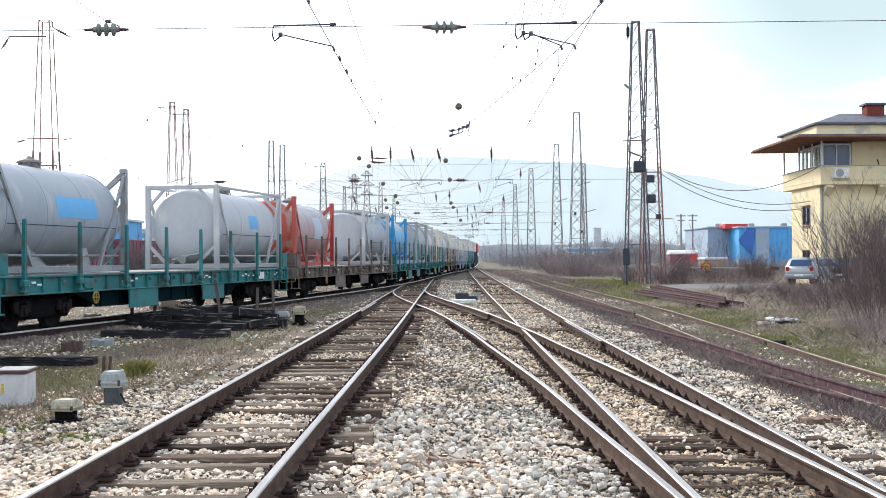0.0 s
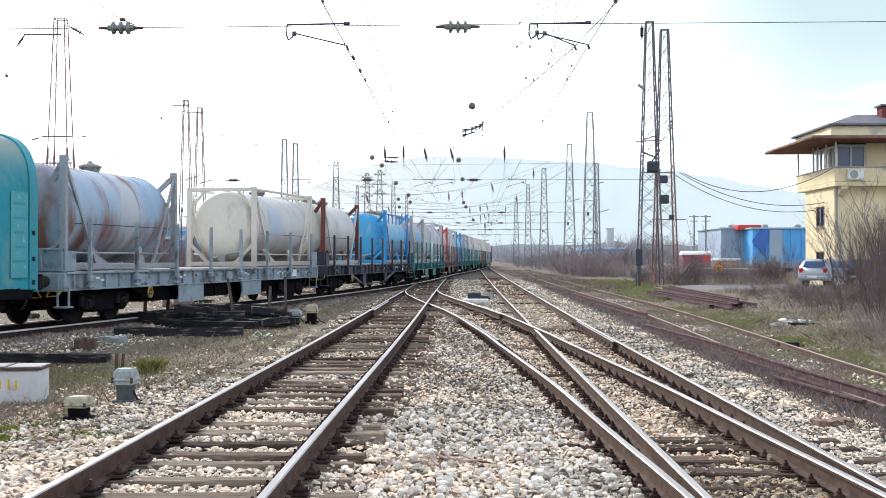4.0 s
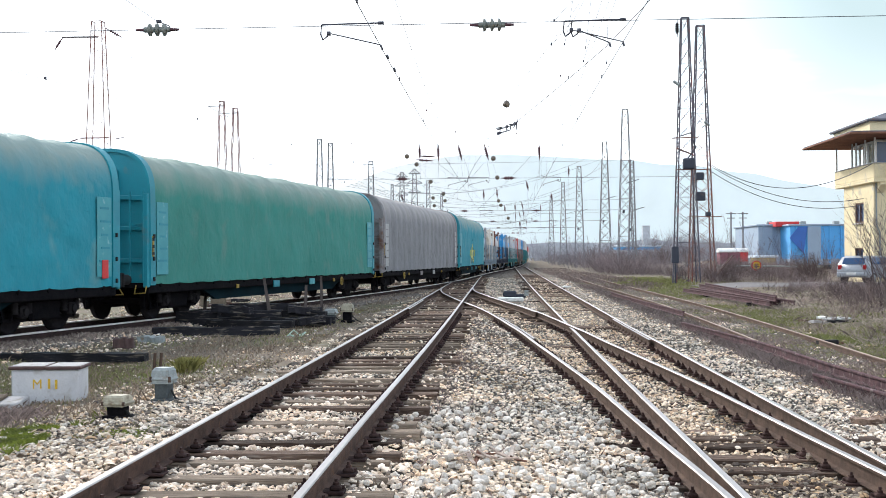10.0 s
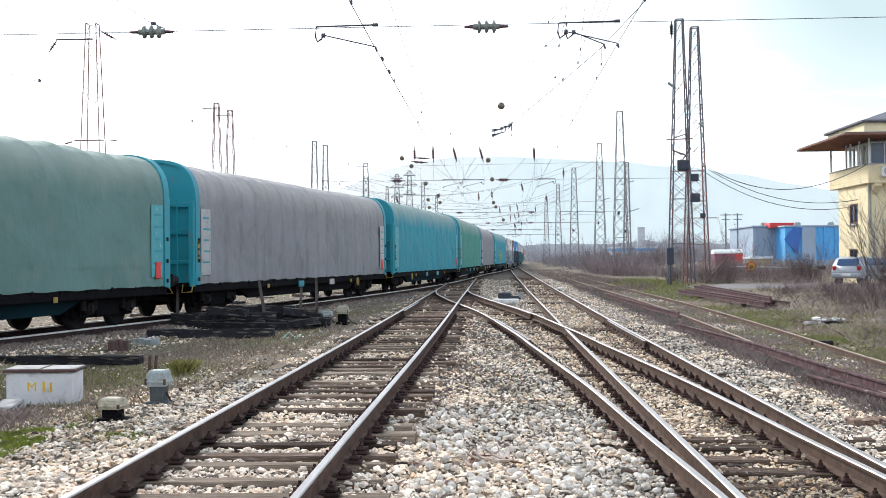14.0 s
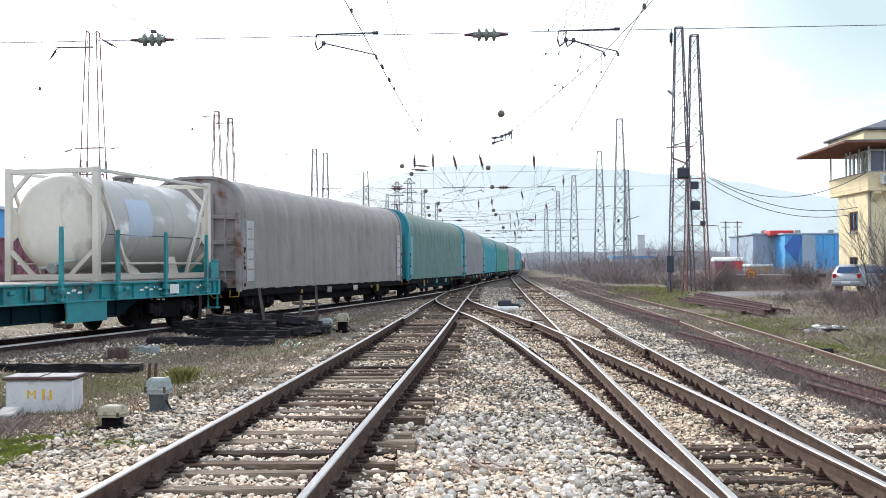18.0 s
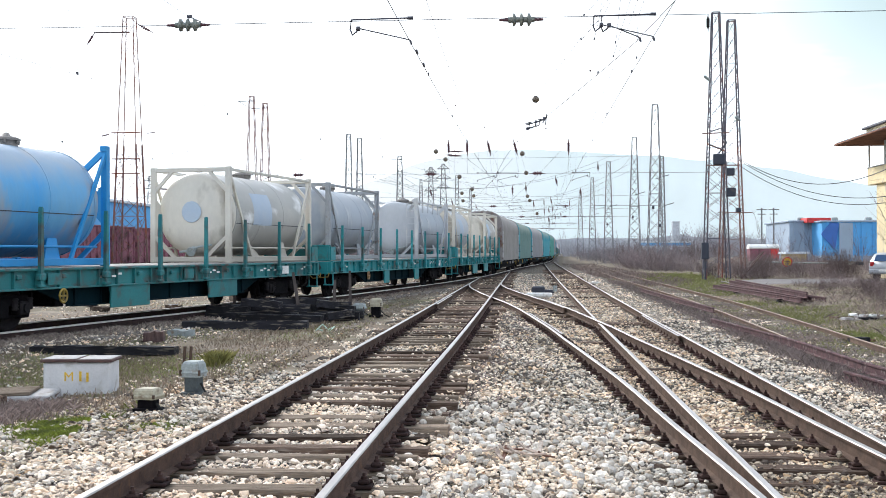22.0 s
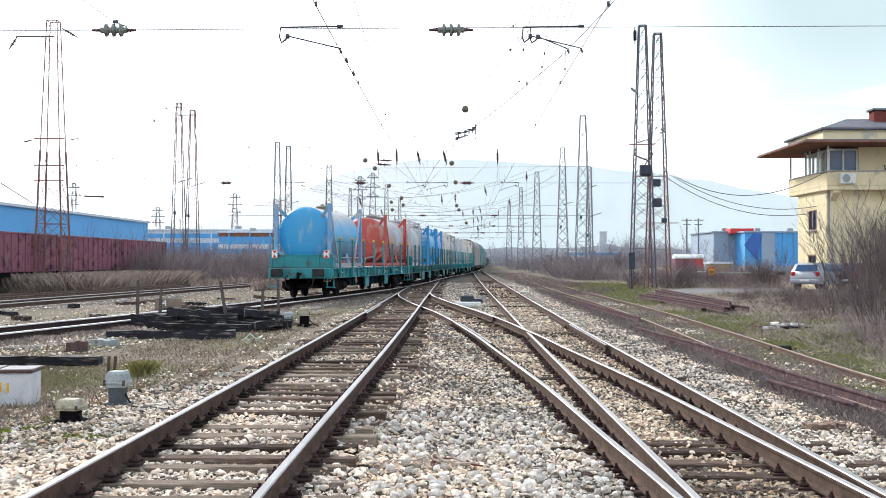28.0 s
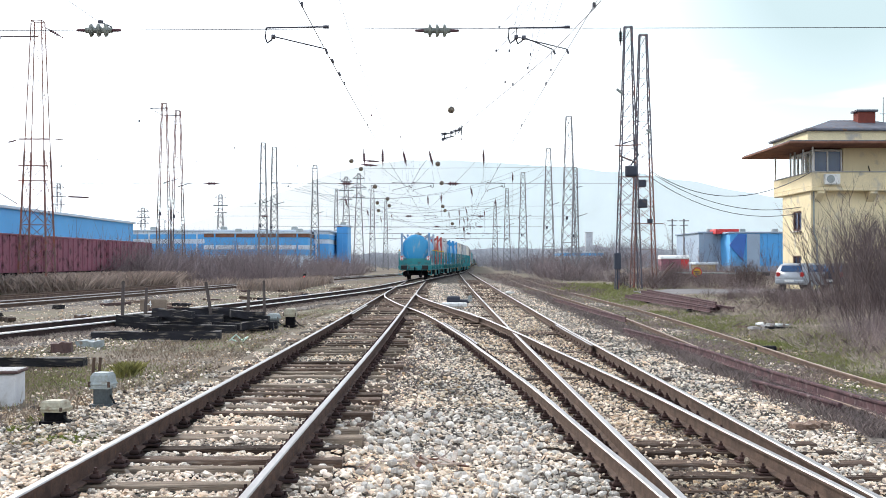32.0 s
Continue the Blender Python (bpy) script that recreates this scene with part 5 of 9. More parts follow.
    for k in range(hatches):
        y = (-1.0, 1.0)[k] if hatches > 1 else 0.35
        s = Shape().cyl((0, y, CZ + R - 0.05), (0, y, CZ + R + 0.1), 0.24, 16).lathe((0, y, CZ + R + 0.1), (0, 0, 1), [(0, 0.3), (0.03, 0.3), (0.07, 0.22), (0.1, 0.1), (0.16, 0.05), (0.17, 0.02)], 16)
        for a in range(6):
            s.box(0.27 * math.cos(a * 1.05), y + 0.27 * math.sin(a * 1.05), CZ + R + 0.08, 0.05, 0.05, 0.1, 0.01)
        part("manhole", s, M_lidgrey, c, "bolted manhole lid")
    for sx in (-1, 1):
        a = radians(-13 if sx > 0 else 193)
        part("cladding_seam", Shape().bar((math.cos(a) * (R + 0.004), -2.5, CZ + math.sin(a) * (R + 0.004)), (math.cos(a) * (R + 0.004), 2.5, CZ + math.sin(a) * (R + 0.004)), 0.012, 0.02), M_slate, c)
        part("steam_pipe", Shape().tube([(sx * 0.9, -2.75, 0.42), (sx * 1.13, -2.6, 0.42), (sx * 1.13, 2.6, 0.42), (sx * 0.9, 2.75, 0.42)], 0.03, 6), pale or frame, c)
    for y in (-0.85, 0.85):
        part("hoop", Shape().lathe((0, y - 0.02, CZ), (0, 1, 0), [(0, R), (0.0, R + 0.01), (0.04, R + 0.01), (0.04, R)], 40), body, c)
    s = Shape().cyl((0.0, -2.7, 0.42), (0.0, -2.95, 0.32), 0.09, 12).cyl((0.0, -2.95, 0.32), (0.0, -3.0, 0.3), 0.13, 12)
    s.tube([(-0.35, -2.95, 0.3), (-0.1, -2.98, 0.34), (0.25, -2.95, 0.45), (0.6, -2.9, 0.5)], 0.035, 6)
    part("outlet_valve", s, M_boxgrey, c)
    if ladder:
        s = Shape()
        s.bar((0.7, -HL + 0.03, 0.35), (0.7, -HL + 0.03, H - 0.2), 0.025)
        for k in range(8):
            s.bar((0.7, -HL + 0.03, 0.42 + k * 0.28), (1.08, -HL + 0.03, 0.42 + k * 0.28), 0.03)
        part("ladder", s, frame, c)
    if sign:
        h, wd = sign_size
        for sx in (-1, 1):
            s = Shape()
            rg = []
            for i in range(9):
                a = radians(sign_a) + (i / 8 - 0.5) * wd / R
                rg.append([Vector((sx * math.cos(a) * (R + 0.012), y, CZ + math.sin(a) * (R + 0.012))) for y in (sign_y - h / 2, sign_y + h / 2)])
            if sx < 0:
                rg = rg[::-1]
            s.rings(rg, False, False, True)
            part("label_panel", s, sign, c, "faded rectangular marking on the tank")
    if emblem:
        s = Shape()
        s.lathe((0, -2.93, CZ + 0.05), (0, -1, 0), [(0.0, 0.3), (0.012, 0.29)], 16)
        part("emblem", s, emblem, c, "faded blue badge on the tank end")
    return c


def paint(name, c, dust=0.35, s=0.8):
    return mat(name, c, tuple(x * 0.82 for x in c), s, 0.5, 0, 0.04, 30, stain=((0.36, 0.38, 0.4), dust) if dust > 0.1 else None, grain=0.05, sdetail=4, streak=(1, 1.3, 0.5))


P_white = mat("dirty_white_tank_paint", (0.54, 0.535, 0.525), (0.45, 0.445, 0.44), 0.7, 0.5, 0, 0.04, 9, stain=((0.3, 0.28, 0.26), 0.25), grain=0.05, sdetail=4, streak=(1, 1.3, 0.55))
P_cream = mat("cream_tank_paint", (0.66, 0.62, 0.54), (0.6, 0.565, 0.5), 0.7, 0.5, 0, 0.04, 9, stain=((0.34, 0.31, 0.26), 0.25), grain=0.05, sdetail=4, streak=(1, 1.3, 0.55))
P_grey = mat("weathered_grey_tank_paint", (0.34, 0.38, 0.44), (0.28, 0.32, 0.37), 0.7, 0.5, 0, 0.04, 9, stain=((0.42, 0.44, 0.46), 0.35), grain=0.05, sdetail=4, streak=(1, 1.3, 0.55))
P_lgrey = mat("light_grey_tank_paint", (0.47, 0.495, 0.53), (0.4, 0.42, 0.455), 0.6, 0.5, 0, 0.04, 9, stain=((0.58, 0.58, 0.57), 0.3), grain=0.05, sdetail=4, streak=(1, 1.3, 0.55))
P_peel = mat("grey_tank_paint_with_peeling_white", (0.44, 0.43, 0.4), (0.36, 0.355, 0.335), 0.6, 0.55, 0, 0.05, 9, stain=((0.8, 0.8, 0.79), 0.36), grain=0.05, sdetail=6, streak=(1, 0.8, 1.2))
P_blue = paint("bright_blue_tank_paint", (0.014, 0.265, 0.6), 0.05)
P_bluefade = mat("faded_blue_frame_paint", (0.06, 0.27, 0.56), (0.28, 0.37, 0.46), 0.9, 0.55, 0, 0.04, 20, stain=((0.36, 0.38, 0.4), 0.3), grain=0.06, sdetail=5)
P_blueend = mat("streaked_blue_tank_end", (0.02, 0.3, 0.6), (0.05, 0.3, 0.54), 0.8, 0.5, 0, 0.04, 20, stain=((0.4, 0.42, 0.38), 0.38), grain=0.06, sdetail=5, streak=(1, 1, 0.3))
P_bluegrey = mat("dusty_blue_tank_paint", (0.16, 0.37, 0.56), (0.04, 0.36, 0.66), 0.4, 0.5, 0, 0.04, 9, stain=((0.36, 0.37, 0.38), 0.45), grain=0.05, sdetail=4, streak=(1, 1.3, 0.55))
P_dkblue = mat("faded_blue_tank_paint", (0.035, 0.31, 0.66), (0.15, 0.38, 0.6), 0.5, 0.5, 0, 0.04, 9, stain=((0.3, 0.33, 0.37), 0.4), grain=0.05, sdetail=4, streak=(1, 1.3, 0.55))
P_red = mat("orange_red_tank_paint", (0.45, 0.05, 0.05), (0.42, 0.075, 0.05), 0.7, 0.55, 0, 0.1, 30, stain=((0.42, 0.33, 0.27), 0.25), grain=0.05, sdetail=4, streak=(1, 1.3, 0.55))
P_redgrey = mat("dusty_red_grey_tank_paint", (0.42, 0.23, 0.23), (0.38, 0.33, 0.35), 0.5, 0.55, 0, 0.1, 30, stain=((0.46, 0.2, 0.15), 0.35), grain=0.05, sdetail=4, streak=(1, 1.3, 0.55))
P_brown = mat("brown_frame_paint", (0.16, 0.05, 0.035), (0.11, 0.04, 0.03), 2, 0.7, 0, 0.15, 30, stain=((0.08, 0.04, 0.03), 0.4))
P_rusttank = mat("blue_white_rusty_tank_paint", (0.5, 0.49, 0.48), (0.24, 0.36, 0.5), 0.4, 0.55, 0, 0.1, 30, stain=((0.2, 0.08, 0.05), 0.6), grain=0.05, sdetail=4, streak=(1, 1.3, 0.55))
P_signblue = mat("faded_blue_marking", (0.1, 0.4, 0.75), (0.16, 0.42, 0.7), 3, 0.6, 0, 0.05, grain=0.05)
P_signpale = mat("pale_blue_marking", (0.38, 0.47, 0.58), (0.43, 0.5, 0.58), 3, 0.6, 0, 0.05, grain=0.05)
P_signwhite = mat("pale_marking", (0.32, 0.46, 0.55), (0.37, 0.47, 0.53), 3, 0.6, 0, 0.05, grain=0.05)
P_steel = mat("dull_steel_tank_frame", (0.33, 0.35, 0.37), (0.25, 0.27, 0.29), 2, 0.55, 0.2, 0.1, 30, stain=((0.2, 0.14, 0.11), 0.3))
T_teal = mat("teal_tarpaulin", (0.02, 0.295, 0.37), (0.033, 0.255, 0.318), 0.3, 0.7, 0, 1.0, 2.6, stain=((0.1, 0.3, 0.33), 0.2), grain=0.05, sdetail=4, streak=(1, 1.1, 0.9))
T_grey = mat("grey_tarpaulin", (0.268, 0.268, 0.28), (0.218, 0.22, 0.228), 0.5, 0.75, 0, 1.0, 3.0, stain=((0.18, 0.18, 0.185), 0.25), grain=0.09, sdetail=6, streak=(1, 1.0, 0.85))
T_green = mat("green_tarpaulin", (0.062, 0.28, 0.235), (0.05, 0.235, 0.195), 0.35, 0.75, 0, 1.0, 2.6, stain=((0.1, 0.25, 0.21), 0.2), grain=0.05, sdetail=4, streak=(1, 1.1, 0.9))
T_beige = mat("beige_grey_tarpaulin", (0.29, 0.274, 0.26), (0.238, 0.224, 0.21), 0.35, 0.8, 0, 1.0, 2.6, stain=((0.22, 0.2, 0.185), 0.25), grain=0.05, sdetail=4, streak=(1, 1.1, 0.9))
T_olive = mat("grey_green_tarpaulin", (0.14, 0.24, 0.222), (0.115, 0.2, 0.182), 0.35, 0.8, 0, 1.0, 2.6, stain=((0.16, 0.23, 0.21), 0.2), grain=0.05, sdetail=4, streak=(1, 1.1, 0.9))
E_teal = mat("teal_end_paint", (0.01, 0.28, 0.35), (0.014, 0.22, 0.28), 1, 0.5, 0, 0.1, stain=((0.06, 0.2, 0.23), 0.12))
E_grey = mat("grey_rusty_end_paint", (0.3, 0.29, 0.3), (0.22, 0.2, 0.2), 1, 0.7, 0, 0.15, stain=((0.14, 0.07, 0.05), 0.4))
E_plate = mat("pale_teal_plate", (0.035, 0.29, 0.34), (0.06, 0.33, 0.37), 3, 0.5, 0, 0.05, stain=((0.2, 0.45, 0.48), 0.2), grain=0.06)
E_plateg = mat("pale_grey_plate", (0.42, 0.42, 0.42), (0.34, 0.34, 0.35), 3, 0.5, 0, 0.05, stain=((0.2, 0.2, 0.2), 0.3))


def dust_light_tint(m, col, amount, low=3.6, high=4.35):
    """A ragged-edged tint by height: settled dust, and sky light put into the colour."""
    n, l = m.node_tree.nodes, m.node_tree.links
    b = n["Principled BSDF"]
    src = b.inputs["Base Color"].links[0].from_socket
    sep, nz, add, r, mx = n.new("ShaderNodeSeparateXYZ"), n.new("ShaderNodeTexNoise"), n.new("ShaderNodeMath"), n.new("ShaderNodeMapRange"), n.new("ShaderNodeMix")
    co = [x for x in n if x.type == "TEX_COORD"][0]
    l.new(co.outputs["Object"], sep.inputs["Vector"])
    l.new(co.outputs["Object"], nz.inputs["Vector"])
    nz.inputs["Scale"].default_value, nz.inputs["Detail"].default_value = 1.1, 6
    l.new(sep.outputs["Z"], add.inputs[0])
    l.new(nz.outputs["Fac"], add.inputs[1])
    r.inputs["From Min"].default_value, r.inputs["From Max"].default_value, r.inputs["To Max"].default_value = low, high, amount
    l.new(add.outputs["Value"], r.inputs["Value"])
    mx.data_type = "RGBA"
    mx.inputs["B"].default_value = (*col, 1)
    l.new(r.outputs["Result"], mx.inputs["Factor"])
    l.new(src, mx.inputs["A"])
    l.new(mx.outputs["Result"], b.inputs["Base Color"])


# grey road film on the tanks' crowns and a darker colour round their bellies
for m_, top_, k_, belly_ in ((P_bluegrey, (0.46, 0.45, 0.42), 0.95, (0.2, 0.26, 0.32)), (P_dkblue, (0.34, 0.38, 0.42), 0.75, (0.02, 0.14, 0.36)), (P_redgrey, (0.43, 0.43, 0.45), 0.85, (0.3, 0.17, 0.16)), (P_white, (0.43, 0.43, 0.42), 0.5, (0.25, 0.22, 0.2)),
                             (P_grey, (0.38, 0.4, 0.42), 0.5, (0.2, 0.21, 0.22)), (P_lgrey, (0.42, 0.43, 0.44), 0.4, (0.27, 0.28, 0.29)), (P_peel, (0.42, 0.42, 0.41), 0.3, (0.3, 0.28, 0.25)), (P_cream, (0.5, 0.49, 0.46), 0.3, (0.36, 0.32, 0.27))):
    dust_light_tint(m_, top_, k_, 2.1, 2.75)
    dust_light_tint(m_, belly_, 0.8, 1.5, 0.85)
# cover roofs: settled dust, plus the sky-lit brightness of the top painted in
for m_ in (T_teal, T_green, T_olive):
    dust_light_tint(m_, (0.285, 0.335, 0.295), 0.85)
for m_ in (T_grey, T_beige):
    dust_light_tint(m_, (0.4, 0.375, 0.355), 0.75)


def hoop_shade_bands(m, depth):
    """Uneven darker bands along the hoops: the slack cover's fold shade put into colour."""
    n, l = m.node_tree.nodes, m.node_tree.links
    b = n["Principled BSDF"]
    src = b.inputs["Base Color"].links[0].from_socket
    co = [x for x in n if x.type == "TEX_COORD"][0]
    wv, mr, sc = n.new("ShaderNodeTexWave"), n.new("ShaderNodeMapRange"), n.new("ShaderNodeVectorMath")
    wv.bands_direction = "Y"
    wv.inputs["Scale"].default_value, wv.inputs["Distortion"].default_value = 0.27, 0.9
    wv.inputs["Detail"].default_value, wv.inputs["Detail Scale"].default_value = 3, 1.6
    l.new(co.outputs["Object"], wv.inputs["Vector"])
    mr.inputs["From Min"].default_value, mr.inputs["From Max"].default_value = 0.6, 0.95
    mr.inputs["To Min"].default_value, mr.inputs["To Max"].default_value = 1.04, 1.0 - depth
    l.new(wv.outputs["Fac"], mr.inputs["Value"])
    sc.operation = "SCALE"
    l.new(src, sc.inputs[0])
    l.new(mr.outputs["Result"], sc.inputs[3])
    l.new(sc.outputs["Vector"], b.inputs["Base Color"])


hoop_shade_bands(T_grey, 0.07)
hoop_shade_bands(T_beige, 0.04)

TRAIN = []   # (object, pose on its wagon, middle of the wagon along the train, bogie half-distance)
_u = [0.0]


def put_res(wagon, rear, front):
    mid = _u[0] + RES / 2
    TRAIN.append((wagon, Matrix.Identity(4), mid, 7.0))
    for c, y in ((rear, -6.1), (front, 6.1)):
        if c is not None:
            TRAIN.append((c, Matrix.Translation((0, y, 1.266)), mid, 7.0))
    _u[0] += RES


def put_ril(wagon):
    TRAIN.append((wagon, Matrix.Identity(4), _u[0] + RIL / 2, 7.4))
    _u[0] += RIL


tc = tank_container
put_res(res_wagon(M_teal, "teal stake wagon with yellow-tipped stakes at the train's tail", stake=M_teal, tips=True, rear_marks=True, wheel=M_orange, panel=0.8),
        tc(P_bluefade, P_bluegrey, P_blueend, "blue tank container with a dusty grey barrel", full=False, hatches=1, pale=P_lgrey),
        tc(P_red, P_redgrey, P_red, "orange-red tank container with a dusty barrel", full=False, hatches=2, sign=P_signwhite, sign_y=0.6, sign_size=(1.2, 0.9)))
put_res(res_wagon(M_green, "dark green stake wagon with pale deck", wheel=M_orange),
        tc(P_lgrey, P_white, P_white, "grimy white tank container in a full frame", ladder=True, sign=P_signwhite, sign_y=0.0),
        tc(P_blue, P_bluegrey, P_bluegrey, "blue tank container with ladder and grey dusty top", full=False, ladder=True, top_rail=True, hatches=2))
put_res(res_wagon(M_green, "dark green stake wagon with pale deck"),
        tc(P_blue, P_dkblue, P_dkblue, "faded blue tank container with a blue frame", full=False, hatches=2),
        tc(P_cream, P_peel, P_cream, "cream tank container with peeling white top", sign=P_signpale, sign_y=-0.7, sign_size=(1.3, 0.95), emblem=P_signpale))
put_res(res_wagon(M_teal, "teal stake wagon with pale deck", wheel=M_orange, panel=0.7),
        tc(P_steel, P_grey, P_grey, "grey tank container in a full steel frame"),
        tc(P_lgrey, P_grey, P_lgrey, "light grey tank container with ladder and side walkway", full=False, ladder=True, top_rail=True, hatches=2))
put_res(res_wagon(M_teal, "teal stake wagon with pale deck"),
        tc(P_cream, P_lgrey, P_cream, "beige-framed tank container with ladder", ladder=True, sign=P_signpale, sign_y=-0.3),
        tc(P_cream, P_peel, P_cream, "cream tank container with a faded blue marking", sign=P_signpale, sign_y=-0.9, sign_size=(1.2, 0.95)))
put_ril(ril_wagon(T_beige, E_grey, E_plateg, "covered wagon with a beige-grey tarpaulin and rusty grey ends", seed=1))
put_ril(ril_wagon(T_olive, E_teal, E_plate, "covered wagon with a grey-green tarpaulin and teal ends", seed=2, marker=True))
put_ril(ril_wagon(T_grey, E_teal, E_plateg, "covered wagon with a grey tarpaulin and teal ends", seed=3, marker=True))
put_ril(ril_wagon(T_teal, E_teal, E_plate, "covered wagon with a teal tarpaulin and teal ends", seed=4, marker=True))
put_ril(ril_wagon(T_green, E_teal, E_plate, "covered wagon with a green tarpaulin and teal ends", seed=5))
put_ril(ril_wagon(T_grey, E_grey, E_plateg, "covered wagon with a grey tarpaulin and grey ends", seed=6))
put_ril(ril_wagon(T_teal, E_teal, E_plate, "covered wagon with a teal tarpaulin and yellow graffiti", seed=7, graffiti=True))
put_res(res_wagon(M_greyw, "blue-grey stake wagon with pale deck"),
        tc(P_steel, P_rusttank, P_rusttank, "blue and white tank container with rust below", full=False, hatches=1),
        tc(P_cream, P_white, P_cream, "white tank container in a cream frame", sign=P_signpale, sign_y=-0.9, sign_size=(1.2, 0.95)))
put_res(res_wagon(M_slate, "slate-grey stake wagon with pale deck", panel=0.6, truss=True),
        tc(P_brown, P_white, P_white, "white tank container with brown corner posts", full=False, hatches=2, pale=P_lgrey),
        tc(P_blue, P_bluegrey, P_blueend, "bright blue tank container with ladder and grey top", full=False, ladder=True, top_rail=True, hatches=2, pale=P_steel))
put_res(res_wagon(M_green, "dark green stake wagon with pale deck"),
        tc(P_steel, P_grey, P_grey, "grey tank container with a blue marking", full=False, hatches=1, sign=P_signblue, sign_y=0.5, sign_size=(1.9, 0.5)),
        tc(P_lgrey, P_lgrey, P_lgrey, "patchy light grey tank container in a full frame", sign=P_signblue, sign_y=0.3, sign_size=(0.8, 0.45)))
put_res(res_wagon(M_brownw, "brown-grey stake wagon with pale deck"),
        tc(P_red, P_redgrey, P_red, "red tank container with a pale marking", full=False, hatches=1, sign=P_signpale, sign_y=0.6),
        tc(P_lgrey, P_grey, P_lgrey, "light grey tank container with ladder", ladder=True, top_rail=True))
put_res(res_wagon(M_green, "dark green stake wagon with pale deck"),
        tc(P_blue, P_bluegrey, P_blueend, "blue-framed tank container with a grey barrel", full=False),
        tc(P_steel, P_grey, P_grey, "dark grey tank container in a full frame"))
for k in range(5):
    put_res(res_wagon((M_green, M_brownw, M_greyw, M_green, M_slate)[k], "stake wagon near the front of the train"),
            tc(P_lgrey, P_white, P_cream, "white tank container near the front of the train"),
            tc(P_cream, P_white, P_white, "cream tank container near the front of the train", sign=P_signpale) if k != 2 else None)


def locomotive():
    w = thing("electric_locomotive", "green, white and red electric locomotive at the train's head", "locomotive")
    g = mat("loco_green_paint", (0.02, 0.22, 0.15), None, 1, 0.4, 0, 0.05)
    r = mat("loco_red_paint", (0.5, 0.04, 0.03), None, 1, 0.4, 0, 0.05)
    prof = [(-8.0, 1.0, 2.3), (-7.7, 0.95, 3.7), (-7.0, 0.95, 3.9), (7.0, 0.95, 3.9), (7.7, 0.95, 3.7), (8.0, 1.0, 2.3)]
    for a, b, m, nm in ((1.0, 1.9, g, "lower_body"), (1.9, 2.4, M_white, "white_band"), (2.4, 3.8, r, "upper_body")):
        s = Shape().rings([[Vector((-1.48, y, a)), Vector((1.48, y, a)), Vector((1.44 if b > 3 else 1.48, y, b)), Vector((-1.44 if b > 3 else -1.48, y, b))] for y in (-7.9 + (0.5 if b > 3 else 0), 7.9 - (0.5 if b > 3 else 0))])
        part(nm, s, m, w)
    part("roof", Shape().box(0, 0, 3.86, 2.6, 14.4, 0.16, 0.06).box(0, 0, 4.0, 1.6, 6, 0.2, 0.05), M_roof, w)
    for e in (-1, 1):
        for x in (-0.7, 0.7):
            part("windscreen", Shape().box(x, e * 7.43, 3.0, 1.1, 0.06, 0.7, 0.03), M_glass, w)
            part("headlamp", Shape().cyl((x * 1.4, e * 7.9, 1.6), (x * 1.4, e * 7.97, 1.6), 0.16, 12), M_white, w)
        part("pantograph", Shape().bar((-0.5, e * 4.4, 4.0), (0, e * 5.6, 4.4), 0.05).bar((0.5, e * 4.4, 4.0), (0, e * 5.6, 4.4), 0.05).bar((0, e * 5.6, 4.4), (0, e * 4.2, 5.0), 0.05).bar((-0.8, e * 4.2, 5.05), (0.8, e * 4.2, 5.05), 0.06), M_wire, w)
        bogie(w, e * 4.6)
    part("underframe", Shape().box(0, 0, 0.85, 2.6, 15.4, 0.35, 0.03).box(0, 0, 0.55, 2.2, 4.0, 0.5, 0.05), M_dark, w)
    buffers(w, 8.6, M_black)
    return w


TRAIN.append((locomotive(), Matrix.Identity(4), _u[0] + 8.6, 4.6))


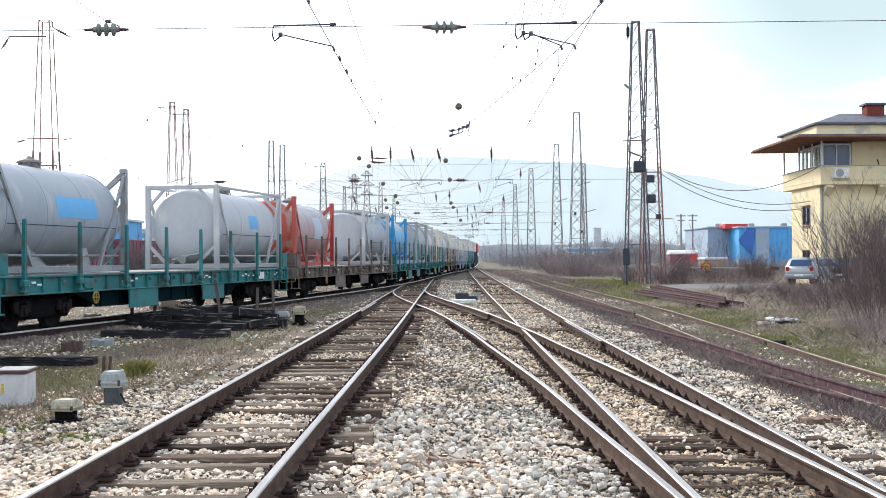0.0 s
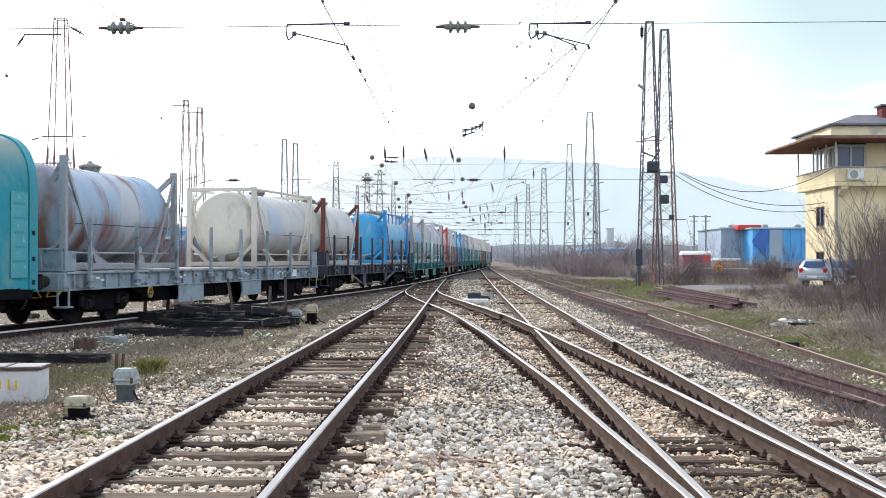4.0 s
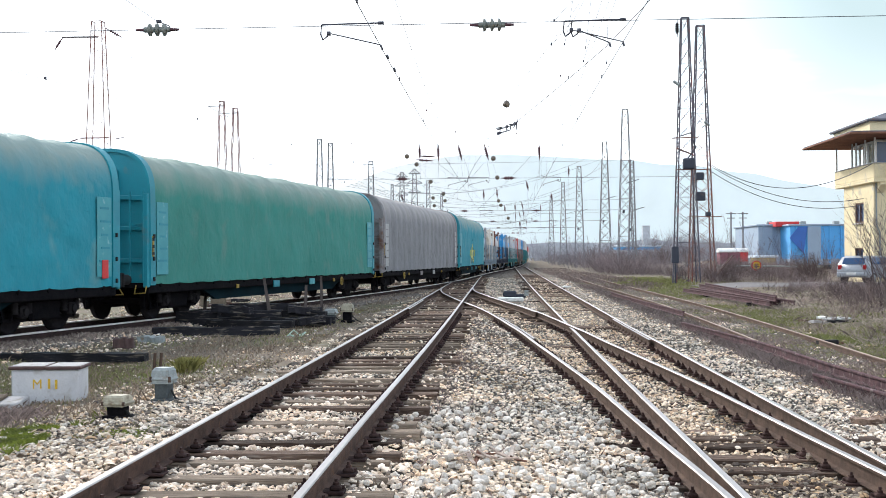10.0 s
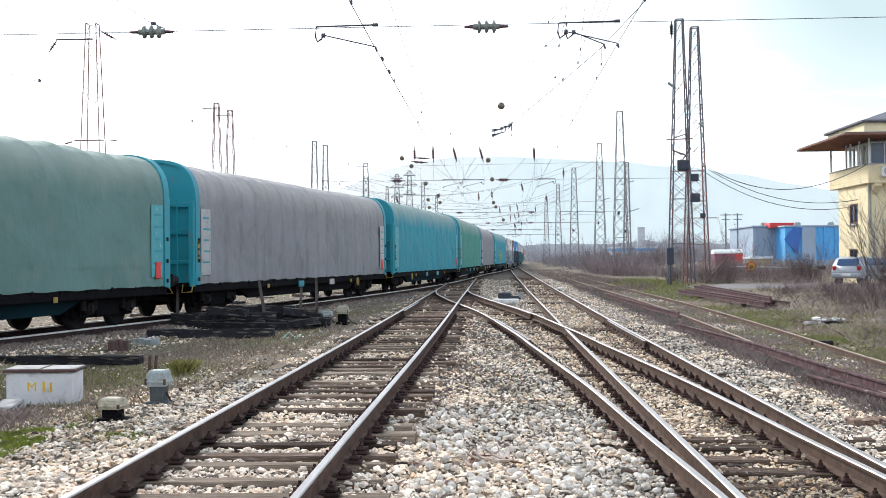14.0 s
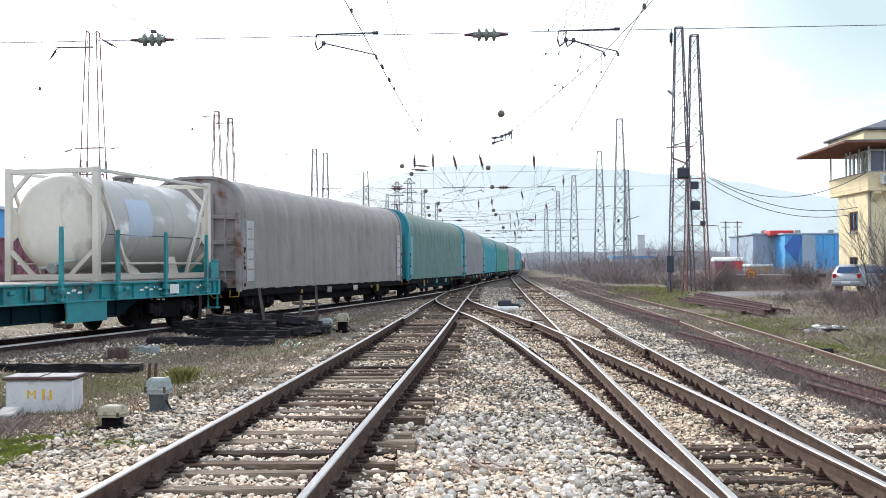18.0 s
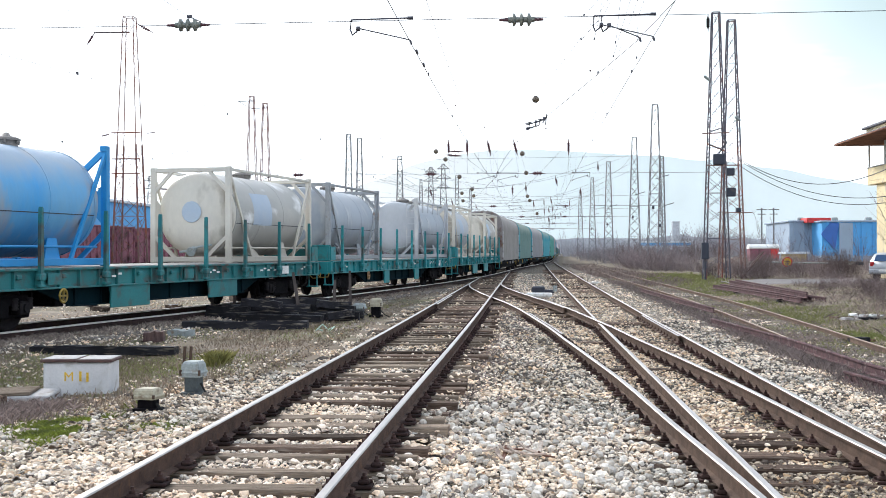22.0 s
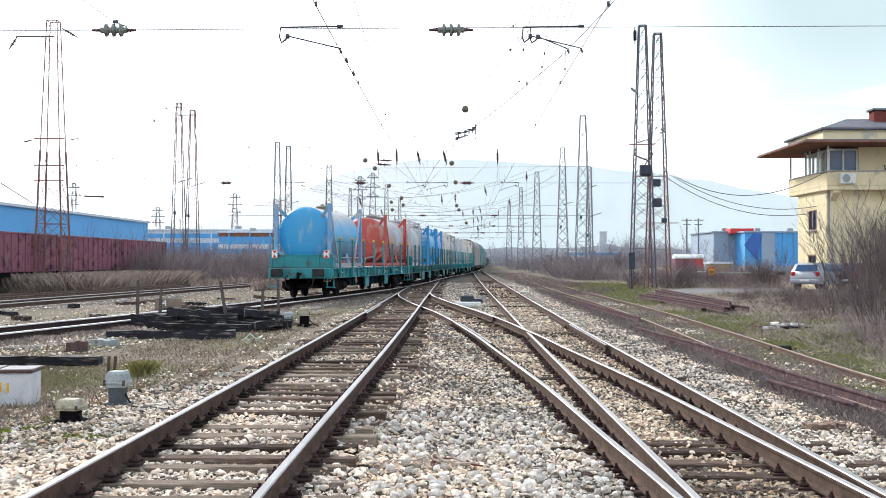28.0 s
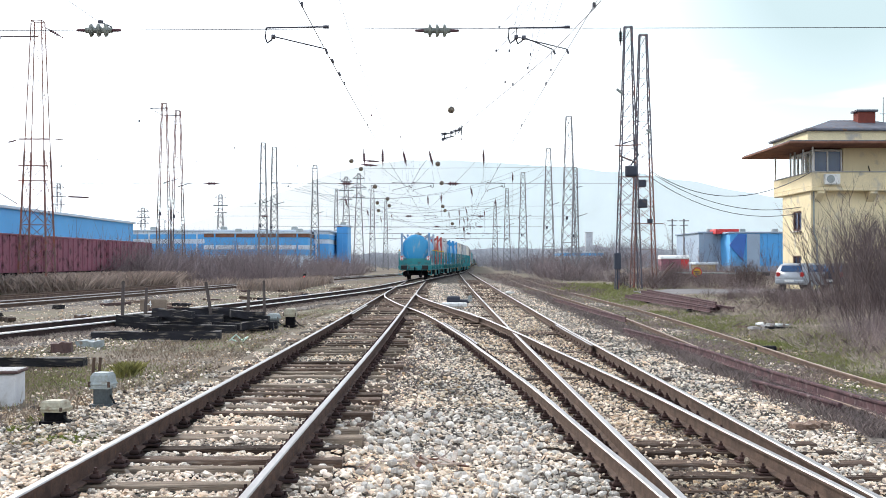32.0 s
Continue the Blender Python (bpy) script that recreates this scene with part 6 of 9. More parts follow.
# ---- overhead line: lattice masts, cross spans, wires ----
def lattice_mast(x, y, height, base, top, label, material=None, z0=None, panels=None, turn=0.0, near=False, lower=None, slim=1.0):
    material = material or M_galv
    z0 = float(ground_z(x, y)) if z0 is None else z0
    m = thing("lattice_mast", label, "mast", pose(x, y, z0, 0, 0, turn), group="overhead line masts")
    n = panels or int(height / ((base + top) / 2 * 1.15))
    hs = [height * i / n for i in range(n + 1)]

    def half(h):
        return (base + (top - base) * h / height) / 2
    leg = ((0.06 if near else 0.042) + 0.00018 * y) * slim
    stout = leg / slim if slim < 0.8 else leg
    for sx, sy in ((-1, -1), (1, -1), (1, 1), (-1, 1)):
        hm = height * 0.52
        part("leg", Shape().bar((sx * half(0), sy * half(0), 0), (sx * half(hm), sy * half(hm), hm), stout * 1.25), lower or material, m)
        part("leg", Shape().bar((sx * half(hm), sy * half(hm), hm), (sx * half(height), sy * half(height), height), leg * 1.25), material, m)
    for face in range(4):
        s, s_low = Shape(), Shape()
        c, si = (1, 0, -1, 0)[face], (0, 1, 0, -1)[face]
        for i in range(n):
            a, b = half(hs[i]), half(hs[i + 1])

            def at(u, h, k):
                return (c * u * k - si * k, si * u * k + c * k, h)
            ends = [(at(-1, hs[i], a), at(1, hs[i + 1], b)), (at(1, hs[i], a), at(-1, hs[i + 1], b))]
            if i % 3 == 0:
                ends.append((at(-1, hs[i], a), at(1, hs[i], a)))
            for p, q in ends:
                if near:
                    part("brace", Shape().bar(p, q, (stout if hs[i] < height * 0.5 else leg) * 0.4), (lower or material) if hs[i] < height * 0.5 else material, m)
                else:
                    (s_low if lower and hs[i] < height * 0.5 else s).bar(p, q, leg * 0.55)
        s.bar(at(-1, height, half(height)), at(1, height, half(height)), leg)
        tagged(part("bracing", s, material, m), kind="stuff")
        if s_low.v:
            tagged(part("bracing", s_low, lower, m), kind="stuff")
    part("footing", Shape().box(0, 0, -0.05, base * 1.25, base * 1.25, 0.3, 0.05), M_dirtb, m)
    return m


def insulator(parent, p, q, r=0.12, n=3, mt=None, name="insulator"):
    """A string of porcelain discs from p to q."""
    p, q = Vector(p), Vector(q)
    L = (q - p).length
    d = (q - p).normalized()
    s = Shape().cyl(p + d * L * 0.2, p + d * L * 0.8, r * 0.45, 10)
    for i in range(n):
        h = L * (0.5 + (i - (n - 1) / 2) * 0.5 / max(n, 1))
        s.lathe(p + d * h, d, [(-0.035, r * 0.3), (-0.02, r), (0.015, r * 0.96), (0.05, r * 0.4)], 14)
    ins = part(name, s, mt or M_porc, parent, "ribbed porcelain insulator")
    part("clamp", Shape().cyl(p, p + d * L * 0.22, 0.022, 6, 0.035), M_maroon, ins)
    part("clamp", Shape().cyl(q, q - d * L * 0.22, 0.022, 6, 0.035), M_maroon, ins)
    return ins


def wire(parent, pts, r=0.008, name="wire", mt=None):
    return part(name, Shape().tube(pts, r, 5), mt or M_wire, parent)


def sag(a, b, drop, n=10):
    a, b = Vector(a), Vector(b)
    return [a.lerp(b, i / n) - Vector((0, 0, 4 * drop * (i / n) * (1 - i / n))) for i in range(n + 1)]


def mast_lamp(m, z, y=-0.4, x=-0.6):
    part("floodlight", Shape().box(x, y, z, 0.42, 0.3, 0.14, 0.05, Matrix.Translation((x, y, z)) @ pose(0, 0, 0, 0, 38, 0) @ Matrix.Translation((-x, -y, -z))).bar((x * 0.9, y, z - 0.05), (x * 0.3, 0, z - 0.2), 0.05), M_boxgrey, m)


M_mastrust = mat("rust_streaked_grey_steel", (0.24, 0.135, 0.12), (0.15, 0.1, 0.095), 1.0, 0.75, 0.1, 0.2, 30, stain=((0.26, 0.09, 0.06), 0.5))
M_mastgrey = mat("dull_brown_grey_steel", (0.15, 0.125, 0.125), (0.1, 0.085, 0.085), 1.0, 0.75, 0.1, 0.2, 30, stain=((0.2, 0.07, 0.05), 0.3))
M_mastblue = mat("dark_blue_grey_steel", (0.125, 0.125, 0.155), (0.085, 0.08, 0.1), 1.0, 0.7, 0.2, 0.2, 30, stain=((0.2, 0.08, 0.07), 0.3))
mast_a = lattice_mast(11.5, 70, 16.15, 1.42, 0.42, "tall dark blue-grey lattice mast with boxes and rust streaks", M_mastblue, panels=18, near=True, z0=-0.22, slim=0.82)
mast_b = lattice_mast(12.62, 71.2, 15.9, 1.42, 0.44, "tall dark lattice mast with a rusty foot beside its twin", M_mastblue, panels=18, near=True, lower=M_mastrust, z0=-0.22, slim=0.82)
for z, x, w in ((7.35, 0.05, 0.66), (6.6, 0.7, 0.46), (5.4, 0.73, 0.54), (4.35, 1.17, 0.28)):
    part("equipment_box", Shape().box(x, -0.75, z, w, 0.4, w * 0.95, 0.04).box(x, -0.96, z, w * 0.8, 0.02, w * 0.7, 0.01), M_slate, mast_a, "dark metal equipment box")
part("floor_box", Shape().box(-0.78, -0.75, 1.95, 0.4, 0.35, 0.98, 0.03).bar((-0.78, -0.75, 1.5), (-0.78, -0.75, 0), 0.08), M_slate, mast_a, "upright steel cabinet on the mast's foot")
part("cable_run", Shape().tube([(0.05, -0.62, 7.7), (0.5, -0.66, 8.3), (0.2, -0.6, 9.2), (-0.4, -0.6, 9.0)], 0.05, 6), M_slate, mast_a, "dark cables between the equipment boxes")
part("crossbar", Shape().bar((-0.9, -0.45, 8.9), (0.7, -0.45, 8.95), 0.07).bar((-0.6, -0.4, 8.3), (0.4, -0.4, 7.9), 0.09), M_mastrust, mast_a)
part("crossbar", Shape().bar((-0.7, -0.65, 7.0), (1.3, -0.65, 7.0), 0.06), M_mastrust, mast_a)
part("crossbar", Shape().bar((0.0, -0.65, 4.2), (2.0, -0.65, 4.2), 0.05), M_mastrust, mast_a)
part("stair", Shape().bar((0.9, -0.9, -0.2), (2.6, -0.9, 1.9), 0.14, 0.05).bar((0.9, -0.5, -0.2), (2.6, -0.5, 1.9), 0.14, 0.05), M_lid, mast_a)
mast_lamp(mast_a, 12.2)
mast_lamp(mast_b, 9.9, -0.4, 0.3)
insulator(mast_a, (-0.45, 0, 15.0), (-0.45, 0, 16.1), 0.14, 5, M_black)
mast_l = lattice_mast(-24.2, 70, 16.4, 1.75, 0.62, "tall lattice mast, red-brown above and grey below", M_rustmast, panels=12, near=True, lower=M_mastrust, slim=0.5)
for z in (9.2, 7.6, 6.7):
    part("crossbar", Shape().bar((-0.9, -0.7, z), (0.9, -0.7, z), 0.07), M_rustmast, mast_l)
part("arm", Shape().bar((-2.15, -0.3, 15.42), (0.1, -0.3, 15.42), 0.08), M_mastgrey, mast_l)
insulator(mast_l, (-2.1, -0.3, 15.4), (-2.6, -0.3, 14.65), 0.09, 4, M_maroon)
insulator(mast_l, (0.55, -0.3, 15.95), (1.6, -0.3, 15.35), 0.09, 4, M_maroon)
part("bracket", Shape().bar((-1.5, -0.7, 9.0), (-1.05, -0.7, 9.12), 0.07), M_maroon, mast_l)
part("stay", Shape().bar((-3.6, -0.9, 7.0), (-0.9, -0.8, 5.3), 0.05), M_maroon, mast_l)
part("bracket", Shape().bar((1.3, -0.7, 9.15), (1.8, -0.7, 9.2), 0.05), M_maroon, mast_l)
part("bracket", Shape().bar((2.1, -0.7, 5.75), (3.3, -0.7, 5.7), 0.09), M_maroon, mast_l)

for x, y, h, b, t, mt, lb in (
        (-25.55, 108, 16.6, 1.35, 0.42, M_rustmast, "slender lattice mast with a rusty head"), (-24.4, 108.6, 16.0, 1.3, 0.42, M_rustmast, "slender lattice mast with a rusty head"),
        (-21.3, 141, 16.3, 1.15, 0.5, M_galv, "grey lattice mast of the overhead line"), (-20.1, 142, 15.9, 1.05, 0.5, M_galv, "grey lattice mast of the overhead line"),
        (-18.4, 173, 16.2, 1.4, 0.6, M_galv, "grey lattice mast with cross arm"), (-19.8, 225, 16.0, 1.2, 0.4, M_galv, "grey lattice mast in the distance"),
        (-12.2, 215, 16.0, 1.2, 0.5, M_galv, "grey lattice mast in the distance"), (-11.4, 252, 15.5, 1.2, 0.4, M_galv, "grey lattice mast in the distance"),
        (13.1, 116, 16.4, 1.6, 0.55, M_galv, "grey tapering lattice mast beside the tracks"), (14.2, 149, 16.4, 1.6, 0.55, M_galv, "grey tapering lattice mast beside the tracks"),
        (13.7, 187, 16.2, 1.6, 0.6, M_galv, "grey tapering lattice mast beside the tracks"), (13.5, 227, 16.2, 1.5, 0.5, M_galv, "grey lattice mast in the distance"),
        (13.2, 268, 15.6, 1.5, 0.5, M_galv, "grey lattice mast in the distance"), (15.4, 130, 12.4, 0.9, 0.4, M_galv, "slim grey lattice mast beside the tracks")):
    lm = lattice_mast(x, y, h, b, t, lb, mt, lower=M_mastgrey if mt is M_rustmast else None, slim=0.75 if mt is M_rustmast else 0.9)
    # short arms, an insulator and a lamp bracket as on the line's older masts
    if y < 110 or 170 < y < 180:
        part("head_arm", Shape().bar((-1.3, -0.2, h - 0.5), (0.4, -0.2, h - 0.45), 0.07).bar((-1.2, -0.2, h - 0.5), (-0.2, -0.2, h - 1.1), 0.05), M_galv, lm)
    part("bracket", Shape().bar((0, -0.4, h * 0.55), (1.3, -0.4, h * 0.55 + 0.4), 0.07), M_slate, lm)
    part("equipment_box", Shape().box(-0.25, -0.5, h * 0.38, 0.22, 0.2, 0.35, 0.04), M_slate, lm)

# far lattice pylons behind the yard
for x, y, h, b in ((-26.2, 330, 26, 3.0), (-21.8, 318, 26, 3.0), (-62, 330, 21, 2.6), (-108, 330, 24, 2.6), (-84, 330, 17, 2.2)):
    p = lattice_mast(x, y, h, b, 0.8, "power line pylon far behind the yard", M_galv, panels=12)
    for z, w in ((h * 0.95, 3.2), (h * 0.85, 4.2), (h * 0.75, 3.4)):
        part("cross_arm", Shape().bar((-w / 2, 0, z), (w / 2, 0, z), 0.25).bar((-w / 2, 0, z), (0, 0, z + 1.2), 0.15).bar((w / 2, 0, z), (0, 0, z + 1.2), 0.15), M_galv, p)
lattice_mast(-100, 420, 17, 2.4, 2.2, "striped chimney-like tower in the distance", M_galv, panels=7)

span = thing("cross_span", "overhead cross-span wire with porcelain insulators", "overhead wires")
SPY, SPZ = 22.0, 6.12
wire(span, [(-24, SPY, SPZ + 0.02), (-9, SPY, SPZ - 0.03), (0, SPY, SPZ + 0.02), (9, SPY, SPZ + 0.05), (24, SPY, SPZ + 0.0)], 0.007, "span_wire")
for x in (-6.45, -0.02):
    insulator(span, (x - 0.42, SPY, SPZ - 0.02), (x + 0.42, SPY, SPZ - 0.02), 0.125, 3)


def registration(x, end, y=SPY, z=SPZ, name="registration_arm", tube=True):
    """Top tube, hinge and sloping steady arm that holds a contact wire."""
    a = thing(name, "dark steel registration arm holding the contact wire", "overhead fitting", group="registration arms")
    d = 1 if end > x else -1
    if tube:
        part("top_tube", Shape().cyl((x, y, z + 0.03), (end + d * 0.02, y, z + 0.05), 0.016, 8).cyl((end - d * 0.05, y, z + 0.05), (end + d * 0.06, y, z + 0.05), 0.032, 8), M_wire, a)
    part("hinge", Shape().tube([(x, y, z + 0.03), (x - d * 0.02, y, z - 0.15), (x + d * 0.02, y, z - 0.26), (x + d * 0.1, y, z - 0.2), (x + d * 0.14, y, z - 0.1)], 0.018, 6).cyl((x + d * 0.1, y, z - 0.14), (x + d * 0.17, y, z - 0.14), 0.045, 8), M_wire, a)
    part("steady_arm", Shape().cyl((x + d * 0.12, y, z - 0.13), (end, y, z - 0.37), 0.012, 8).cyl((end, y, z - 0.37), (end + d * 0.03, y, z - 0.46), 0.022, 6), M_wire, a)
    return a


wire(span, [(-6.42, SPY, SPZ + 0.12), (-7.2, SPY, SPZ + 0.66), (-8.6, SPY, SPZ + 1.5)], 0.005)
part("clamp", Shape().box(-6.42, SPY, SPZ + 0.14, 0.1, 0.06, 0.06, 0.01).bar((-6.42, SPY, SPZ + 0.14), (-6.2, SPY, SPZ + 0.04), 0.02), M_wire, span)
registration(-3.27, -2.14)
registration(1.35, 2.45)
registration(1.5, 2.2, SPY + 0.06, SPZ, tube=False)


def contact_line(path, y0, y1, label, z=5.68, mz=7.3, thick=0.0075):
    c = thing("contact_line", label, "overhead wires", group="contact lines")
    ys = np.arange(y0, y1, 4.0)
    wire(c, [(float(path(y)), y, z) for y in ys], thick, "contact_wire")
    me = []
    for y in ys:
        u = ((y - 22) % 45) / 45
        me.append((float(path(y)) + 0.05, y, mz - 4 * 0.75 * u * (1 - u)))
    wire(c, me, thick * 0.7, "messenger_wire")
    s = Shape()
    for i in range(1, len(ys) - 1, 2):
        s.bar((float(path(ys[i])), ys[i], z), me[i], 0.004)
    tagged(part("dropper", s, M_wire, c), kind="stuff")
    s = Shape()
    for i in range(1, len(ys) - 1, 2):
        s.box(float(path(ys[i])), ys[i], z + 0.03, 0.03, 0.08, 0.06)
    tagged(part("wire_clip", s, M_wire, c), kind="stuff")
    return c


contact_line(curve([(-10, -2.0), (22, -2.12), (67, -1.7), (112, -1.0), (160, 1.9), (260, 6.0)]), -2, 250, "contact wire and messenger over the straight track")
contact_line(curve([(-10, 2.6), (18, 2.42), (22, 2.42), (67, 2.7), (112, 3.2), (160, 3.7), (260, 6.1)]), -2, 250, "contact wire and messenger over the straight track", thick=0.0075)
contact_line(curve([(-10, 2.7), (18, 2.44), (22, 2.14), (27, 1.56), (40, 0.0), (67, -1.8)]), -2, 66, "contact wire over the crossover track", 5.66, thick=0.0075)
contact_line(curve([(-10, -17.5), (25, -10.4), (67, -3.8), (112, -1.2)]), -2, 110, "contact wire and messenger over the train's track", 5.8, 7.4, 0.004)
contact_line(curve([(-10, -22.5), (40, -17.3), (112, -9.5), (150, -4.5)]), -2, 148, "contact wire over a side track", 5.8, 7.3, 0.004)

# farther cross spans with hanging insulators
M_farwire = mat("grey_far_wire", (0.16, 0.17, 0.19), (0.12, 0.13, 0.15), 2, 0.7, 0.2, 0)
FAR_SPANS = []
for y, x0, x1, zs in ((67.5, -24.0, 11.5, 6.25), (112, -24.8, 13.1, 6.1), (146, -20.5, 14.2, 6.1), (180, -18.4, 13.7, 6.1), (221, -12.2, 13.5, 6.1)):
    sp = thing("cross_span", "overhead cross span between lattice masts", "overhead wires")
    FAR_SPANS.append(sp)
    thick = 0.003 + y * 0.0001
    wire(sp, [(x0, y, zs), ((x0 + x1) / 2, y, zs), (x1, y, zs)], thick, "span_wire")
    mid, hw = (x0 + x1) / 2, (x1 - x0) / 2
    first = y < 100
    top, drop = (12.6, 4.4) if first else (13.2, 5.4)

    def head(x):
        return top - drop * (1 - ((x - mid) / hw) ** 2)
    wire(sp, sag((x0, y, top), (x1, y, top), drop, 20), thick * 0.8, "head_wire", M_farwire)
    wire(sp, sag((x0, y + 0.4, top - 1.2), (x1, y + 0.4, top - 1.0), drop - 1.1, 20), thick * 0.7, "head_wire", M_farwire)
    wire(sp, [(x0, y, zs + 1.0), (mid, y, zs + 0.85), (x1, y, zs + 1.0)], thick * 0.7, "span_wire", M_farwire)
    hung = (-4.34, -3.25, -2.07, -0.55, 2.64) if first else (float(T_PATH(y)), float(T_PATH(y)) + 1.3, float(R_PATH(y)), -9.0, 7.2)
    for i, xt in enumerate(hung):
        zt = 8.3 if first else head(xt)
        tilt = (0.05, 0.03, 0.22, 0.25, 0.02)[i]
        wire(sp, [(xt, y, zt), (xt + tilt * 1.3, y, zs)], thick * 0.5, "hanger", M_farwire)
        insulator(sp, (xt, y, zt - 0.05), (xt + tilt, y, zt - 1.0), 0.11, 4, M_maroon)
    for xt in ((-5.35, 0.86, -13.2) if first else (x0 + 8, x1 - 9, mid + 3)):
        insulator(sp, (xt - 0.45, y, zs), (xt + 0.45, y, zs), 0.13, 3, M_maroon)
    if first:
        for xa, xb in ((-4.3, -3.4), (-4.2, -3.3)):
            insulator(sp, (xa, y - (0.4 if xa < -4.25 else 5), 7.55 if xa < -4.25 else 6.95), (xb, y - (0.4 if xa < -4.25 else 5), 7.5 if xa < -4.25 else 6.88), 0.1, 2, M_maroon)
    else:
        for hx, ex in ((hung[0] + 0.9, hung[0] - 0.3), (hung[2] + 1.1, hung[2] + 0.1), (-8.0, -9.1), (7.9, 6.9)):
            registration(hx, ex, y, zs)
for hx, ex in ((-1.54, -2.62), (-0.29, -1.44), (3.86, 2.9), (-8.6, -9.7)):
    registration(hx, ex, 67.5, 6.25)
M_ballporc = mat("brown_porcelain", (0.16, 0.12, 0.08), (0.1, 0.085, 0.07), 5, 0.25, 0, 0)
for x, y, z in ((0.45, 40, 6.95), (-4.35, 58, 6.74), (-4.27, 64, 6.82), (-0.02, 58, 6.6), (0.2, 66, 6.18), (-3.6, 66, 5.98), (-3.15, 72, 5.6), (-4.2, 80, 5.76), (-3.38, 80, 5.56), (-4.33, 84, 5.4), (0.32, 80, 5.52), (0.5, 84, 5.4), (1.1, 90, 4.65)):
    s = Shape().lathe((x, y - 0.09, z), (0, 1, 0), [(0, 0.03), (0.02, 0.1), (0.08, 0.125), (0.14, 0.1), (0.18, 0.03)], 16)
    part("insulator", s, M_ballporc, FAR_SPANS[0])
    for ya, yb, za in ((y - 7, y, 0.45), (y, y + 9, 0.5)):
        wire(FAR_SPANS[0], [(x + (0.25 if ya == y else -0.3), ya if ya != y else yb, z + za), (x, y, z)], 0.0035)
# pull-off and feeder wires running slantwise between the spans
web = thing("feeder_wires", "thin slanting feeder and pull-off wires over the yard", "overhead wires")
for p, q, d in (((11.35, 69.8, 14.9), (4.4, 45, 9.0), 0.0), ((-25.5, 108, 13.0), (-2.0, 112, 8.0), 0.7), ((-20.1, 142, 13.0), (0.0, 146, 8.2), 0.6),
                ((-3.3, 67.5, 7.2), (-1.2, 112, 8.0), 0.2), ((2.6, 67.5, 8.0), (-1.5, 100, 5.7), 0.15),
                ((-0.6, 67.5, 7.1), (-5.0, 100, 5.8), 0.2), ((12.5, 71, 11.0), (13.0, 116, 11.5), 0.8), ((13.1, 116, 14.5), (14.2, 149, 14.5), 0.8), ((14.2, 149, 14.5), (13.7, 187, 14.2), 0.8),
                ((-18.4, 173, 13.0), (-20.1, 142, 12.6), 0.6), ((-25.9, 108, 12.0), (-21.3, 141, 12.6), 0.6), ((-8.6, 67.5, 6.25), (-6.0, 100, 6.0), 0.1), ((-12.2, 215, 12), (13.7, 187, 11), 1.0)):
    far_y = (p[1] + q[1]) / 2
    wire(web, sag(p, q, d, 12), 0.002 + far_y * 0.00008, "wire", M_farwire)
for x, y, z in ((-2.6, 45, 7.4), (-1.7, 52, 7.3), (1.0, 50, 7.0), (2.2, 38, 7.6), (-7.4, 60, 7.6), (-13.5, 66, 8.7), (-14.0, 67, 7.5), (-20.3, 69, 7.8), (-21.2, 69, 7.7)):
    part("wire_clamp", Shape().box(x, y, z, 0.05, 0.08, 0.07, 0.015), M_maroon, web)
fan = thing("dropper_wires", "pale thin droppers and feeders above the contact wires", "overhead wires")
for run in (((2.35, 5.68), (2.38, 6.53), (2.72, 7.5), (2.9, 8.2)), ((1.87, 5.72), (2.07, 6.4), (2.45, 7.6), (2.6, 8.2)), ((1.21, 6.08), (1.69, 6.62), (2.1, 7.4), (2.45, 8.2)),
            ((1.48, 6.08), (1.6, 6.6), (1.66, 7.0)), ((1.27, 6.58), (1.69, 7.04), (2.3, 7.9)), ((1.92, 6.0), (2.04, 7.06), (2.1, 8.0))):
    wire(fan, [(x, 24.1, z) for x, z in run], 0.0055, "dropper", M_farwire)
    part("wire_clip", Shape().box(run[0][0], 24.1, run[0][1] + 0.02, 0.03, 0.06, 0.05, 0.008), M_wire, fan)
for y in (23.0, 24.6):
    part("splice_clamp", Shape().box(-2.1, y, 5.69, 0.045, 0.26, 0.07, 0.015), M_wire, fan)
sec = thing("section_switch", "small dark section insulator frame in the wires", "overhead fitting")
s = Shape()
for ax, az, bx, bz in ((-0.42, 0.0, 0.3, 0.2), (-0.3, -0.12, 0.1, -0.02), (-0.45, 0.06, -0.2, 0.1), (0.05, 0.2, 0.32, 0.22), (-0.3, -0.15, -0.28, 0.12), (-0.05, -0.05, -0.03, 0.2), (0.12, 0.0, 0.14, 0.24), (0.24, 0.08, 0.42, 0.36), (0.36, 0.0, 0.38, 0.3), (-0.4, -0.2, -0.22, -0.1)):
    s.bar((0.55 + ax, 46, 6.72 + az), (0.55 + bx, 46, 6.72 + bz), 0.045)
for ax, az in ((-0.36, -0.15), (-0.02, 0.12), (0.3, 0.26)):
    s.cyl((0.55 + ax, 45.95, 6.72 + az), (0.55 + ax, 46.05, 6.72 + az), 0.065, 10)
part("frame", s, M_wire, sec)


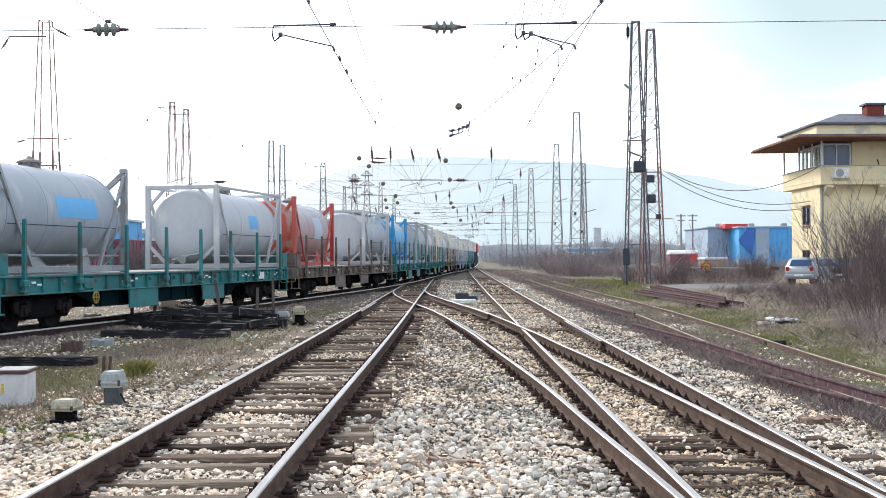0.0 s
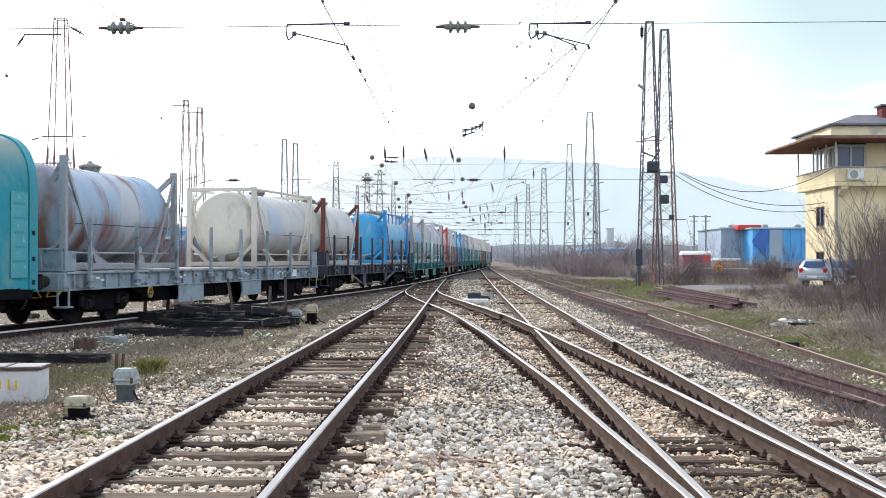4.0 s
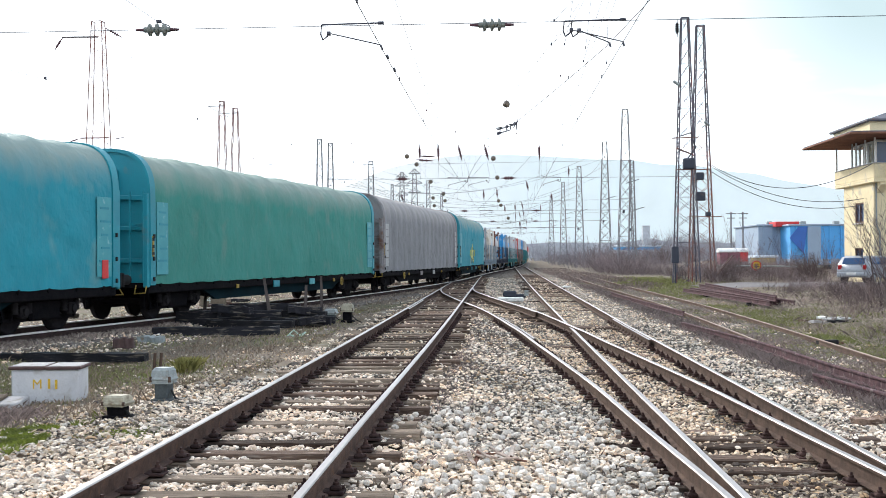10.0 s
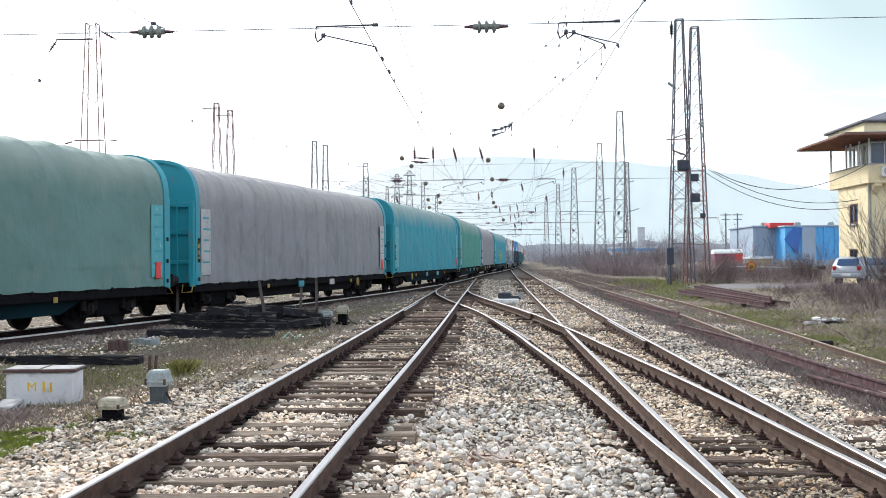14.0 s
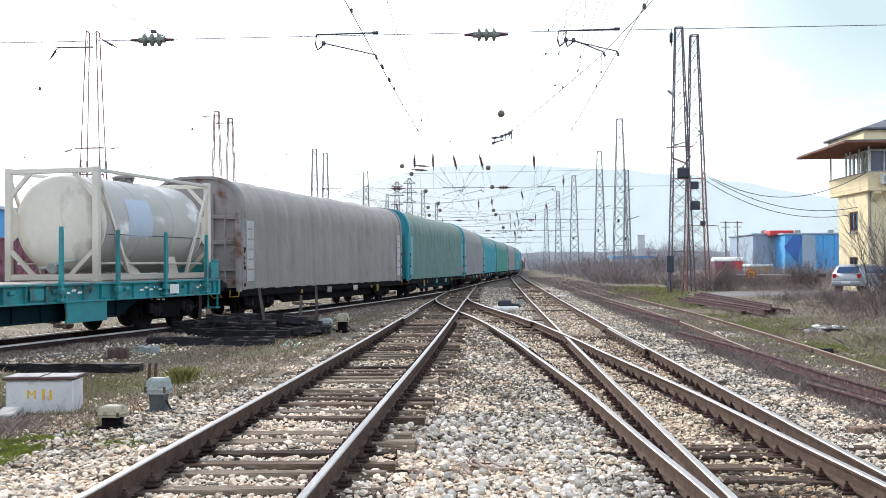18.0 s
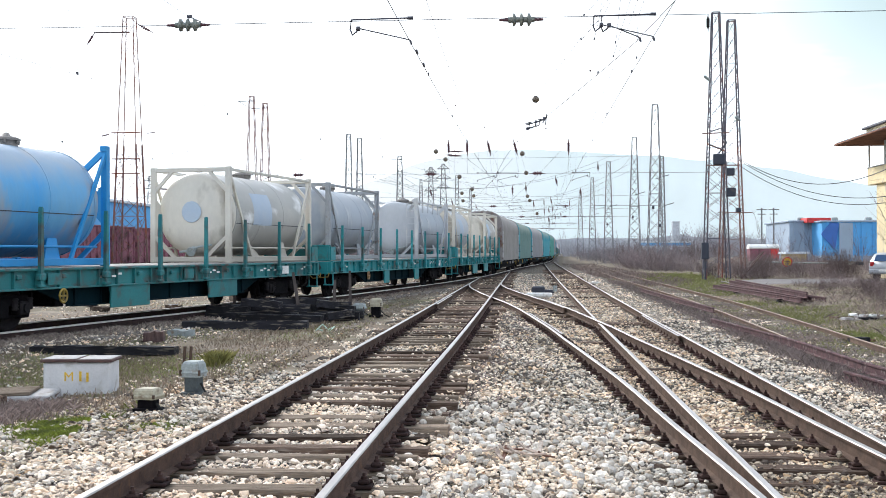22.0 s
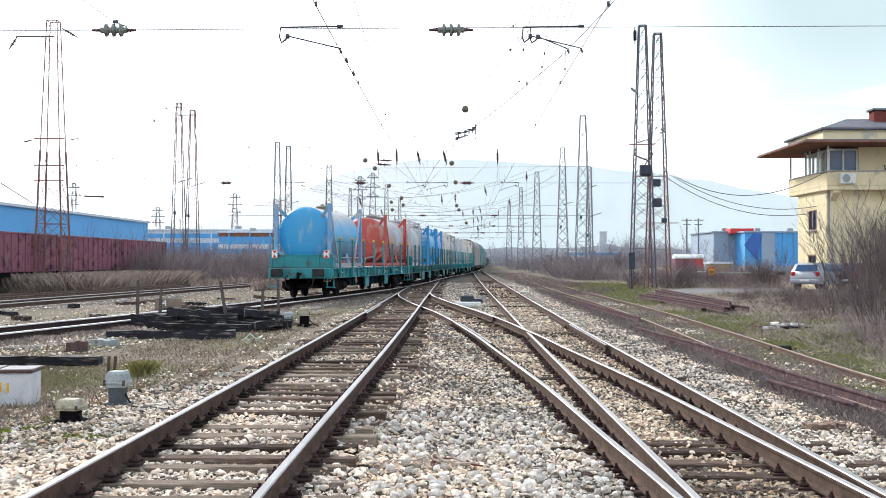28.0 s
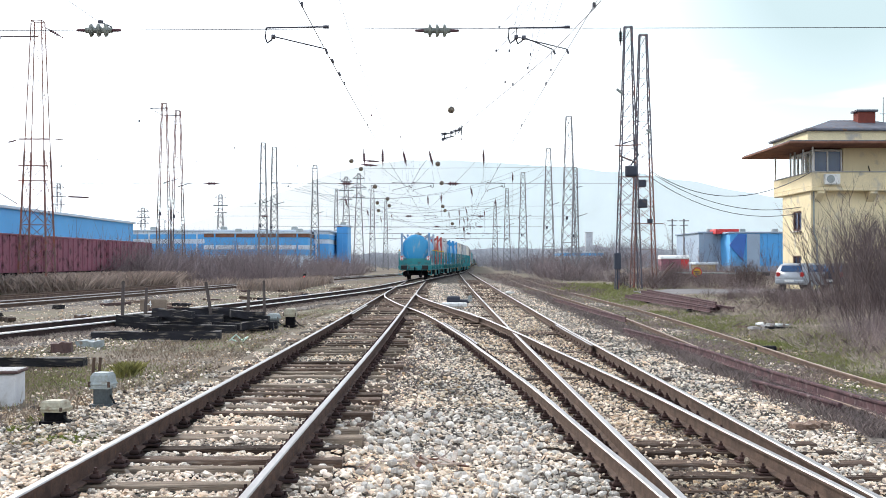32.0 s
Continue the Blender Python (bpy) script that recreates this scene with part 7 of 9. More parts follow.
# ---- signal tower ----
def signal_tower():
    ox, oy = 20.97, 65.0          # near left corner of the walls
    t = thing("signal_tower", "cream-rendered railway signal tower with overhanging control room", "building", pose(ox, oy, -0.1))
    W, D, H1, th = 6.6, 5.4, 5.75, 0.35

    def panel(a, b, z0, z1, holes, outward):
        """A wall from a to b with rectangular holes (u0, u1, z0, z1)."""
        a, b = Vector(a), Vector(b)
        L, d = (b - a).length, (b - a).normalized()
        us = sorted({0.0, L, *[h[0] for h in holes], *[h[1] for h in holes]})
        zs = sorted({z0, z1, *[h[2] for h in holes], *[h[3] for h in holes]})
        s, n = Shape(), Vector(outward) * th
        nu, nz = len(us), len(zs)

        def solid(i, j):
            if not (0 <= i < nu - 1 and 0 <= j < nz - 1):
                return False
            um, zm = (us[i] + us[i + 1]) / 2, (zs[j] + zs[j + 1]) / 2
            return not any(h[0] < um < h[1] and h[2] < zm < h[3] for h in holes)

        def at(i, j, k):
            return (k * nz + j) * nu + i
        vs = [Vector(((a + d * u).x, (a + d * u).y, z)) - n * k for k in (0, 1) for z in zs for u in us]
        fs = []
        for i in range(nu - 1):
            for j in range(nz - 1):
                if solid(i, j):
                    fs.append((at(i, j, 0), at(i + 1, j, 0), at(i + 1, j + 1, 0), at(i, j + 1, 0)))
                    fs.append((at(i, j, 1), at(i, j + 1, 1), at(i + 1, j + 1, 1), at(i + 1, j, 1)))
                    for di, dj, p, q in ((-1, 0, (i, j + 1), (i, j)), (1, 0, (i + 1, j), (i + 1, j + 1)), (0, -1, (i, j), (i + 1, j)), (0, 1, (i + 1, j + 1), (i, j + 1))):
                        if not solid(i + di, j + dj):
                            fs.append((at(*p, 0), at(*p, 1), at(*q, 1), at(*q, 0)))
        return s.add(vs, fs)

    def window(along, x, y, w, z0, z1, fm, bars=1, sill=True, glass=None):
        """A glazed window; along 'x' faces the yard, 'y' faces the tracks."""
        def bx(s, u, v, z, su, sv, sz, b=0.01):
            return s.box(x + u, y + v, z, su, sv, sz, b) if along == "x" else s.box(x + v, y + u, z, sv, su, sz, b)
        p = part("window", bx(Shape(), 0, 0.12, (z0 + z1) / 2, w, 0.03, z1 - z0, 0), glass or M_glass, t)
        for u in [-w / 2 + 0.04, w / 2 - 0.04] + [-w / 2 + w * (k + 1) / (bars + 1) for k in range(bars)]:
            part("window_frame", bx(Shape(), u, 0.07, (z0 + z1) / 2, 0.08, 0.08, z1 - z0), fm, p)
        for z in (z0 + 0.04, z1 - 0.04):
            part("window_frame", bx(Shape(), 0, 0.065, z, w - 0.1, 0.08, 0.08), fm, p)
        if sill:
            part("sill", bx(Shape(), 0, -0.03, z0 - 0.05, w + 0.2, 0.25, 0.07), M_conc, p)
        return p
    # lower storeys; the windows look at the tracks
    part("wall", panel((0, 0, 0), (W, 0, 0), 0, H1, [], (0, -1, 0)), M_cream, t)
    part("wall", panel((0, D - th, 0), (0, th, 0), 0, H1, [(D - 3.3 - th, D - 1.75 - th, 3.6, 4.75), (D - 3.4 - th, D - 1.9 - th, 1.0, 2.15)], (-1, 0, 0)), M_cream, t)
    part("wall", panel((W, th, 0), (W, D - th, 0), 0, H1, [], (1, 0, 0)), M_cream, t)
    part("wall", panel((W, D, 0), (0, D, 0), 0, H1, [], (0, 1, 0)), M_cream, t)
    window("y", 0.0, 2.525, 1.55, 3.6, 4.75, M_woodf)
    window("y", 0.0, 2.65, 1.5, 1.0, 2.15, M_woodf)
    # control room on its projecting slab
    bx0, by0, by1 = -0.2, -0.75, D + 1.15
    part("balcony_slab", Shape().box((bx0 + W) / 2, (by0 + by1) / 2, H1 + 0.12, W - bx0, by1 - by0, 0.24, 0.03), M_cream, t)
    for x in (0.35, 3.3):
        s = Shape().rings([[Vector((x - 0.2, yy, z)), Vector((x + 0.2, yy, z)), Vector((x + 0.2, yy, H1)), Vector((x - 0.2, yy, H1))] for yy, z in ((by0 + 0.08, H1 - 0.14), (0.05, H1 - 0.62))])
        part("bracket", s, M_cream, t)
    PZ, ph = H1 + 0.24, 0.78
    part("parapet", Shape().box((bx0 + W) / 2, by0 + 0.08, PZ + ph / 2, W - bx0, 0.16, ph, 0.02), M_cream, t)
    part("parapet", Shape().box(bx0 + 0.08, (by0 + by1) / 2 + 0.08, PZ + ph / 2, 0.16, by1 - by0 - 0.17, ph, 0.02), M_cream, t)
    part("parapet_cap", Shape().box((bx0 + W) / 2, by0 + 0.08, PZ + ph + 0.03, W - bx0 + 0.1, 0.26, 0.06, 0.015), M_conc, t)
    part("parapet_cap", Shape().box(bx0 + 0.08, (by0 + by1) / 2 + 0.1, PZ + ph + 0.03, 0.26, by1 - by0 - 0.2, 0.06, 0.015), M_conc, t)
    RZ = 8.2
    part("wall", Shape().box(0.75 + 1.0 + (W - 1.75) / 2 + 0.02, 0.15, (PZ + RZ) / 2, W - 1.8, 0.3, RZ - PZ), M_cream, t)
    part("wall", Shape().box(W - 0.15, D / 2 + 0.15, (PZ + RZ) / 2, 0.3, D - 0.3, RZ - PZ), M_cream, t)
    part("wall", Shape().box(W / 2 + 0.6, D - 0.15, (PZ + RZ) / 2, W - 1.5, 0.3, RZ - PZ), M_cream, t)
    part("ledge_wall", Shape().box(0.93, 0.1, PZ + 0.39, 1.6, 0.2, 0.78), M_cream, t)
    part("ledge_wall", Shape().box(0.25, D / 2 + 0.1, PZ + 0.39, 0.2, D - 0.3, 0.78), M_cream, t)
    window("x", 0.93, -0.05, 1.62, PZ + 0.8, RZ - 0.12, M_white, 1, False)
    for k in range(3):
        window("y", 0.16, 0.85 + k * 1.5, 1.45, PZ + 0.8, RZ - 0.12, M_white, 1, False, M_clear)
    for y in (by0 + 0.1, 1.0, 2.6, 3.4, by1 - 0.1):
        part("veranda_post", Shape().box(bx0 + 0.08, y, (PZ + ph + RZ) / 2 + 0.03, 0.09, 0.09, RZ - PZ - ph - 0.05, 0.01), M_white, t)
    # flat overhanging canopy, attic band, low hipped roof
    part("eave", Shape().box(W / 2 - 0.7, D / 2 - 0.35, RZ + 0.06, W + 2.6, D + 4.3, 0.12, 0.03), M_eave, t, "brown boarded overhanging eave")
    part("eave_edge", Shape().box(W / 2 - 0.7, D / 2 - 0.35, RZ + 0.15, W + 2.4, D + 4.1, 0.08, 0.02), M_roof, t)
    part("attic_wall", Shape().box(W / 2 + 0.0, D / 2 + 0.3, RZ + 0.55, W + 0.6, D + 1.4, 0.75, 0.02), M_cream, t)
    part("cornice", Shape().box(W / 2 + 0.0, D / 2 + 0.3, RZ + 0.97, W + 1.0, D + 1.9, 0.13, 0.03), M_roof, t)
    zc = RZ + 1.03
    a0, a1, b0, b1 = -0.4, W + 0.4, -0.55, D + 1.15
    s = Shape().rings([[Vector((a0, b0, zc)), Vector((a1, b0, zc)), Vector((a1, b1, zc)), Vector((a0, b1, zc))], [Vector((2.0, 2.6, zc + 0.85)), Vector((4.2, 2.6, zc + 0.85)), Vector((4.2, 3.2, zc + 0.85)), Vector((2.0, 3.2, zc + 0.85))]])
    part("roof", s, M_roof, t, "low hipped sheet roof")
    ch = part("chimney", Shape().box(3.75, 2.0, zc + 0.62, 1.0, 0.8, 1.25, 0.01), M_brick, t, "red brick chimney")
    part("chimney_cap", Shape().box(3.75, 2.0, zc + 1.28, 1.25, 1.05, 0.12, 0.02), M_roof, ch)
    part("aerial", Shape().cyl((5.0, 2.4, zc), (5.0, 2.4, zc + 2.2), 0.025, 6).bar((4.8, 2.4, zc + 1.2), (5.25, 2.4, zc + 1.2), 0.03), M_wire, t)
    ac = part("air_conditioner", Shape().box(0.85, by0 - 0.2, PZ + 0.38, 0.85, 0.34, 0.58, 0.04), M_white, t, "white air-conditioning unit")
    part("fan_grille", Shape().cyl((0.73, by0 - 0.38, PZ + 0.38), (0.73, by0 - 0.4, PZ + 0.38), 0.22, 20), M_boxgrey, ac)
    part("floor_slab", Shape().box(W / 2, D / 2, 0.03, W - 0.1, D - 0.1, 0.2), M_conc, t)
    part("room_ceiling", Shape().box(W / 2, D / 2, RZ - 0.05, W - 0.7, D - 0.7, 0.06), M_white, t)
    part("drainpipe", Shape().tube([(0.3, -0.08, 0.1), (0.3, -0.08, 3.0), (0.12, -0.08, 3.4), (0.12, -0.08, H1)], 0.05, 8), M_boxgrey, t)
    part("wall_cable", Shape().tube([(3.2, -0.04, 7.2), (3.5, -0.05, 6.2), (4.6, -0.05, 6.6), (5.4, -0.05, 8.4)], 0.03, 6), M_black, t)
    return t


signal_tower()
cab = thing("service_cables", "dark cables sagging from the mast to the tower", "cables")
wire(cab, sag((12.9, 70.6, 7.3), (20.7, 64.4, 6.65), 1.45, 16), 0.022)
wire(cab, sag((12.9, 70.6, 7.2), (20.9, 66.5, 4.85), 0.95, 16), 0.02)
wire(cab, sag((12.9, 70.6, 6.9), (20.9, 66.5, 4.5), 1.0, 16), 0.02)


# ---- near things on the left ----
M_cabwhite = mat("grubby_white_concrete", (0.62, 0.62, 0.63), (0.52, 0.52, 0.53), 2.5, 0.85, 0, 0.2, 40, stain=((0.38, 0.36, 0.33), 0.2), grain=0.08)


def concrete_cabinet():
    c = thing("concrete_cabinet", "low white concrete cable cabinet with brown lid, yellow marks", "cabinet", pose(-5.8, 14.9, -0.16, 0, 0, 6))
    part("body", Shape().box(0, 0, 0.21, 0.86, 0.5, 0.46, 0.02), M_cabwhite, c)
    for x, z, wd in ((-0.225, 0.465, 0.465), (0.235, 0.46, 0.45)):
        lid = part("lid", Shape().box(x, 0, z, wd, 0.58, 0.04, 0.01), M_lid, c, "rusty brown lid plate")
        part("lid_cover", Shape().box(x, 0.01, z + 0.022, wd - 0.04, 0.52, 0.008), M_conc, lid, "pale worn sheet on the lid")
    text_part("M", 0.17, M_yellow, c, Matrix.Translation((-0.1, -0.254, 0.2)) @ pose(0, 0, 0, 90, 0, 0), 0.003)
    part("paint_bar", Shape().box(0.05, -0.254, 0.26, 0.03, 0.006, 0.13), M_yellow, c)
    part("paint_bar", Shape().box(0.14, -0.254, 0.25, 0.03, 0.006, 0.12), M_yellow, c)
    return c


concrete_cabinet()


M_footgrey = mat("grey_green_iron_foot", (0.085, 0.1, 0.105), (0.06, 0.07, 0.075), 6, 0.7, 0.1, 0.2)


def track_box(x, y, m, label, h, w, d, hw):
    z = float(ground_z(x, y))
    t = thing("track_junction_box", label, "junction box", pose(x, y, z, 0, 0, random.uniform(-12, 12)), group="trackside junction boxes")
    part("post", Shape().box(0, 0, h * 0.3, w * 0.75, d * 0.75, h * 0.7, 0.015).box(0, 0, 0.02, w * 1.1, d, 0.06, 0.01), M_footgrey if m is M_boxgrey else M_dark, t, "dark iron foot")
    part("case", Shape().rings([[Vector((sx * a, sy * b, z)) for sx, sy in ((-1, -1), (1, -1), (1, 1), (-1, 1))] for a, b, z in ((w * 0.5, d * 0.5, h * 0.55), (w * 0.52, d * 0.52, h * 0.72), (w * 0.5, d * 0.5, h * 0.74), (w * 0.46, d * 0.46, h * 0.92), (w * 0.36, d * 0.36, h))]), m, t)
    part("flange", Shape().box(0, 0, h * 0.68, w * 1.14, d * 1.1, 0.03, 0.008), m, t)
    for sx in (-1, 1):
        part("bolt", Shape().cyl((sx * w * 0.5, -d * 0.5, h * 0.6), (sx * w * 0.5, -d * 0.5, h * 0.76), 0.018, 6), M_rail, t)
    part("cable", Shape().tube([(w * 0.4, 0, h * 0.35), (w * 0.8, -0.1, 0.06), (w * 1.2, 0.1, -0.02)], 0.015, 6), M_black, t)
    return t


random.seed(4)
track_box(-4.07, 14.1, M_boxgrey, "grey cast-iron track junction box on a dark foot", 0.43, 0.24, 0.24, 0)
track_box(-4.2, 12.75, M_boxkhaki, "khaki cast-iron junction box low on the ballast", 0.27, 0.25, 0.24, 0)
track_box(-4.05, 31.8, M_boxkhaki, "small pale junction box by the sleeper pile", 0.5, 0.32, 0.3, 0)
track_box(-4.62, 32.6, M_boxgrey, "small pale grey junction box by the sleeper pile", 0.36, 0.32, 0.28, 0)


def timber(name, x, y, z, L, w, h, rz, m, label, ry=0, category="timber"):
    rg = []
    for i in range(9):
        u = -L / 2 + L * i / 8
        j = [random.uniform(-0.022, 0.022) for _ in range(8)]
        rg.append([Vector((u, -w / 2 + j[0], j[1])), Vector((u, w / 2 + j[2], j[3])), Vector((u, w / 2 + j[4], h + j[5])), Vector((u, -w / 2 + j[6], h + j[7]))])
    ob = part(name, Shape().rings(rg), m)
    ob.matrix_world = pose(x, y, z, 0, ry, rz)
    return tagged(ob, label, category)


random.seed(9)
# pile of black old sleepers held by stakes
for x, y, z, L, rz, ry in ((-6.6, 27.2, -0.12, 3.0, 2, 0), (-7.2, 30.4, -0.08, 2.5, -3, 0), (-5.4, 30.7, -0.08, 2.3, 3, 0), (-7.0, 30.8, 0.1, 2.6, 1, 0), (-7.4, 31.2, -0.05, 2.4, 4, 0), (-5.6, 31.0, 0.1, 2.2, -5, 1), (-6.2, 31.1, 0.27, 1.9, 3, 0), (-4.9, 30.3, -0.1, 1.2, 2, 0), (-6.3, 29.7, -0.1, 2.3, -8, 0), (-7.9, 30.6, 0.08, 1.2, -12, 2), (-4.75, 30.0, -0.02, 0.7, 20, -6), (-6.9, 30.2, 0.26, 1.1, -14, 4), (-5.1, 30.9, 0.2, 0.9, 16, 5)):
    timber("old_sleeper", x, y, z, L, 0.26, 0.19, rz, M_tar, "black creosoted old sleeper in a pile", ry)["group"] = "pile of old sleepers"
STAKE = mat("grey_stake_wood", (0.12, 0.1, 0.095), (0.07, 0.06, 0.055), 3, 0.9, 0, 0.4, 30, streak=(4, 4, 0.5))
for x, y, h, lean in ((-8.55, 31.4, 1.32, 1), (-8.35, 33.0, 1.1, 3), (-5.98, 30.9, 1.32, -9), (-5.2, 31.6, 1.08, 2), (-5.45, 36.4, 1.25, -1)):
    st = part("stake", Shape().rings([[Vector((sx * a, sy * a, z)) for sx, sy in ((-1, -1), (1, -1), (1, 1), (-1, 1))] for a, z in ((0.045, -0.1), (0.043, h * 0.6), (0.036, h))]), STAKE)
    st.matrix_world = pose(x, y, -0.14, 0, lean, 10)
    tagged(st, "weathered wooden stake holding the sleeper pile", "stake", "stakes of the sleeper pile")
timber("old_sleeper", -7.5, 20.3, -0.13, 2.7, 0.24, 0.15, -3, M_tar, "black old sleeper lying in the grass")
timber("scrap_block", -7.65, 23.6, -0.14, 0.4, 0.3, 0.2, 10, M_lid, "rusty brown iron block in the grass", 0, "scrap")
timber("scrap_block", -7.5, 25.0, -0.14, 0.5, 0.35, 0.14, -8, M_boxgrey, "grey concrete lump in the grass", 0, "scrap")
timber("wooden_plank", -6.25, 13.0, -0.12, 0.35, 0.6, 0.14, 0, M_sleeper, "short weathered wooden plank", 0, "plank")
for x in (-5.36, -5.26):
    ob = part("iron_peg", Shape().cyl((0, 0, -0.05), (0.01, 0, 0.36), 0.025, 8), M_rail)
    ob.matrix_world = pose(x, 18.0, -0.14, 2, 3, 0)
    tagged(ob, "rusty iron peg in the ground", "peg", "iron pegs")
strap = part("plastic_strap", Shape().tube([(-4.75, 26.3, -0.1), (-4.6, 26.4, 0.04), (-4.45, 26.3, -0.08), (-4.3, 26.2, 0.0), (-4.4, 26.0, -0.12), (-4.65, 26.1, -0.05)], 0.018, 5), mat("pale_green_plastic", (0.45, 0.6, 0.5), None, 3, 0.5, 0, 0))
tagged(strap, "pale green plastic strap lying in the grass", "strap")
sg = thing("number_stone", "weathered number stone marked 14 beside the tracks", "marker stone", pose(-11.0, 44.0, -0.12, 0, 0, 4))
part("block", Shape().box(0.2, 0, 0.18, 1.0, 0.16, 0.44, 0.03), mat("brown_stone", (0.25, 0.2, 0.16), (0.18, 0.14, 0.11), 4, 0.9, 0, 0.4), sg)
text_part("14", 0.36, M_white, sg, Matrix.Translation((-0.02, -0.085, 0.1)) @ pose(0, 0, 0, 90, 0, 0), 0.003)
ds = thing("dwarf_signal", "small dwarf signal with a lit red lamp", "signal", pose(-10.6, 92, -0.05) @ Matrix.Scale(0.75, 4))
part("post", Shape().cyl((0, 0, -0.1), (0, 0, 0.5), 0.06, 8), M_dark, ds)
part("head", Shape().box(0, 0, 0.75, 0.34, 0.3, 0.6, 0.04), M_black, ds)
part("lens", Shape().cyl((0, -0.15, 0.68), (0, -0.2, 0.68), 0.12, 14), mat("red_signal_lens", (0.6, 0.02, 0.03), None, 3, 0.3, 0, 0, glow=(1.0, 0.05, 0.08, 2.0)), ds, "lit red lens")

# point machine between the main tracks, with white cover
pm = thing("point_machine", "white and grey point machine between the tracks", "point machine", pose(0.75, 47, -0.18, 0, 0, -2))
part("cover", Shape().box(-0.1, 0, 0.13, 1.05, 0.5, 0.18, 0.04), M_white, pm)
part("motor", Shape().box(-0.25, 5.2, 0.18, 0.6, 0.5, 0.28, 0.05).box(0.25, 5.2, 0.1, 0.45, 0.4, 0.16, 0.03), M_slate, pm)
part("lamp_case", Shape().cyl((0.5, 5.0, 0.1), (0.5, 5.0, 0.36), 0.1, 12), M_boxgrey, pm)
ps = part("plastic_sheet", Shape().box(0, 0, 0.05, 0.5, 0.3, 0.14, 0.05), M_white)
ps.matrix_world = pose(4.24, 68, -0.17, 0, 4, 20)
tagged(ps, "white lump beside the track", "debris")


# ---- the right-hand siding, old rails, scrap ----
def loose_rail(pts, label, z=0.0):
    rings = []
    for i, p in enumerate(pts):
        a, b = Vector(pts[max(i - 1, 0)]), Vector(pts[min(i + 1, len(pts) - 1)])
        d = (b - a).normalized()
        n = Vector((d.y, -d.x, 0)).normalized()
        rings.append([Vector(p) + n * u + Vector((0, 0, h)) for u, h in RAIL])
    return tagged(part("loose_rail", Shape().rings(rings), M_rustrail), label, "rail", "old rails")


M_rustrail = mat("deep_red_rust", (0.135, 0.08, 0.083), (0.055, 0.036, 0.042), 5, 0.85, 0.1, 0.4, 60, stain=((0.2, 0.16, 0.155), 0.3))
for pts in ([(6.0, 12.5, -0.27), (5.72, 16.0, -0.27), (5.58, 19.8, -0.27), (5.6, 24.4, -0.28), (5.36, 29.2, -0.29), (5.2, 32.5, -0.3)], [(5.35, 15.4, -0.33), (5.05, 18.6, -0.33)], [(6.15, 38, -0.27), (5.9, 46, -0.26), (5.6, 56, -0.2)]):
    loose_rail([(x, y, z - 0.02) for x, y, z in pts], "rust-red old rail lying beside the siding")
for i, (xa, xb, dz) in enumerate(((9.75, 9.3, 0), (10.1, 9.75, 0.02), (10.4, 10.0, 0.0), (9.95, 10.45, 0.16), (10.75, 10.6, 0.0), (10.25, 11.0, 0.17))):
    loose_rail([(xa, 41.5 + 0.6 * (i % 3), -0.12 + dz), (xb, 57.5 + i * 0.7, -0.1 + dz)], "rust-red old rail in a stack on the grass")
for y in (39, 48):
    timber("packing_timber", 10.25, y + 5, -0.22, 1.6, 0.16, 0.13, 3, M_tar, "packing timber under the rail stack")
for x, y, L, rz, m, lb in ((9.4, 33.6, 0.9, 25, M_conc, "pale broken concrete piece in the grass"), (9.95, 35.0, 0.7, -20, M_white, "white crumpled scrap in the grass"), (9.75, 33.0, 0.8, 5, M_tar, "dark timber scrap in the grass"), (9.7, 34.3, 0.6, 70, M_conc, "pale broken concrete piece in the grass"), (10.15, 34.4, 0.7, -35, M_conc, "pale broken concrete piece in the grass"), (10.0, 33.7, 0.5, 15, M_boxgrey, "grey broken concrete piece in the grass"), (9.2, 34.6, 0.5, -60, M_sleeper, "short weathered plank in the grass"), (4.45, 13.9, 0.45, 12, M_sleeper, "short grey plank lying on the ballast"), (8.3, 84, 2.2, 8, M_tar, "dark scrap heap by the siding"), (9.4, 80, 1.2, 60, M_lid, "rusty scrap by the siding")):
    timber("scrap_piece", x, y, float(ground_z(x, y)) + 0.02, L, 0.22, 0.07, rz, m, lb, random.uniform(-5, 5), "scrap")

random.seed(31)
for i in range(34):
    y = random.uniform(36, 78)
    x = float(T_PATH(y)) - random.uniform(2.2, 9.0)
    if float(near_track(np.array(x), np.array(y))) < 1.6:
        continue
    k = random.randrange(5)
    lb = ("dark rotten timber scrap between the tracks", "rusty iron scrap between the tracks", "pale concrete lump between the tracks", "grey weathered plank between the tracks", "black timber end between the tracks")[k]
    timber("scrap_piece", x, y, float(ground_z(x, y)) - 0.02, random.uniform(0.35, 1.5) if k != 2 else 0.4, random.uniform(0.15, 0.3), random.uniform(0.06, 0.18), random.uniform(-70, 70), (M_sleeper, M_lid, M_conc, M_sleeper, M_tar)[k], lb, random.uniform(-5, 5), "scrap")["group"] = "scrap between the tracks"
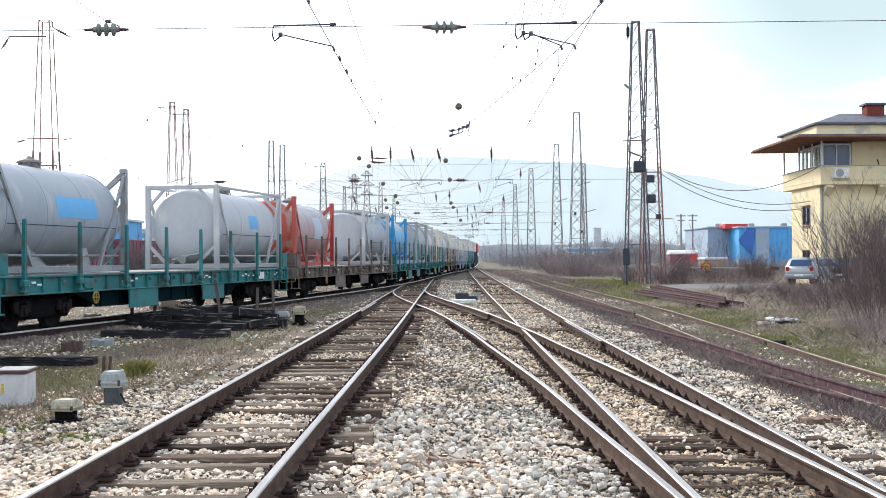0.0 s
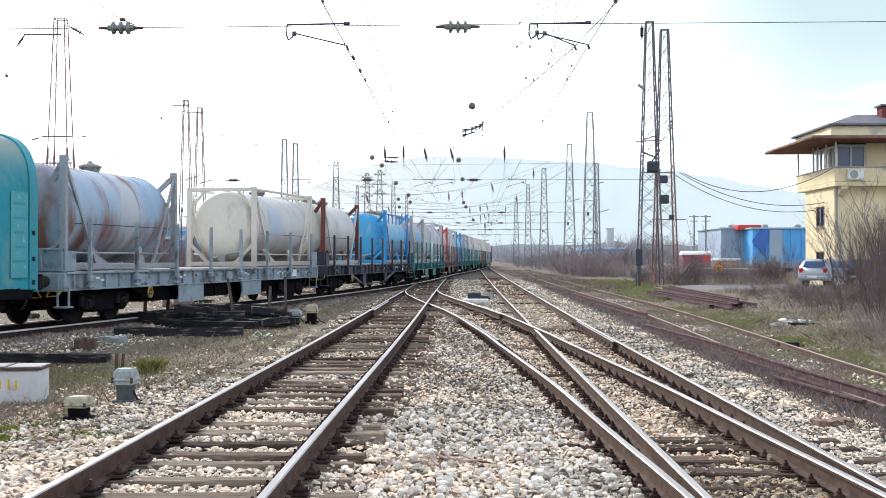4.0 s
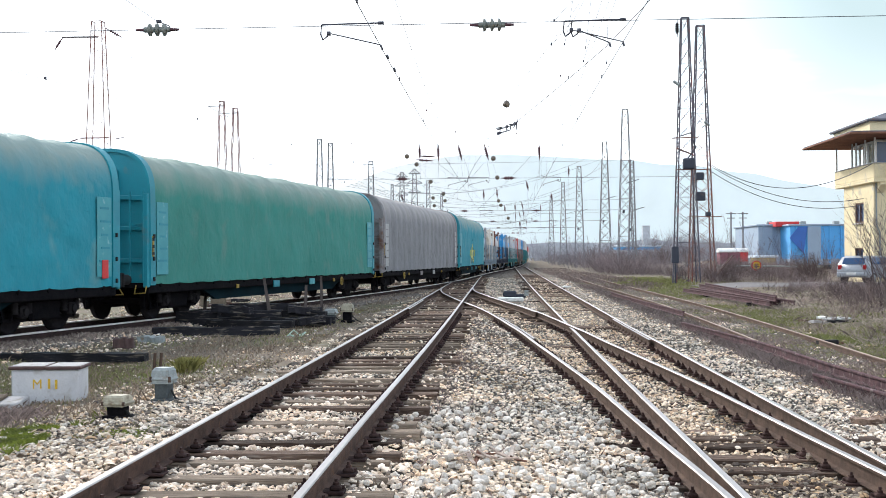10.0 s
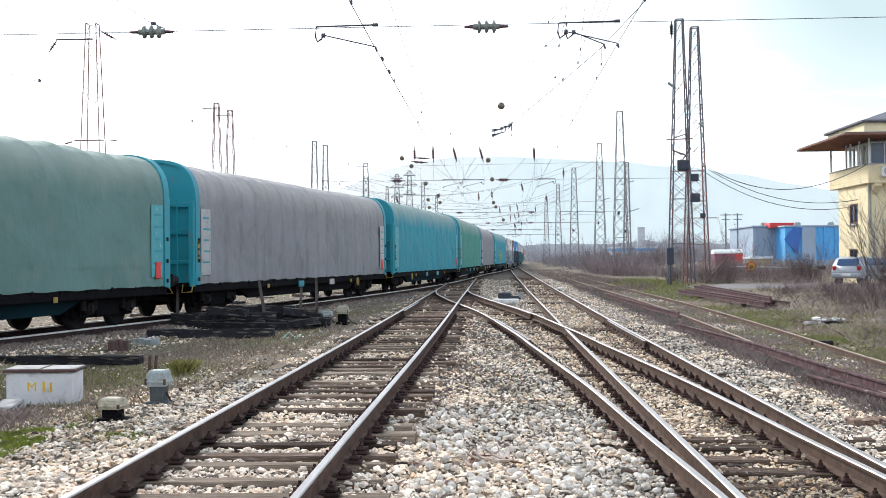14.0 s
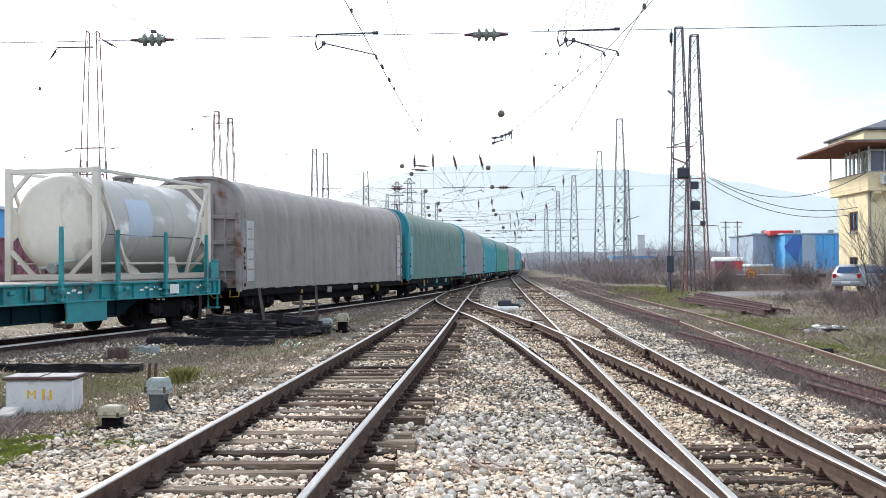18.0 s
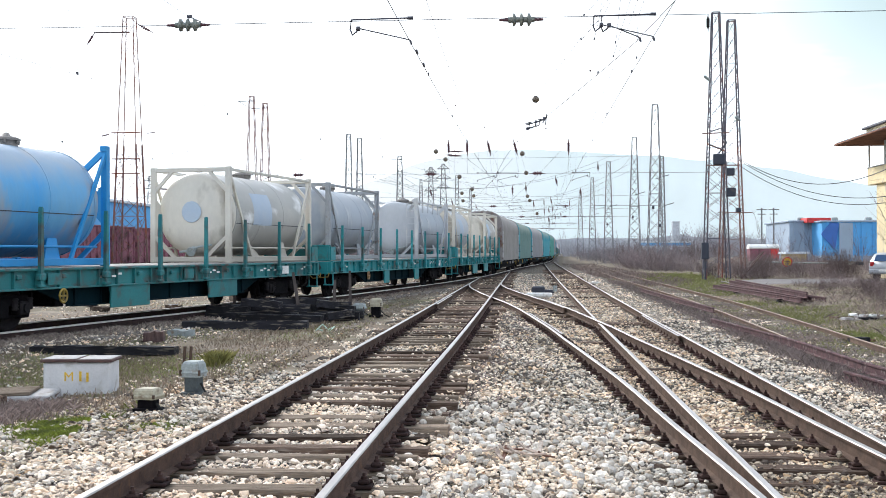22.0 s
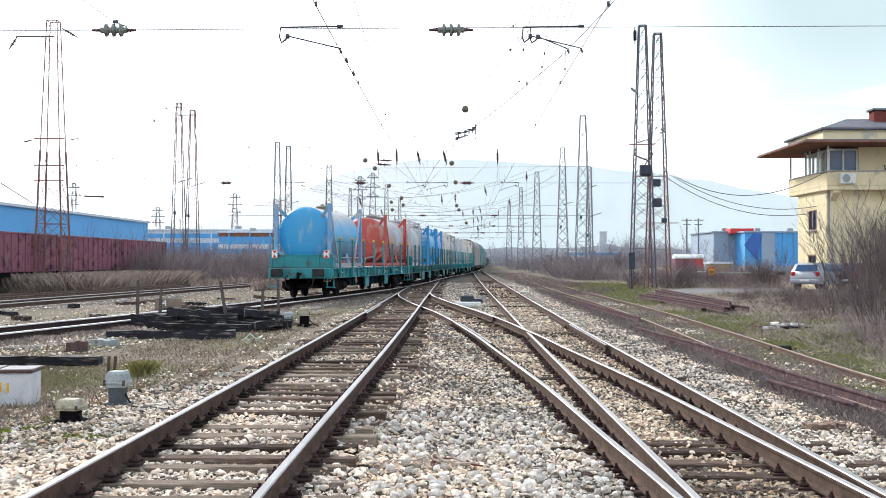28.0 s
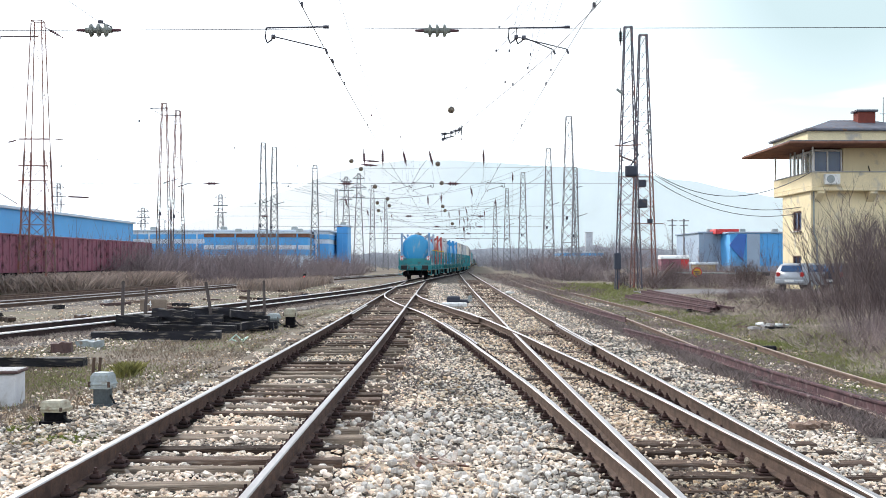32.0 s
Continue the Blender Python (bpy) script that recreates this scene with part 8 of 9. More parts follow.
# level road, barrier and round sign
road = sheet("road", np.linspace(11, 60, 50), np.linspace(58, 66.5, 10), lambda X, Y: land(X, Y) + 0.05 - 0.2 * (np.abs(Y - 62.2) > 4.2), M_asph)
tagged(road, "worn grey asphalt yard road", "road", kind="structure")
bar = thing("barrier", "pale barrier pole on a post with a round yellow sign", "barrier", pose(17.3, 75, -0.05))
part("pole", Shape().cyl((-1.9, 0, 1.05), (4.2, 0, 0.95), 0.05, 8), M_boxgrey, bar)
part("post", Shape().box(2.7, 0, 0.5, 0.14, 0.14, 1.0, 0.02), M_boxgrey, bar)
part("counterweight", Shape().box(3.95, 0, 0.96, 0.5, 0.22, 0.24, 0.03), M_slate, bar)
sn = part("sign_disc", Shape().cyl((-0.55, -0.08, 1.06), (-0.55, -0.1, 1.06), 0.32, 24), M_redp, bar, "round sign with red rim")
part("sign_face", Shape().cyl((-0.55, -0.1, 1.06), (-0.55, -0.112, 1.06), 0.25, 24), M_yellow, sn, "yellow sign face")
part("sign_bar", Shape().box(-0.55, -0.116, 1.1, 0.34, 0.006, 0.06), M_woodf, sn)
part("sign_bar", Shape().box(-0.55, -0.116, 1.0, 0.3, 0.006, 0.05), M_woodf, sn)


def hatchback(x, y, rz, paintm, label):
    c = thing("parked_car", label, "car", pose(x, y, float(ground_z(x, y)) + 0.06, 0, 0, rz), group="parked cars")
    # side outline (along, height), rear at -2
    out = [(-1.95, 0.35), (-2.0, 0.75), (-1.9, 0.98), (-1.62, 1.36), (-1.2, 1.45), (0.0, 1.46), (0.45, 1.38), (1.05, 0.98), (1.85, 0.82), (1.98, 0.6), (1.95, 0.3)]
    rg = []
    for u in (-0.82, -0.80, 0.80, 0.82):
        k = 0.96 if abs(u) > 0.81 else 1.0
        rg.append([Vector((u * (1 - 0.14 * max(0, (z - 0.95) / 0.5)), a * k, z if k == 1 else 0.35 + (z - 0.35) * 0.97)) for a, z in out])
    part("body", Shape().rings(rg, True, True, True), paintm, c)
    part("rear_window", Shape().add([(-0.6, -1.905, 1.02), (0.6, -1.905, 1.02), (0.55, -1.66, 1.34), (-0.55, -1.66, 1.34)], [(0, 1, 2, 3)]), M_glass, c)
    for sx in (-1, 1):
        part("side_window", Shape().add([(sx * 0.815, -1.45, 1.02), (sx * 0.815, 0.75, 1.0), (sx * 0.735, 0.3, 1.36), (sx * 0.73, -1.2, 1.38)], [(0, 1, 2, 3), (3, 2, 1, 0)]), M_glass, c)
        part("tail_lamp", Shape().box(sx * 0.66, -1.95, 0.86, 0.2, 0.1, 0.26, 0.03), M_redglass, c)
        for yy in (-1.25, 1.25):
            w = part("wheel", Shape().lathe((sx * 0.66, yy, 0.3), (sx, 0, 0), [(0, 0.2), (0, 0.3), (0.16, 0.3), (0.18, 0.27), (0.18, 0.2)], 20), M_black, c)
            part("rim", Shape().lathe((sx * 0.83, yy, 0.3), (sx, 0, 0), [(0, 0.2), (0.015, 0.19), (0.02, 0.05)], 16), M_boxgrey, w)
    part("windscreen", Shape().add([(-0.68, 1.02, 1.0), (0.68, 1.02, 1.0), (0.6, 0.48, 1.37), (-0.6, 0.48, 1.37)], [(0, 1, 2, 3)]), M_glass, c)
    part("bumper", Shape().box(0, -2.0, 0.5, 1.6, 0.14, 0.22, 0.05), paintm, c)
    part("number_plate", Shape().box(0, -2.075, 0.55, 0.5, 0.012, 0.11, 0.004), M_white, c)
    return c


hatchback(19.6, 61.6, -42, M_car, "silver hatchback parked by the signal tower")
hatchback(22.2, 62.4, -50, M_slate, "dark blue car parked behind bare shrubs")


# ---- shrubs, trees, grass ----
def shrub_mesh(seed, stems, height, spread, levels=2, r=0.012, name="twigs", seg=3, splay=0.55, more=0):
    rng = random.Random(seed)
    s = Shape()

    def twig(p, d, L, rad, lev):
        pts = [p]
        sg = seg if lev > 1 or levels < 2 and lev > 0 else max(1, seg - 2 + lev)
        for i in range(sg):
            d = (d + Vector((rng.uniform(-0.2, 0.2), rng.uniform(-0.2, 0.2), rng.uniform(-0.03, 0.12)))).normalized()
            pts.append(pts[-1] + d * L / sg)
        rings = []
        for i, q in enumerate(pts):
            rr = rad * (1 - 0.8 * i / sg)
            rings.append([q + Vector((rr * math.cos(a), rr * math.sin(a), 0)) for a in (0, 2.09, 4.19)])
        s.rings(rings, True, False)
        if lev > 0:
            for k in range(rng.randint(3, 5) + more):
                u = rng.uniform(0.25, 1.0)
                q = pts[min(int(u * sg), sg - 1)].lerp(pts[min(int(u * sg) + 1, sg)], u * sg % 1 if u < 1 else 1.0)
                dd = (d + Vector((rng.uniform(-0.8, 0.8), rng.uniform(-0.8, 0.8), rng.uniform(-0.1, 0.5)))).normalized()
                twig(q, dd, L * rng.uniform(0.3, 0.55), rad * 0.6, lev - 1)
    for _ in range(stems):
        a, q = rng.uniform(0, 6.28), rng.uniform(0, 1) ** 0.6 * spread
        lean = q / spread * splay
        twig(Vector((math.cos(a) * q * 0.5, math.sin(a) * q * 0.5, -0.05)), Vector((math.cos(a) * lean, math.sin(a) * lean, 1)).normalized(), height * rng.uniform(0.55, 1.0), r, levels)
    return s.mesh(name, M_twig)


SHRUBS = [shrub_mesh(1, 22, 2.6, 1.4, 2, 0.017), shrub_mesh(2, 26, 2.0, 1.6, 2, 0.014), shrub_mesh(3, 34, 1.4, 1.8), shrub_mesh(5, 15, 3.6, 1.3, 2, 0.02)]
TREES = [shrub_mesh(8, 5, 5.5, 0.8, 3, 0.035, "branches"), shrub_mesh(9, 7, 4.6, 1.0, 3, 0.03, "branches")]


def shrub(kind, x, y, s, label="leafless brown shrub beside the railway", name="bare_shrub", category="shrub", group="bare shrubs"):
    t = thing(name, label, category, Matrix.Translation((x, y, float(land(np.array(x), np.array(y))) - 0.03)) @ pose(0, 0, 0, 0, 0, random.uniform(0, 360)) @ Matrix.Diagonal((s, s, s, 1)), group)
    ob = new("crown", kind)
    ob.parent = t
    return t


random.seed(21)
# thicket in front of the tower and along the right edge
for i in range(17):
    y = random.uniform(38, 56)
    shrub(random.choice((SHRUBS[0], SHRUBS[3], SHRUBS[3])), y * random.uniform(0.345, 0.43), y, random.uniform(0.9, 1.3), "tall leafless shrub in front of the tower")
for i in range(16):
    y = random.uniform(27, 38)
    shrub(random.choice((SHRUBS[0], SHRUBS[1])), y * random.uniform(0.365, 0.46), y, random.uniform(0.8, 1.15), "dense leafless thicket beside the siding")
for i in range(14):
    y = random.uniform(36, 50)
    shrub(SHRUBS[2], y * random.uniform(0.295, 0.38), y, random.uniform(0.35, 0.6), "low leafless brown bramble by the road")
FAR_R, FAR_L, HAZY_R = [], [], []
for i in range(40):
    y = random.uniform(76, 190)
    FAR_R.append((random.uniform(12.4, 15.4) + (y - 62) * 0.02, y, random.uniform(0.35, 0.7)))
for i in range(80):
    FAR_R.append((random.uniform(14, 40), random.uniform(84, 128), random.uniform(0.55, 1.0)))
for i in range(40):
    y = random.uniform(170, 400)
    HAZY_R.append((float(R_PATH(min(y, 400))) + random.uniform(6, 24), y, random.uniform(0.8, 1.5)))
for i in range(16):
    y = random.uniform(108, 140)
    FAR_R.append((random.uniform(10.4, 13.0) + (y - 95) * 0.02, y, random.uniform(0.9, 1.4)))
for i in range(70):
    y = random.uniform(180, 420)
    HAZY_R.append((random.uniform(14, 32) + (y - 200) * random.uniform(0.05, 0.3), y, random.uniform(1.0, 2.0)))
# brush by the road, the rail stack and the masts' feet
for i in range(32):
    y = random.uniform(40, 55)
    shrub(SHRUBS[2], random.uniform(12.0, 20.5), y, random.uniform(0.2, 0.36), "low leafless brown bramble by the road")
for i in range(34):
    shrub(random.choice(SHRUBS[1:3]), random.uniform(11.9, 20.0), random.uniform(67, 76), random.uniform(0.35, 0.75), "leafless brush round the mast's foot")
# strip of scrub behind the left-hand tracks
for i in range(36):
    FAR_L.append((random.uniform(-25.5, -21.5), random.uniform(91, 99), random.uniform(0.8, 1.3)))
for i in range(210):
    y = random.uniform(86, 120)
    FAR_L.append((-random.uniform(12, 38) - (y - 84) * 0.1, y, random.uniform(1.0, 1.8)))
for i in range(50):
    y = random.uniform(120, 200)
    FAR_L.append((-random.uniform(9, 16) - (y - 120) * 0.04, y, random.uniform(0.9, 1.5)))


def scrub(places, seed, label, material=None, rad=0.014, splay=1.5, more=4):
    """Many far bushes joined into one mass."""
    kinds = [shrub_mesh(60 + k, st, h, sp, 1, rad, "twigs", 2, splay, more) for k, (st, h, sp) in enumerate(((30, 2.2, 1.9), (32, 1.7, 2.1), (30, 1.35, 2.2), (26, 2.5, 1.6)))]
    rng, P, F, off = random.Random(seed), [], [], 0
    data = []
    for me in kinds:
        co = np.empty(len(me.vertices) * 3)
        me.vertices.foreach_get("co", co)
        data.append((co.reshape(-1, 3), np.array([tuple(p.vertices) for p in me.polygons])))
    for x, y, s in places:
        co, fc = data[rng.randrange(4)]
        a = rng.uniform(0, 6.283)
        c, d = math.cos(a) * s, math.sin(a) * s
        z = float(land(np.array(x), np.array(y))) - 0.03
        P.append(np.stack([co[:, 0] * c - co[:, 1] * d + x, co[:, 0] * d + co[:, 1] * c + y, co[:, 2] * s + z], -1))
        F.append(fc + off)
        off += len(co)
    me = bpy.data.meshes.new("scrub")
    me.from_pydata(np.concatenate(P).tolist(), [], np.concatenate(F).tolist())
    me.materials.append(material or M_scrub)
    for k in kinds:
        bpy.data.meshes.remove(k)
    return tagged(new("scrub", me), label, "scrub", kind="stuff")


scrub(FAR_L, 3, "dense leafless mauve-brown scrub behind the side tracks")
scrub(FAR_R, 4, "dense leafless brown scrub behind the masts")
NEAR_R = []
for i in range(130):
    y = random.uniform(23, 42)
    NEAR_R.append((y * random.uniform(0.335, 0.47) + 0.6, y, random.uniform(0.3, 0.62)))
for i in range(60):
    y = random.uniform(40, 56)
    NEAR_R.append((random.uniform(12.5, 21.0), y, random.uniform(0.25, 0.5)))
for i in range(46):
    y = random.uniform(66, 80)
    NEAR_R.append((random.uniform(12.6, 24.0), y, random.uniform(0.35, 0.75)))
# pale greys: aerial haze put into the far scrub's and trees' colours
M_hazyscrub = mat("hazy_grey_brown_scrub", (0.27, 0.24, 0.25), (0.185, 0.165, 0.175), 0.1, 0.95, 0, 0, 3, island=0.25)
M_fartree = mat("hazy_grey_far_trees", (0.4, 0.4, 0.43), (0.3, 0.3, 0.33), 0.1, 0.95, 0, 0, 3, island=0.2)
SKYLINE = []
for i in range(46):
    y = random.uniform(330, 520)
    SKYLINE.append((y * random.uniform(0.03, 0.26), y, random.uniform(2.0, 3.6)))
for i in range(16):
    y = 430 + random.uniform(-8, 8)
    SKYLINE.append((y * (0.135 + 0.0035 * i), y, random.uniform(3.4, 4.4)))
for i in range(26):
    y = random.uniform(260, 420)
    SKYLINE.append((-y * random.uniform(0.0, 0.12), y, random.uniform(1.6, 2.6)))
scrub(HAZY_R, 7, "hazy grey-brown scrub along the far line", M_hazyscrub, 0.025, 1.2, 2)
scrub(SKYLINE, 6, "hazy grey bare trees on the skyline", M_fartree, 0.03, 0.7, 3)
scrub(NEAR_R, 5, "dark tangled brambles beside the siding and the road", M_bramble, 0.007, 2.0, 6)
for i in range(26):
    y = random.uniform(150, 330)
    shrub(random.choice((TREES[0], TREES[1], SHRUBS[0])), random.uniform(12, 30) + (y - 150) * 0.05, y, random.uniform(0.6, 1.0), "bare leafless tree behind the tracks", "bare_tree", "tree", "bare trees")
for i in range(14):
    shrub(TREES[i % 2], random.uniform(34, 70), random.uniform(120, 190), random.uniform(0.7, 1.1), "bare leafless tree behind the tracks", "bare_tree", "tree", "bare trees")


def blades(name, n, region, h, w, seed, material, label, lean=0.5):
    rng = np.random.default_rng(seed)
    x, y = region(rng, n)
    n = len(x)
    z = land(x, y)
    a = rng.uniform(0, 6.283, n)
    hh = h * rng.uniform(0.5, 1.3, n)
    ww = w * (1 + np.maximum(0, y - 15) * 0.03)
    dx, dy = np.cos(a), np.sin(a)
    lx, ly = rng.normal(0, lean, n) * hh, rng.normal(0, lean, n) * hh
    P = np.stack([np.stack([x - dx * ww, y - dy * ww, z - 0.01], -1), np.stack([x + dx * ww, y + dy * ww, z - 0.01], -1), np.stack([x + dx * ww * 0.5 + lx * 0.5, y + dy * ww * 0.5 + ly * 0.5, z + hh * 0.7], -1), np.stack([x + lx, y + ly, z + hh], -1)], 1).reshape(-1, 3)
    i = 4 * np.arange(n)[:, None]
    F = np.concatenate([i + np.array([0, 1, 2]), i + np.array([0, 2, 3])], 0)
    me = bpy.data.meshes.new(name)
    me.from_pydata(P.tolist(), [], F.tolist())
    me.materials.append(material)
    return tagged(new(name, me), label, "grass", kind="stuff")


def clumps(rng, n, x0, x1, y0, y1, bad=None, scale=0.5, cut=0.55):
    x = rng.uniform(x0, x1, n)
    y = 1 / (1 / y0 + rng.uniform(0, 1, n) * (1 / y1 - 1 / y0))
    f = rng.normal(0, 0.5, n)
    for k in range(7):
        a, w = rng.uniform(0, 6.283), scale * rng.uniform(0.5, 2.8)
        f = f + 0.55 * np.sin((x * math.cos(a) + 0.6 * y * math.sin(a)) * w + rng.uniform(0, 6.283))
    k = (f > cut) & (near_track(x, y) > 1.75) & ((y < 30) | (np.abs(y - 62.2) > 4.5) | (x < 11))
    return x[k], y[k]


def box_patch(x0, x1, y0, y1):
    def f(rng, n):
        x, y = rng.normal((x0 + x1) / 2, (x1 - x0) / 4, n), rng.normal((y0 + y1) / 2, (y1 - y0) / 4, n)
        return x, y
    return f


def weed_strip(rng, n):
    y = 1 / (1 / 13.5 + rng.uniform(0, 1, n) * (1 / 75 - 1 / 13.5))
    x = rng.uniform(5.0, 5.9, n) + rng.normal(0, 0.15, n) + 0.004 * (y - 20)
    return x, y


M_weed = mat("dead_purple_brown_weeds", (0.3, 0.235, 0.21), (0.17, 0.135, 0.125), 0.8, 0.95, 0, 0, 10, island=0.45)
M_straw = mat("bleached_grey_straw", (0.46, 0.395, 0.33), (0.3, 0.255, 0.215), 0.5, 0.95, 0, 0, 10, island=0.45)
M_lush = mat("bright_mossy_grass", (0.26, 0.31, 0.05), (0.11, 0.12, 0.05), 2.5, 0.9, 0, 0, 10, island=0.35)
M_tallgrass = mat("tall_pale_dead_grass", (0.38, 0.3, 0.25), (0.26, 0.205, 0.175), 0.3, 0.95, 0, 0, 10, island=0.35)
M_darkweed = mat("dead_dark_mauve_weeds", (0.26, 0.212, 0.197), (0.14, 0.113, 0.108), 0.6, 0.95, 0, 0, 10, island=0.45)
blades("dead_weeds", 17000, weed_strip, 0.12, 0.0028, 36, M_darkweed, "dead dark mauve weeds along the old rails", 0.45)


def verge(rng, n):
    """The grassy strip between the siding and the brush."""
    x, y = clumps(rng, n, 6.8, 14, 17, 95, scale=0.9, cut=-0.25)
    k = (x > S_PATH(y) + 0.95) & (x < S_PATH(y) + 2.9 + 0.9 * np.sin(y * 0.7)) & (y < 58)
    k |= (x > S_PATH(y) + 0.95) & (x < S_PATH(y) + 4.5) & (y > 58)
    return x[k], y[k]


def siding_weeds(rng, n):
    x, y = clumps(rng, n, 5.6, 8.4, 13, 90, scale=1.4, cut=0.1)
    return x, y


blades("green_grass", 170000, verge, 0.075, 0.0065, 61, M_grass, "yellow-green grass beside the siding", 0.6)
blades("dead_weeds", 26000, verge, 0.08, 0.003, 62, M_straw, "dead stalks in the grass beside the siding", 0.45)
def bank_weeds(rng, n):
    """Rank dead growth on the bank, thicker towards the brush."""
    x, y = clumps(rng, n, 8.6, 22, 22, 60, scale=0.8, cut=-0.6)
    k = (x > S_PATH(y) + 1.6) & (rng.uniform(0, 1, len(x)) < 0.25 + 0.75 * ramp01(x - 0.2 * y, 1.5, 5.0)) & ((y < 57) | (x < 11))
    return x[k], y[k]


blades("dead_weeds", 120000, bank_weeds, 0.09, 0.0035, 65, M_straw, "flattened bleached dead grass on the bank", 0.9)
blades("dead_weeds", 16000, bank_weeds, 0.2, 0.0025, 66, M_weed, "dead stalks on the bank", 0.5)
blades("green_grass", 30000, bank_weeds, 0.06, 0.006, 67, M_grass, "yellow-green grass among dead weeds on the bank", 0.7)
blades("dead_weeds", 46000, siding_weeds, 0.08, 0.003, 63, M_weed, "dead weeds in the siding", 0.5)
blades("green_grass", 30000, siding_weeds, 0.05, 0.005, 64, M_grass, "small green weeds in the siding", 0.6)


def moss_patch(rng, n):
    """Ragged cushions of moss at the ballast's edge."""
    x, y = rng.normal(-4.35, 0.45, n), rng.normal(11.6, 0.45, n)
    k = np.sin(x * 5.1 + y * 2.3) + np.sin(y * 6.3 - x * 2.9) + 0.7 * np.sin(x * 13 + y * 11) > 0.25
    return x[k], y[k]


blades("moss_grass", 26000, moss_patch, 0.065, 0.005, 37, M_lush, "bright green moss and grass patch", 0.6)


def train_edge(rng, n):
    """Dead grass that hides the foot of the rail beside the train's track."""
    y = 1 / (1 / 14.0 + rng.uniform(0, 1, n) * (1 / 60 - 1 / 14.0))
    x = T_PATH(y) + 0.84 + np.abs(rng.normal(0, 0.3, n))
    k = np.sin(y * 2.3) + np.sin(y * 5.1 + 1) + rng.normal(0, 0.8, n) > -0.9
    return x[k], y[k]


blades("dry_grass", 26000, train_edge, 0.13, 0.004, 68, M_straw, "dead grass along the foot of the train's rail", 0.5)
blades("dead_weeds", 9000, train_edge, 0.15, 0.0035, 69, M_weed, "dead weeds along the foot of the train's rail", 0.5)
M_tuft = mat("yellow_tussock_grass", (0.3, 0.27, 0.09), (0.2, 0.19, 0.07), 1.5, 0.9, 0, 0, 10, island=0.45)
blades("dead_weeds", 6000, box_patch(-6.7, -5.3, 11.8, 13.6), 0.11, 0.003, 47, M_weed, "dead weed clump at the ballast's edge", 0.6)
blades("moss_grass", 700, box_patch(-5.14, -4.84, 18.4, 18.8), 0.2, 0.005, 38, M_tuft, "yellow-green tuft of grass", 0.4)
blades("moss_grass", 14000, box_patch(-9, -4.3, 15.5, 20.0), 0.035, 0.006, 39, M_grass, "short green grass among stones", 0.5)
blades("moss_grass", 900, box_patch(-0.6, 0.3, 15.0, 18.0), 0.03, 0.006, 41, M_grass, "small green plants in the ballast", 0.6)
blades("moss_grass", 2600, box_patch(-0.5, 0.9, 11.0, 15.5), 0.03, 0.005, 51, M_grass, "small green plants in the ballast", 0.6)
blades("moss_grass", 2600, box_patch(-0.3, 1.0, 17.0, 30.0), 0.035, 0.006, 52, M_grass, "small green plants in the ballast", 0.6)
blades("dead_weeds", 5000, box_patch(-0.9, 0.7, 17.0, 38.0), 0.09, 0.003, 54, M_weed, "dead weeds between the tracks", 0.6)
blades("dead_weeds", 3500, box_patch(-1.1, -0.3, 13.0, 30.0), 0.1, 0.003, 55, M_weed, "dead weeds along the sleeper ends", 0.6)
blades("dead_weeds", 500, box_patch(-0.75, 0.35, 9.9, 10.7), 0.07, 0.0035, 53, M_weed, "dead weeds and litter in the ballast", 0.7)
M_scrap = mat("weathered_pale_scrap", (0.5, 0.44, 0.38), (0.3, 0.22, 0.18), 9, 0.9, 0, 0.4, 60)
M_scrapred = mat("rotten_red_brown_wood", (0.2, 0.1, 0.075), (0.11, 0.06, 0.045), 9, 0.95, 0, 0.4, 60)
heap = thing("scrap_heap", "small heap of broken wood and pale scraps on the ballast", "litter")
_r = random.Random(77)
for i in range(12):
    a, ln = _r.uniform(0, 3.14), _r.uniform(0.06, 0.17)
    c = Vector((-0.1 + _r.gauss(0, 0.14), 10.25 + _r.gauss(0, 0.16), 0.075 + 0.018 * (i % 3) + float(ground_z(np.array([0.0]), np.array([10.2]))[0])))
    d = Vector((math.cos(a), math.sin(a), _r.uniform(-0.15, 0.25))) * ln
    part("scrap", Shape().bar(c - d, c + d * 0.3, _r.uniform(0.03, 0.06), 0.012).bar(c + d * 0.3, c + d + Vector((0, 0, 0.03)), _r.uniform(0.02, 0.045), 0.011), M_scrapred if i % 3 == 0 else M_scrap, heap)
blades("moss_grass", 9000, box_patch(8.2, 11.5, 23, 36), 0.06, 0.007, 42, M_grass, "fresh green grass beside the siding", 0.5)
blades("moss_grass", 9000, box_patch(8.5, 12.0, 62, 90), 0.1, 0.01, 43, M_grass, "fresh green grass beside the siding", 0.5)
blades("dead_weeds", 9000, lambda r, n: clumps(r, n, 5.2, 10.0, 66, 170, cut=-0.4), 0.2, 0.007, 48, M_weed, "dead brown weeds along the far siding", 0.4)
blades("dead_weeds", 900, lambda r, n: (r.uniform(-1.0, 5.0, n), 1 / (1 / 8.0 + r.uniform(0, 1, n) * (1 / 34 - 1 / 8.0))), 0.12, 0.0035, 44, M_weed, "thin dead weed stalks in the ballast", 0.5)
blades("dry_grass", 48000, lambda r, n: clumps(r, n, -10, -3.7, 13, 42, scale=1.2, cut=-0.5), 0.045, 0.006, 45, M_dry, "flattened dead brown grass")
blades("dry_grass", 60000, lambda r, n: clumps(r, n, -40, -3.9, 13, 110, cut=-0.3), 0.09, 0.007, 31, M_dry, "dry straw-coloured grass and weeds")
blades("dry_grass", 30000, lambda r, n: clumps(r, n, 9.5, 30, 20, 110, cut=0.2), 0.12, 0.004, 32, M_straw, "dry straw-coloured grass and weeds")
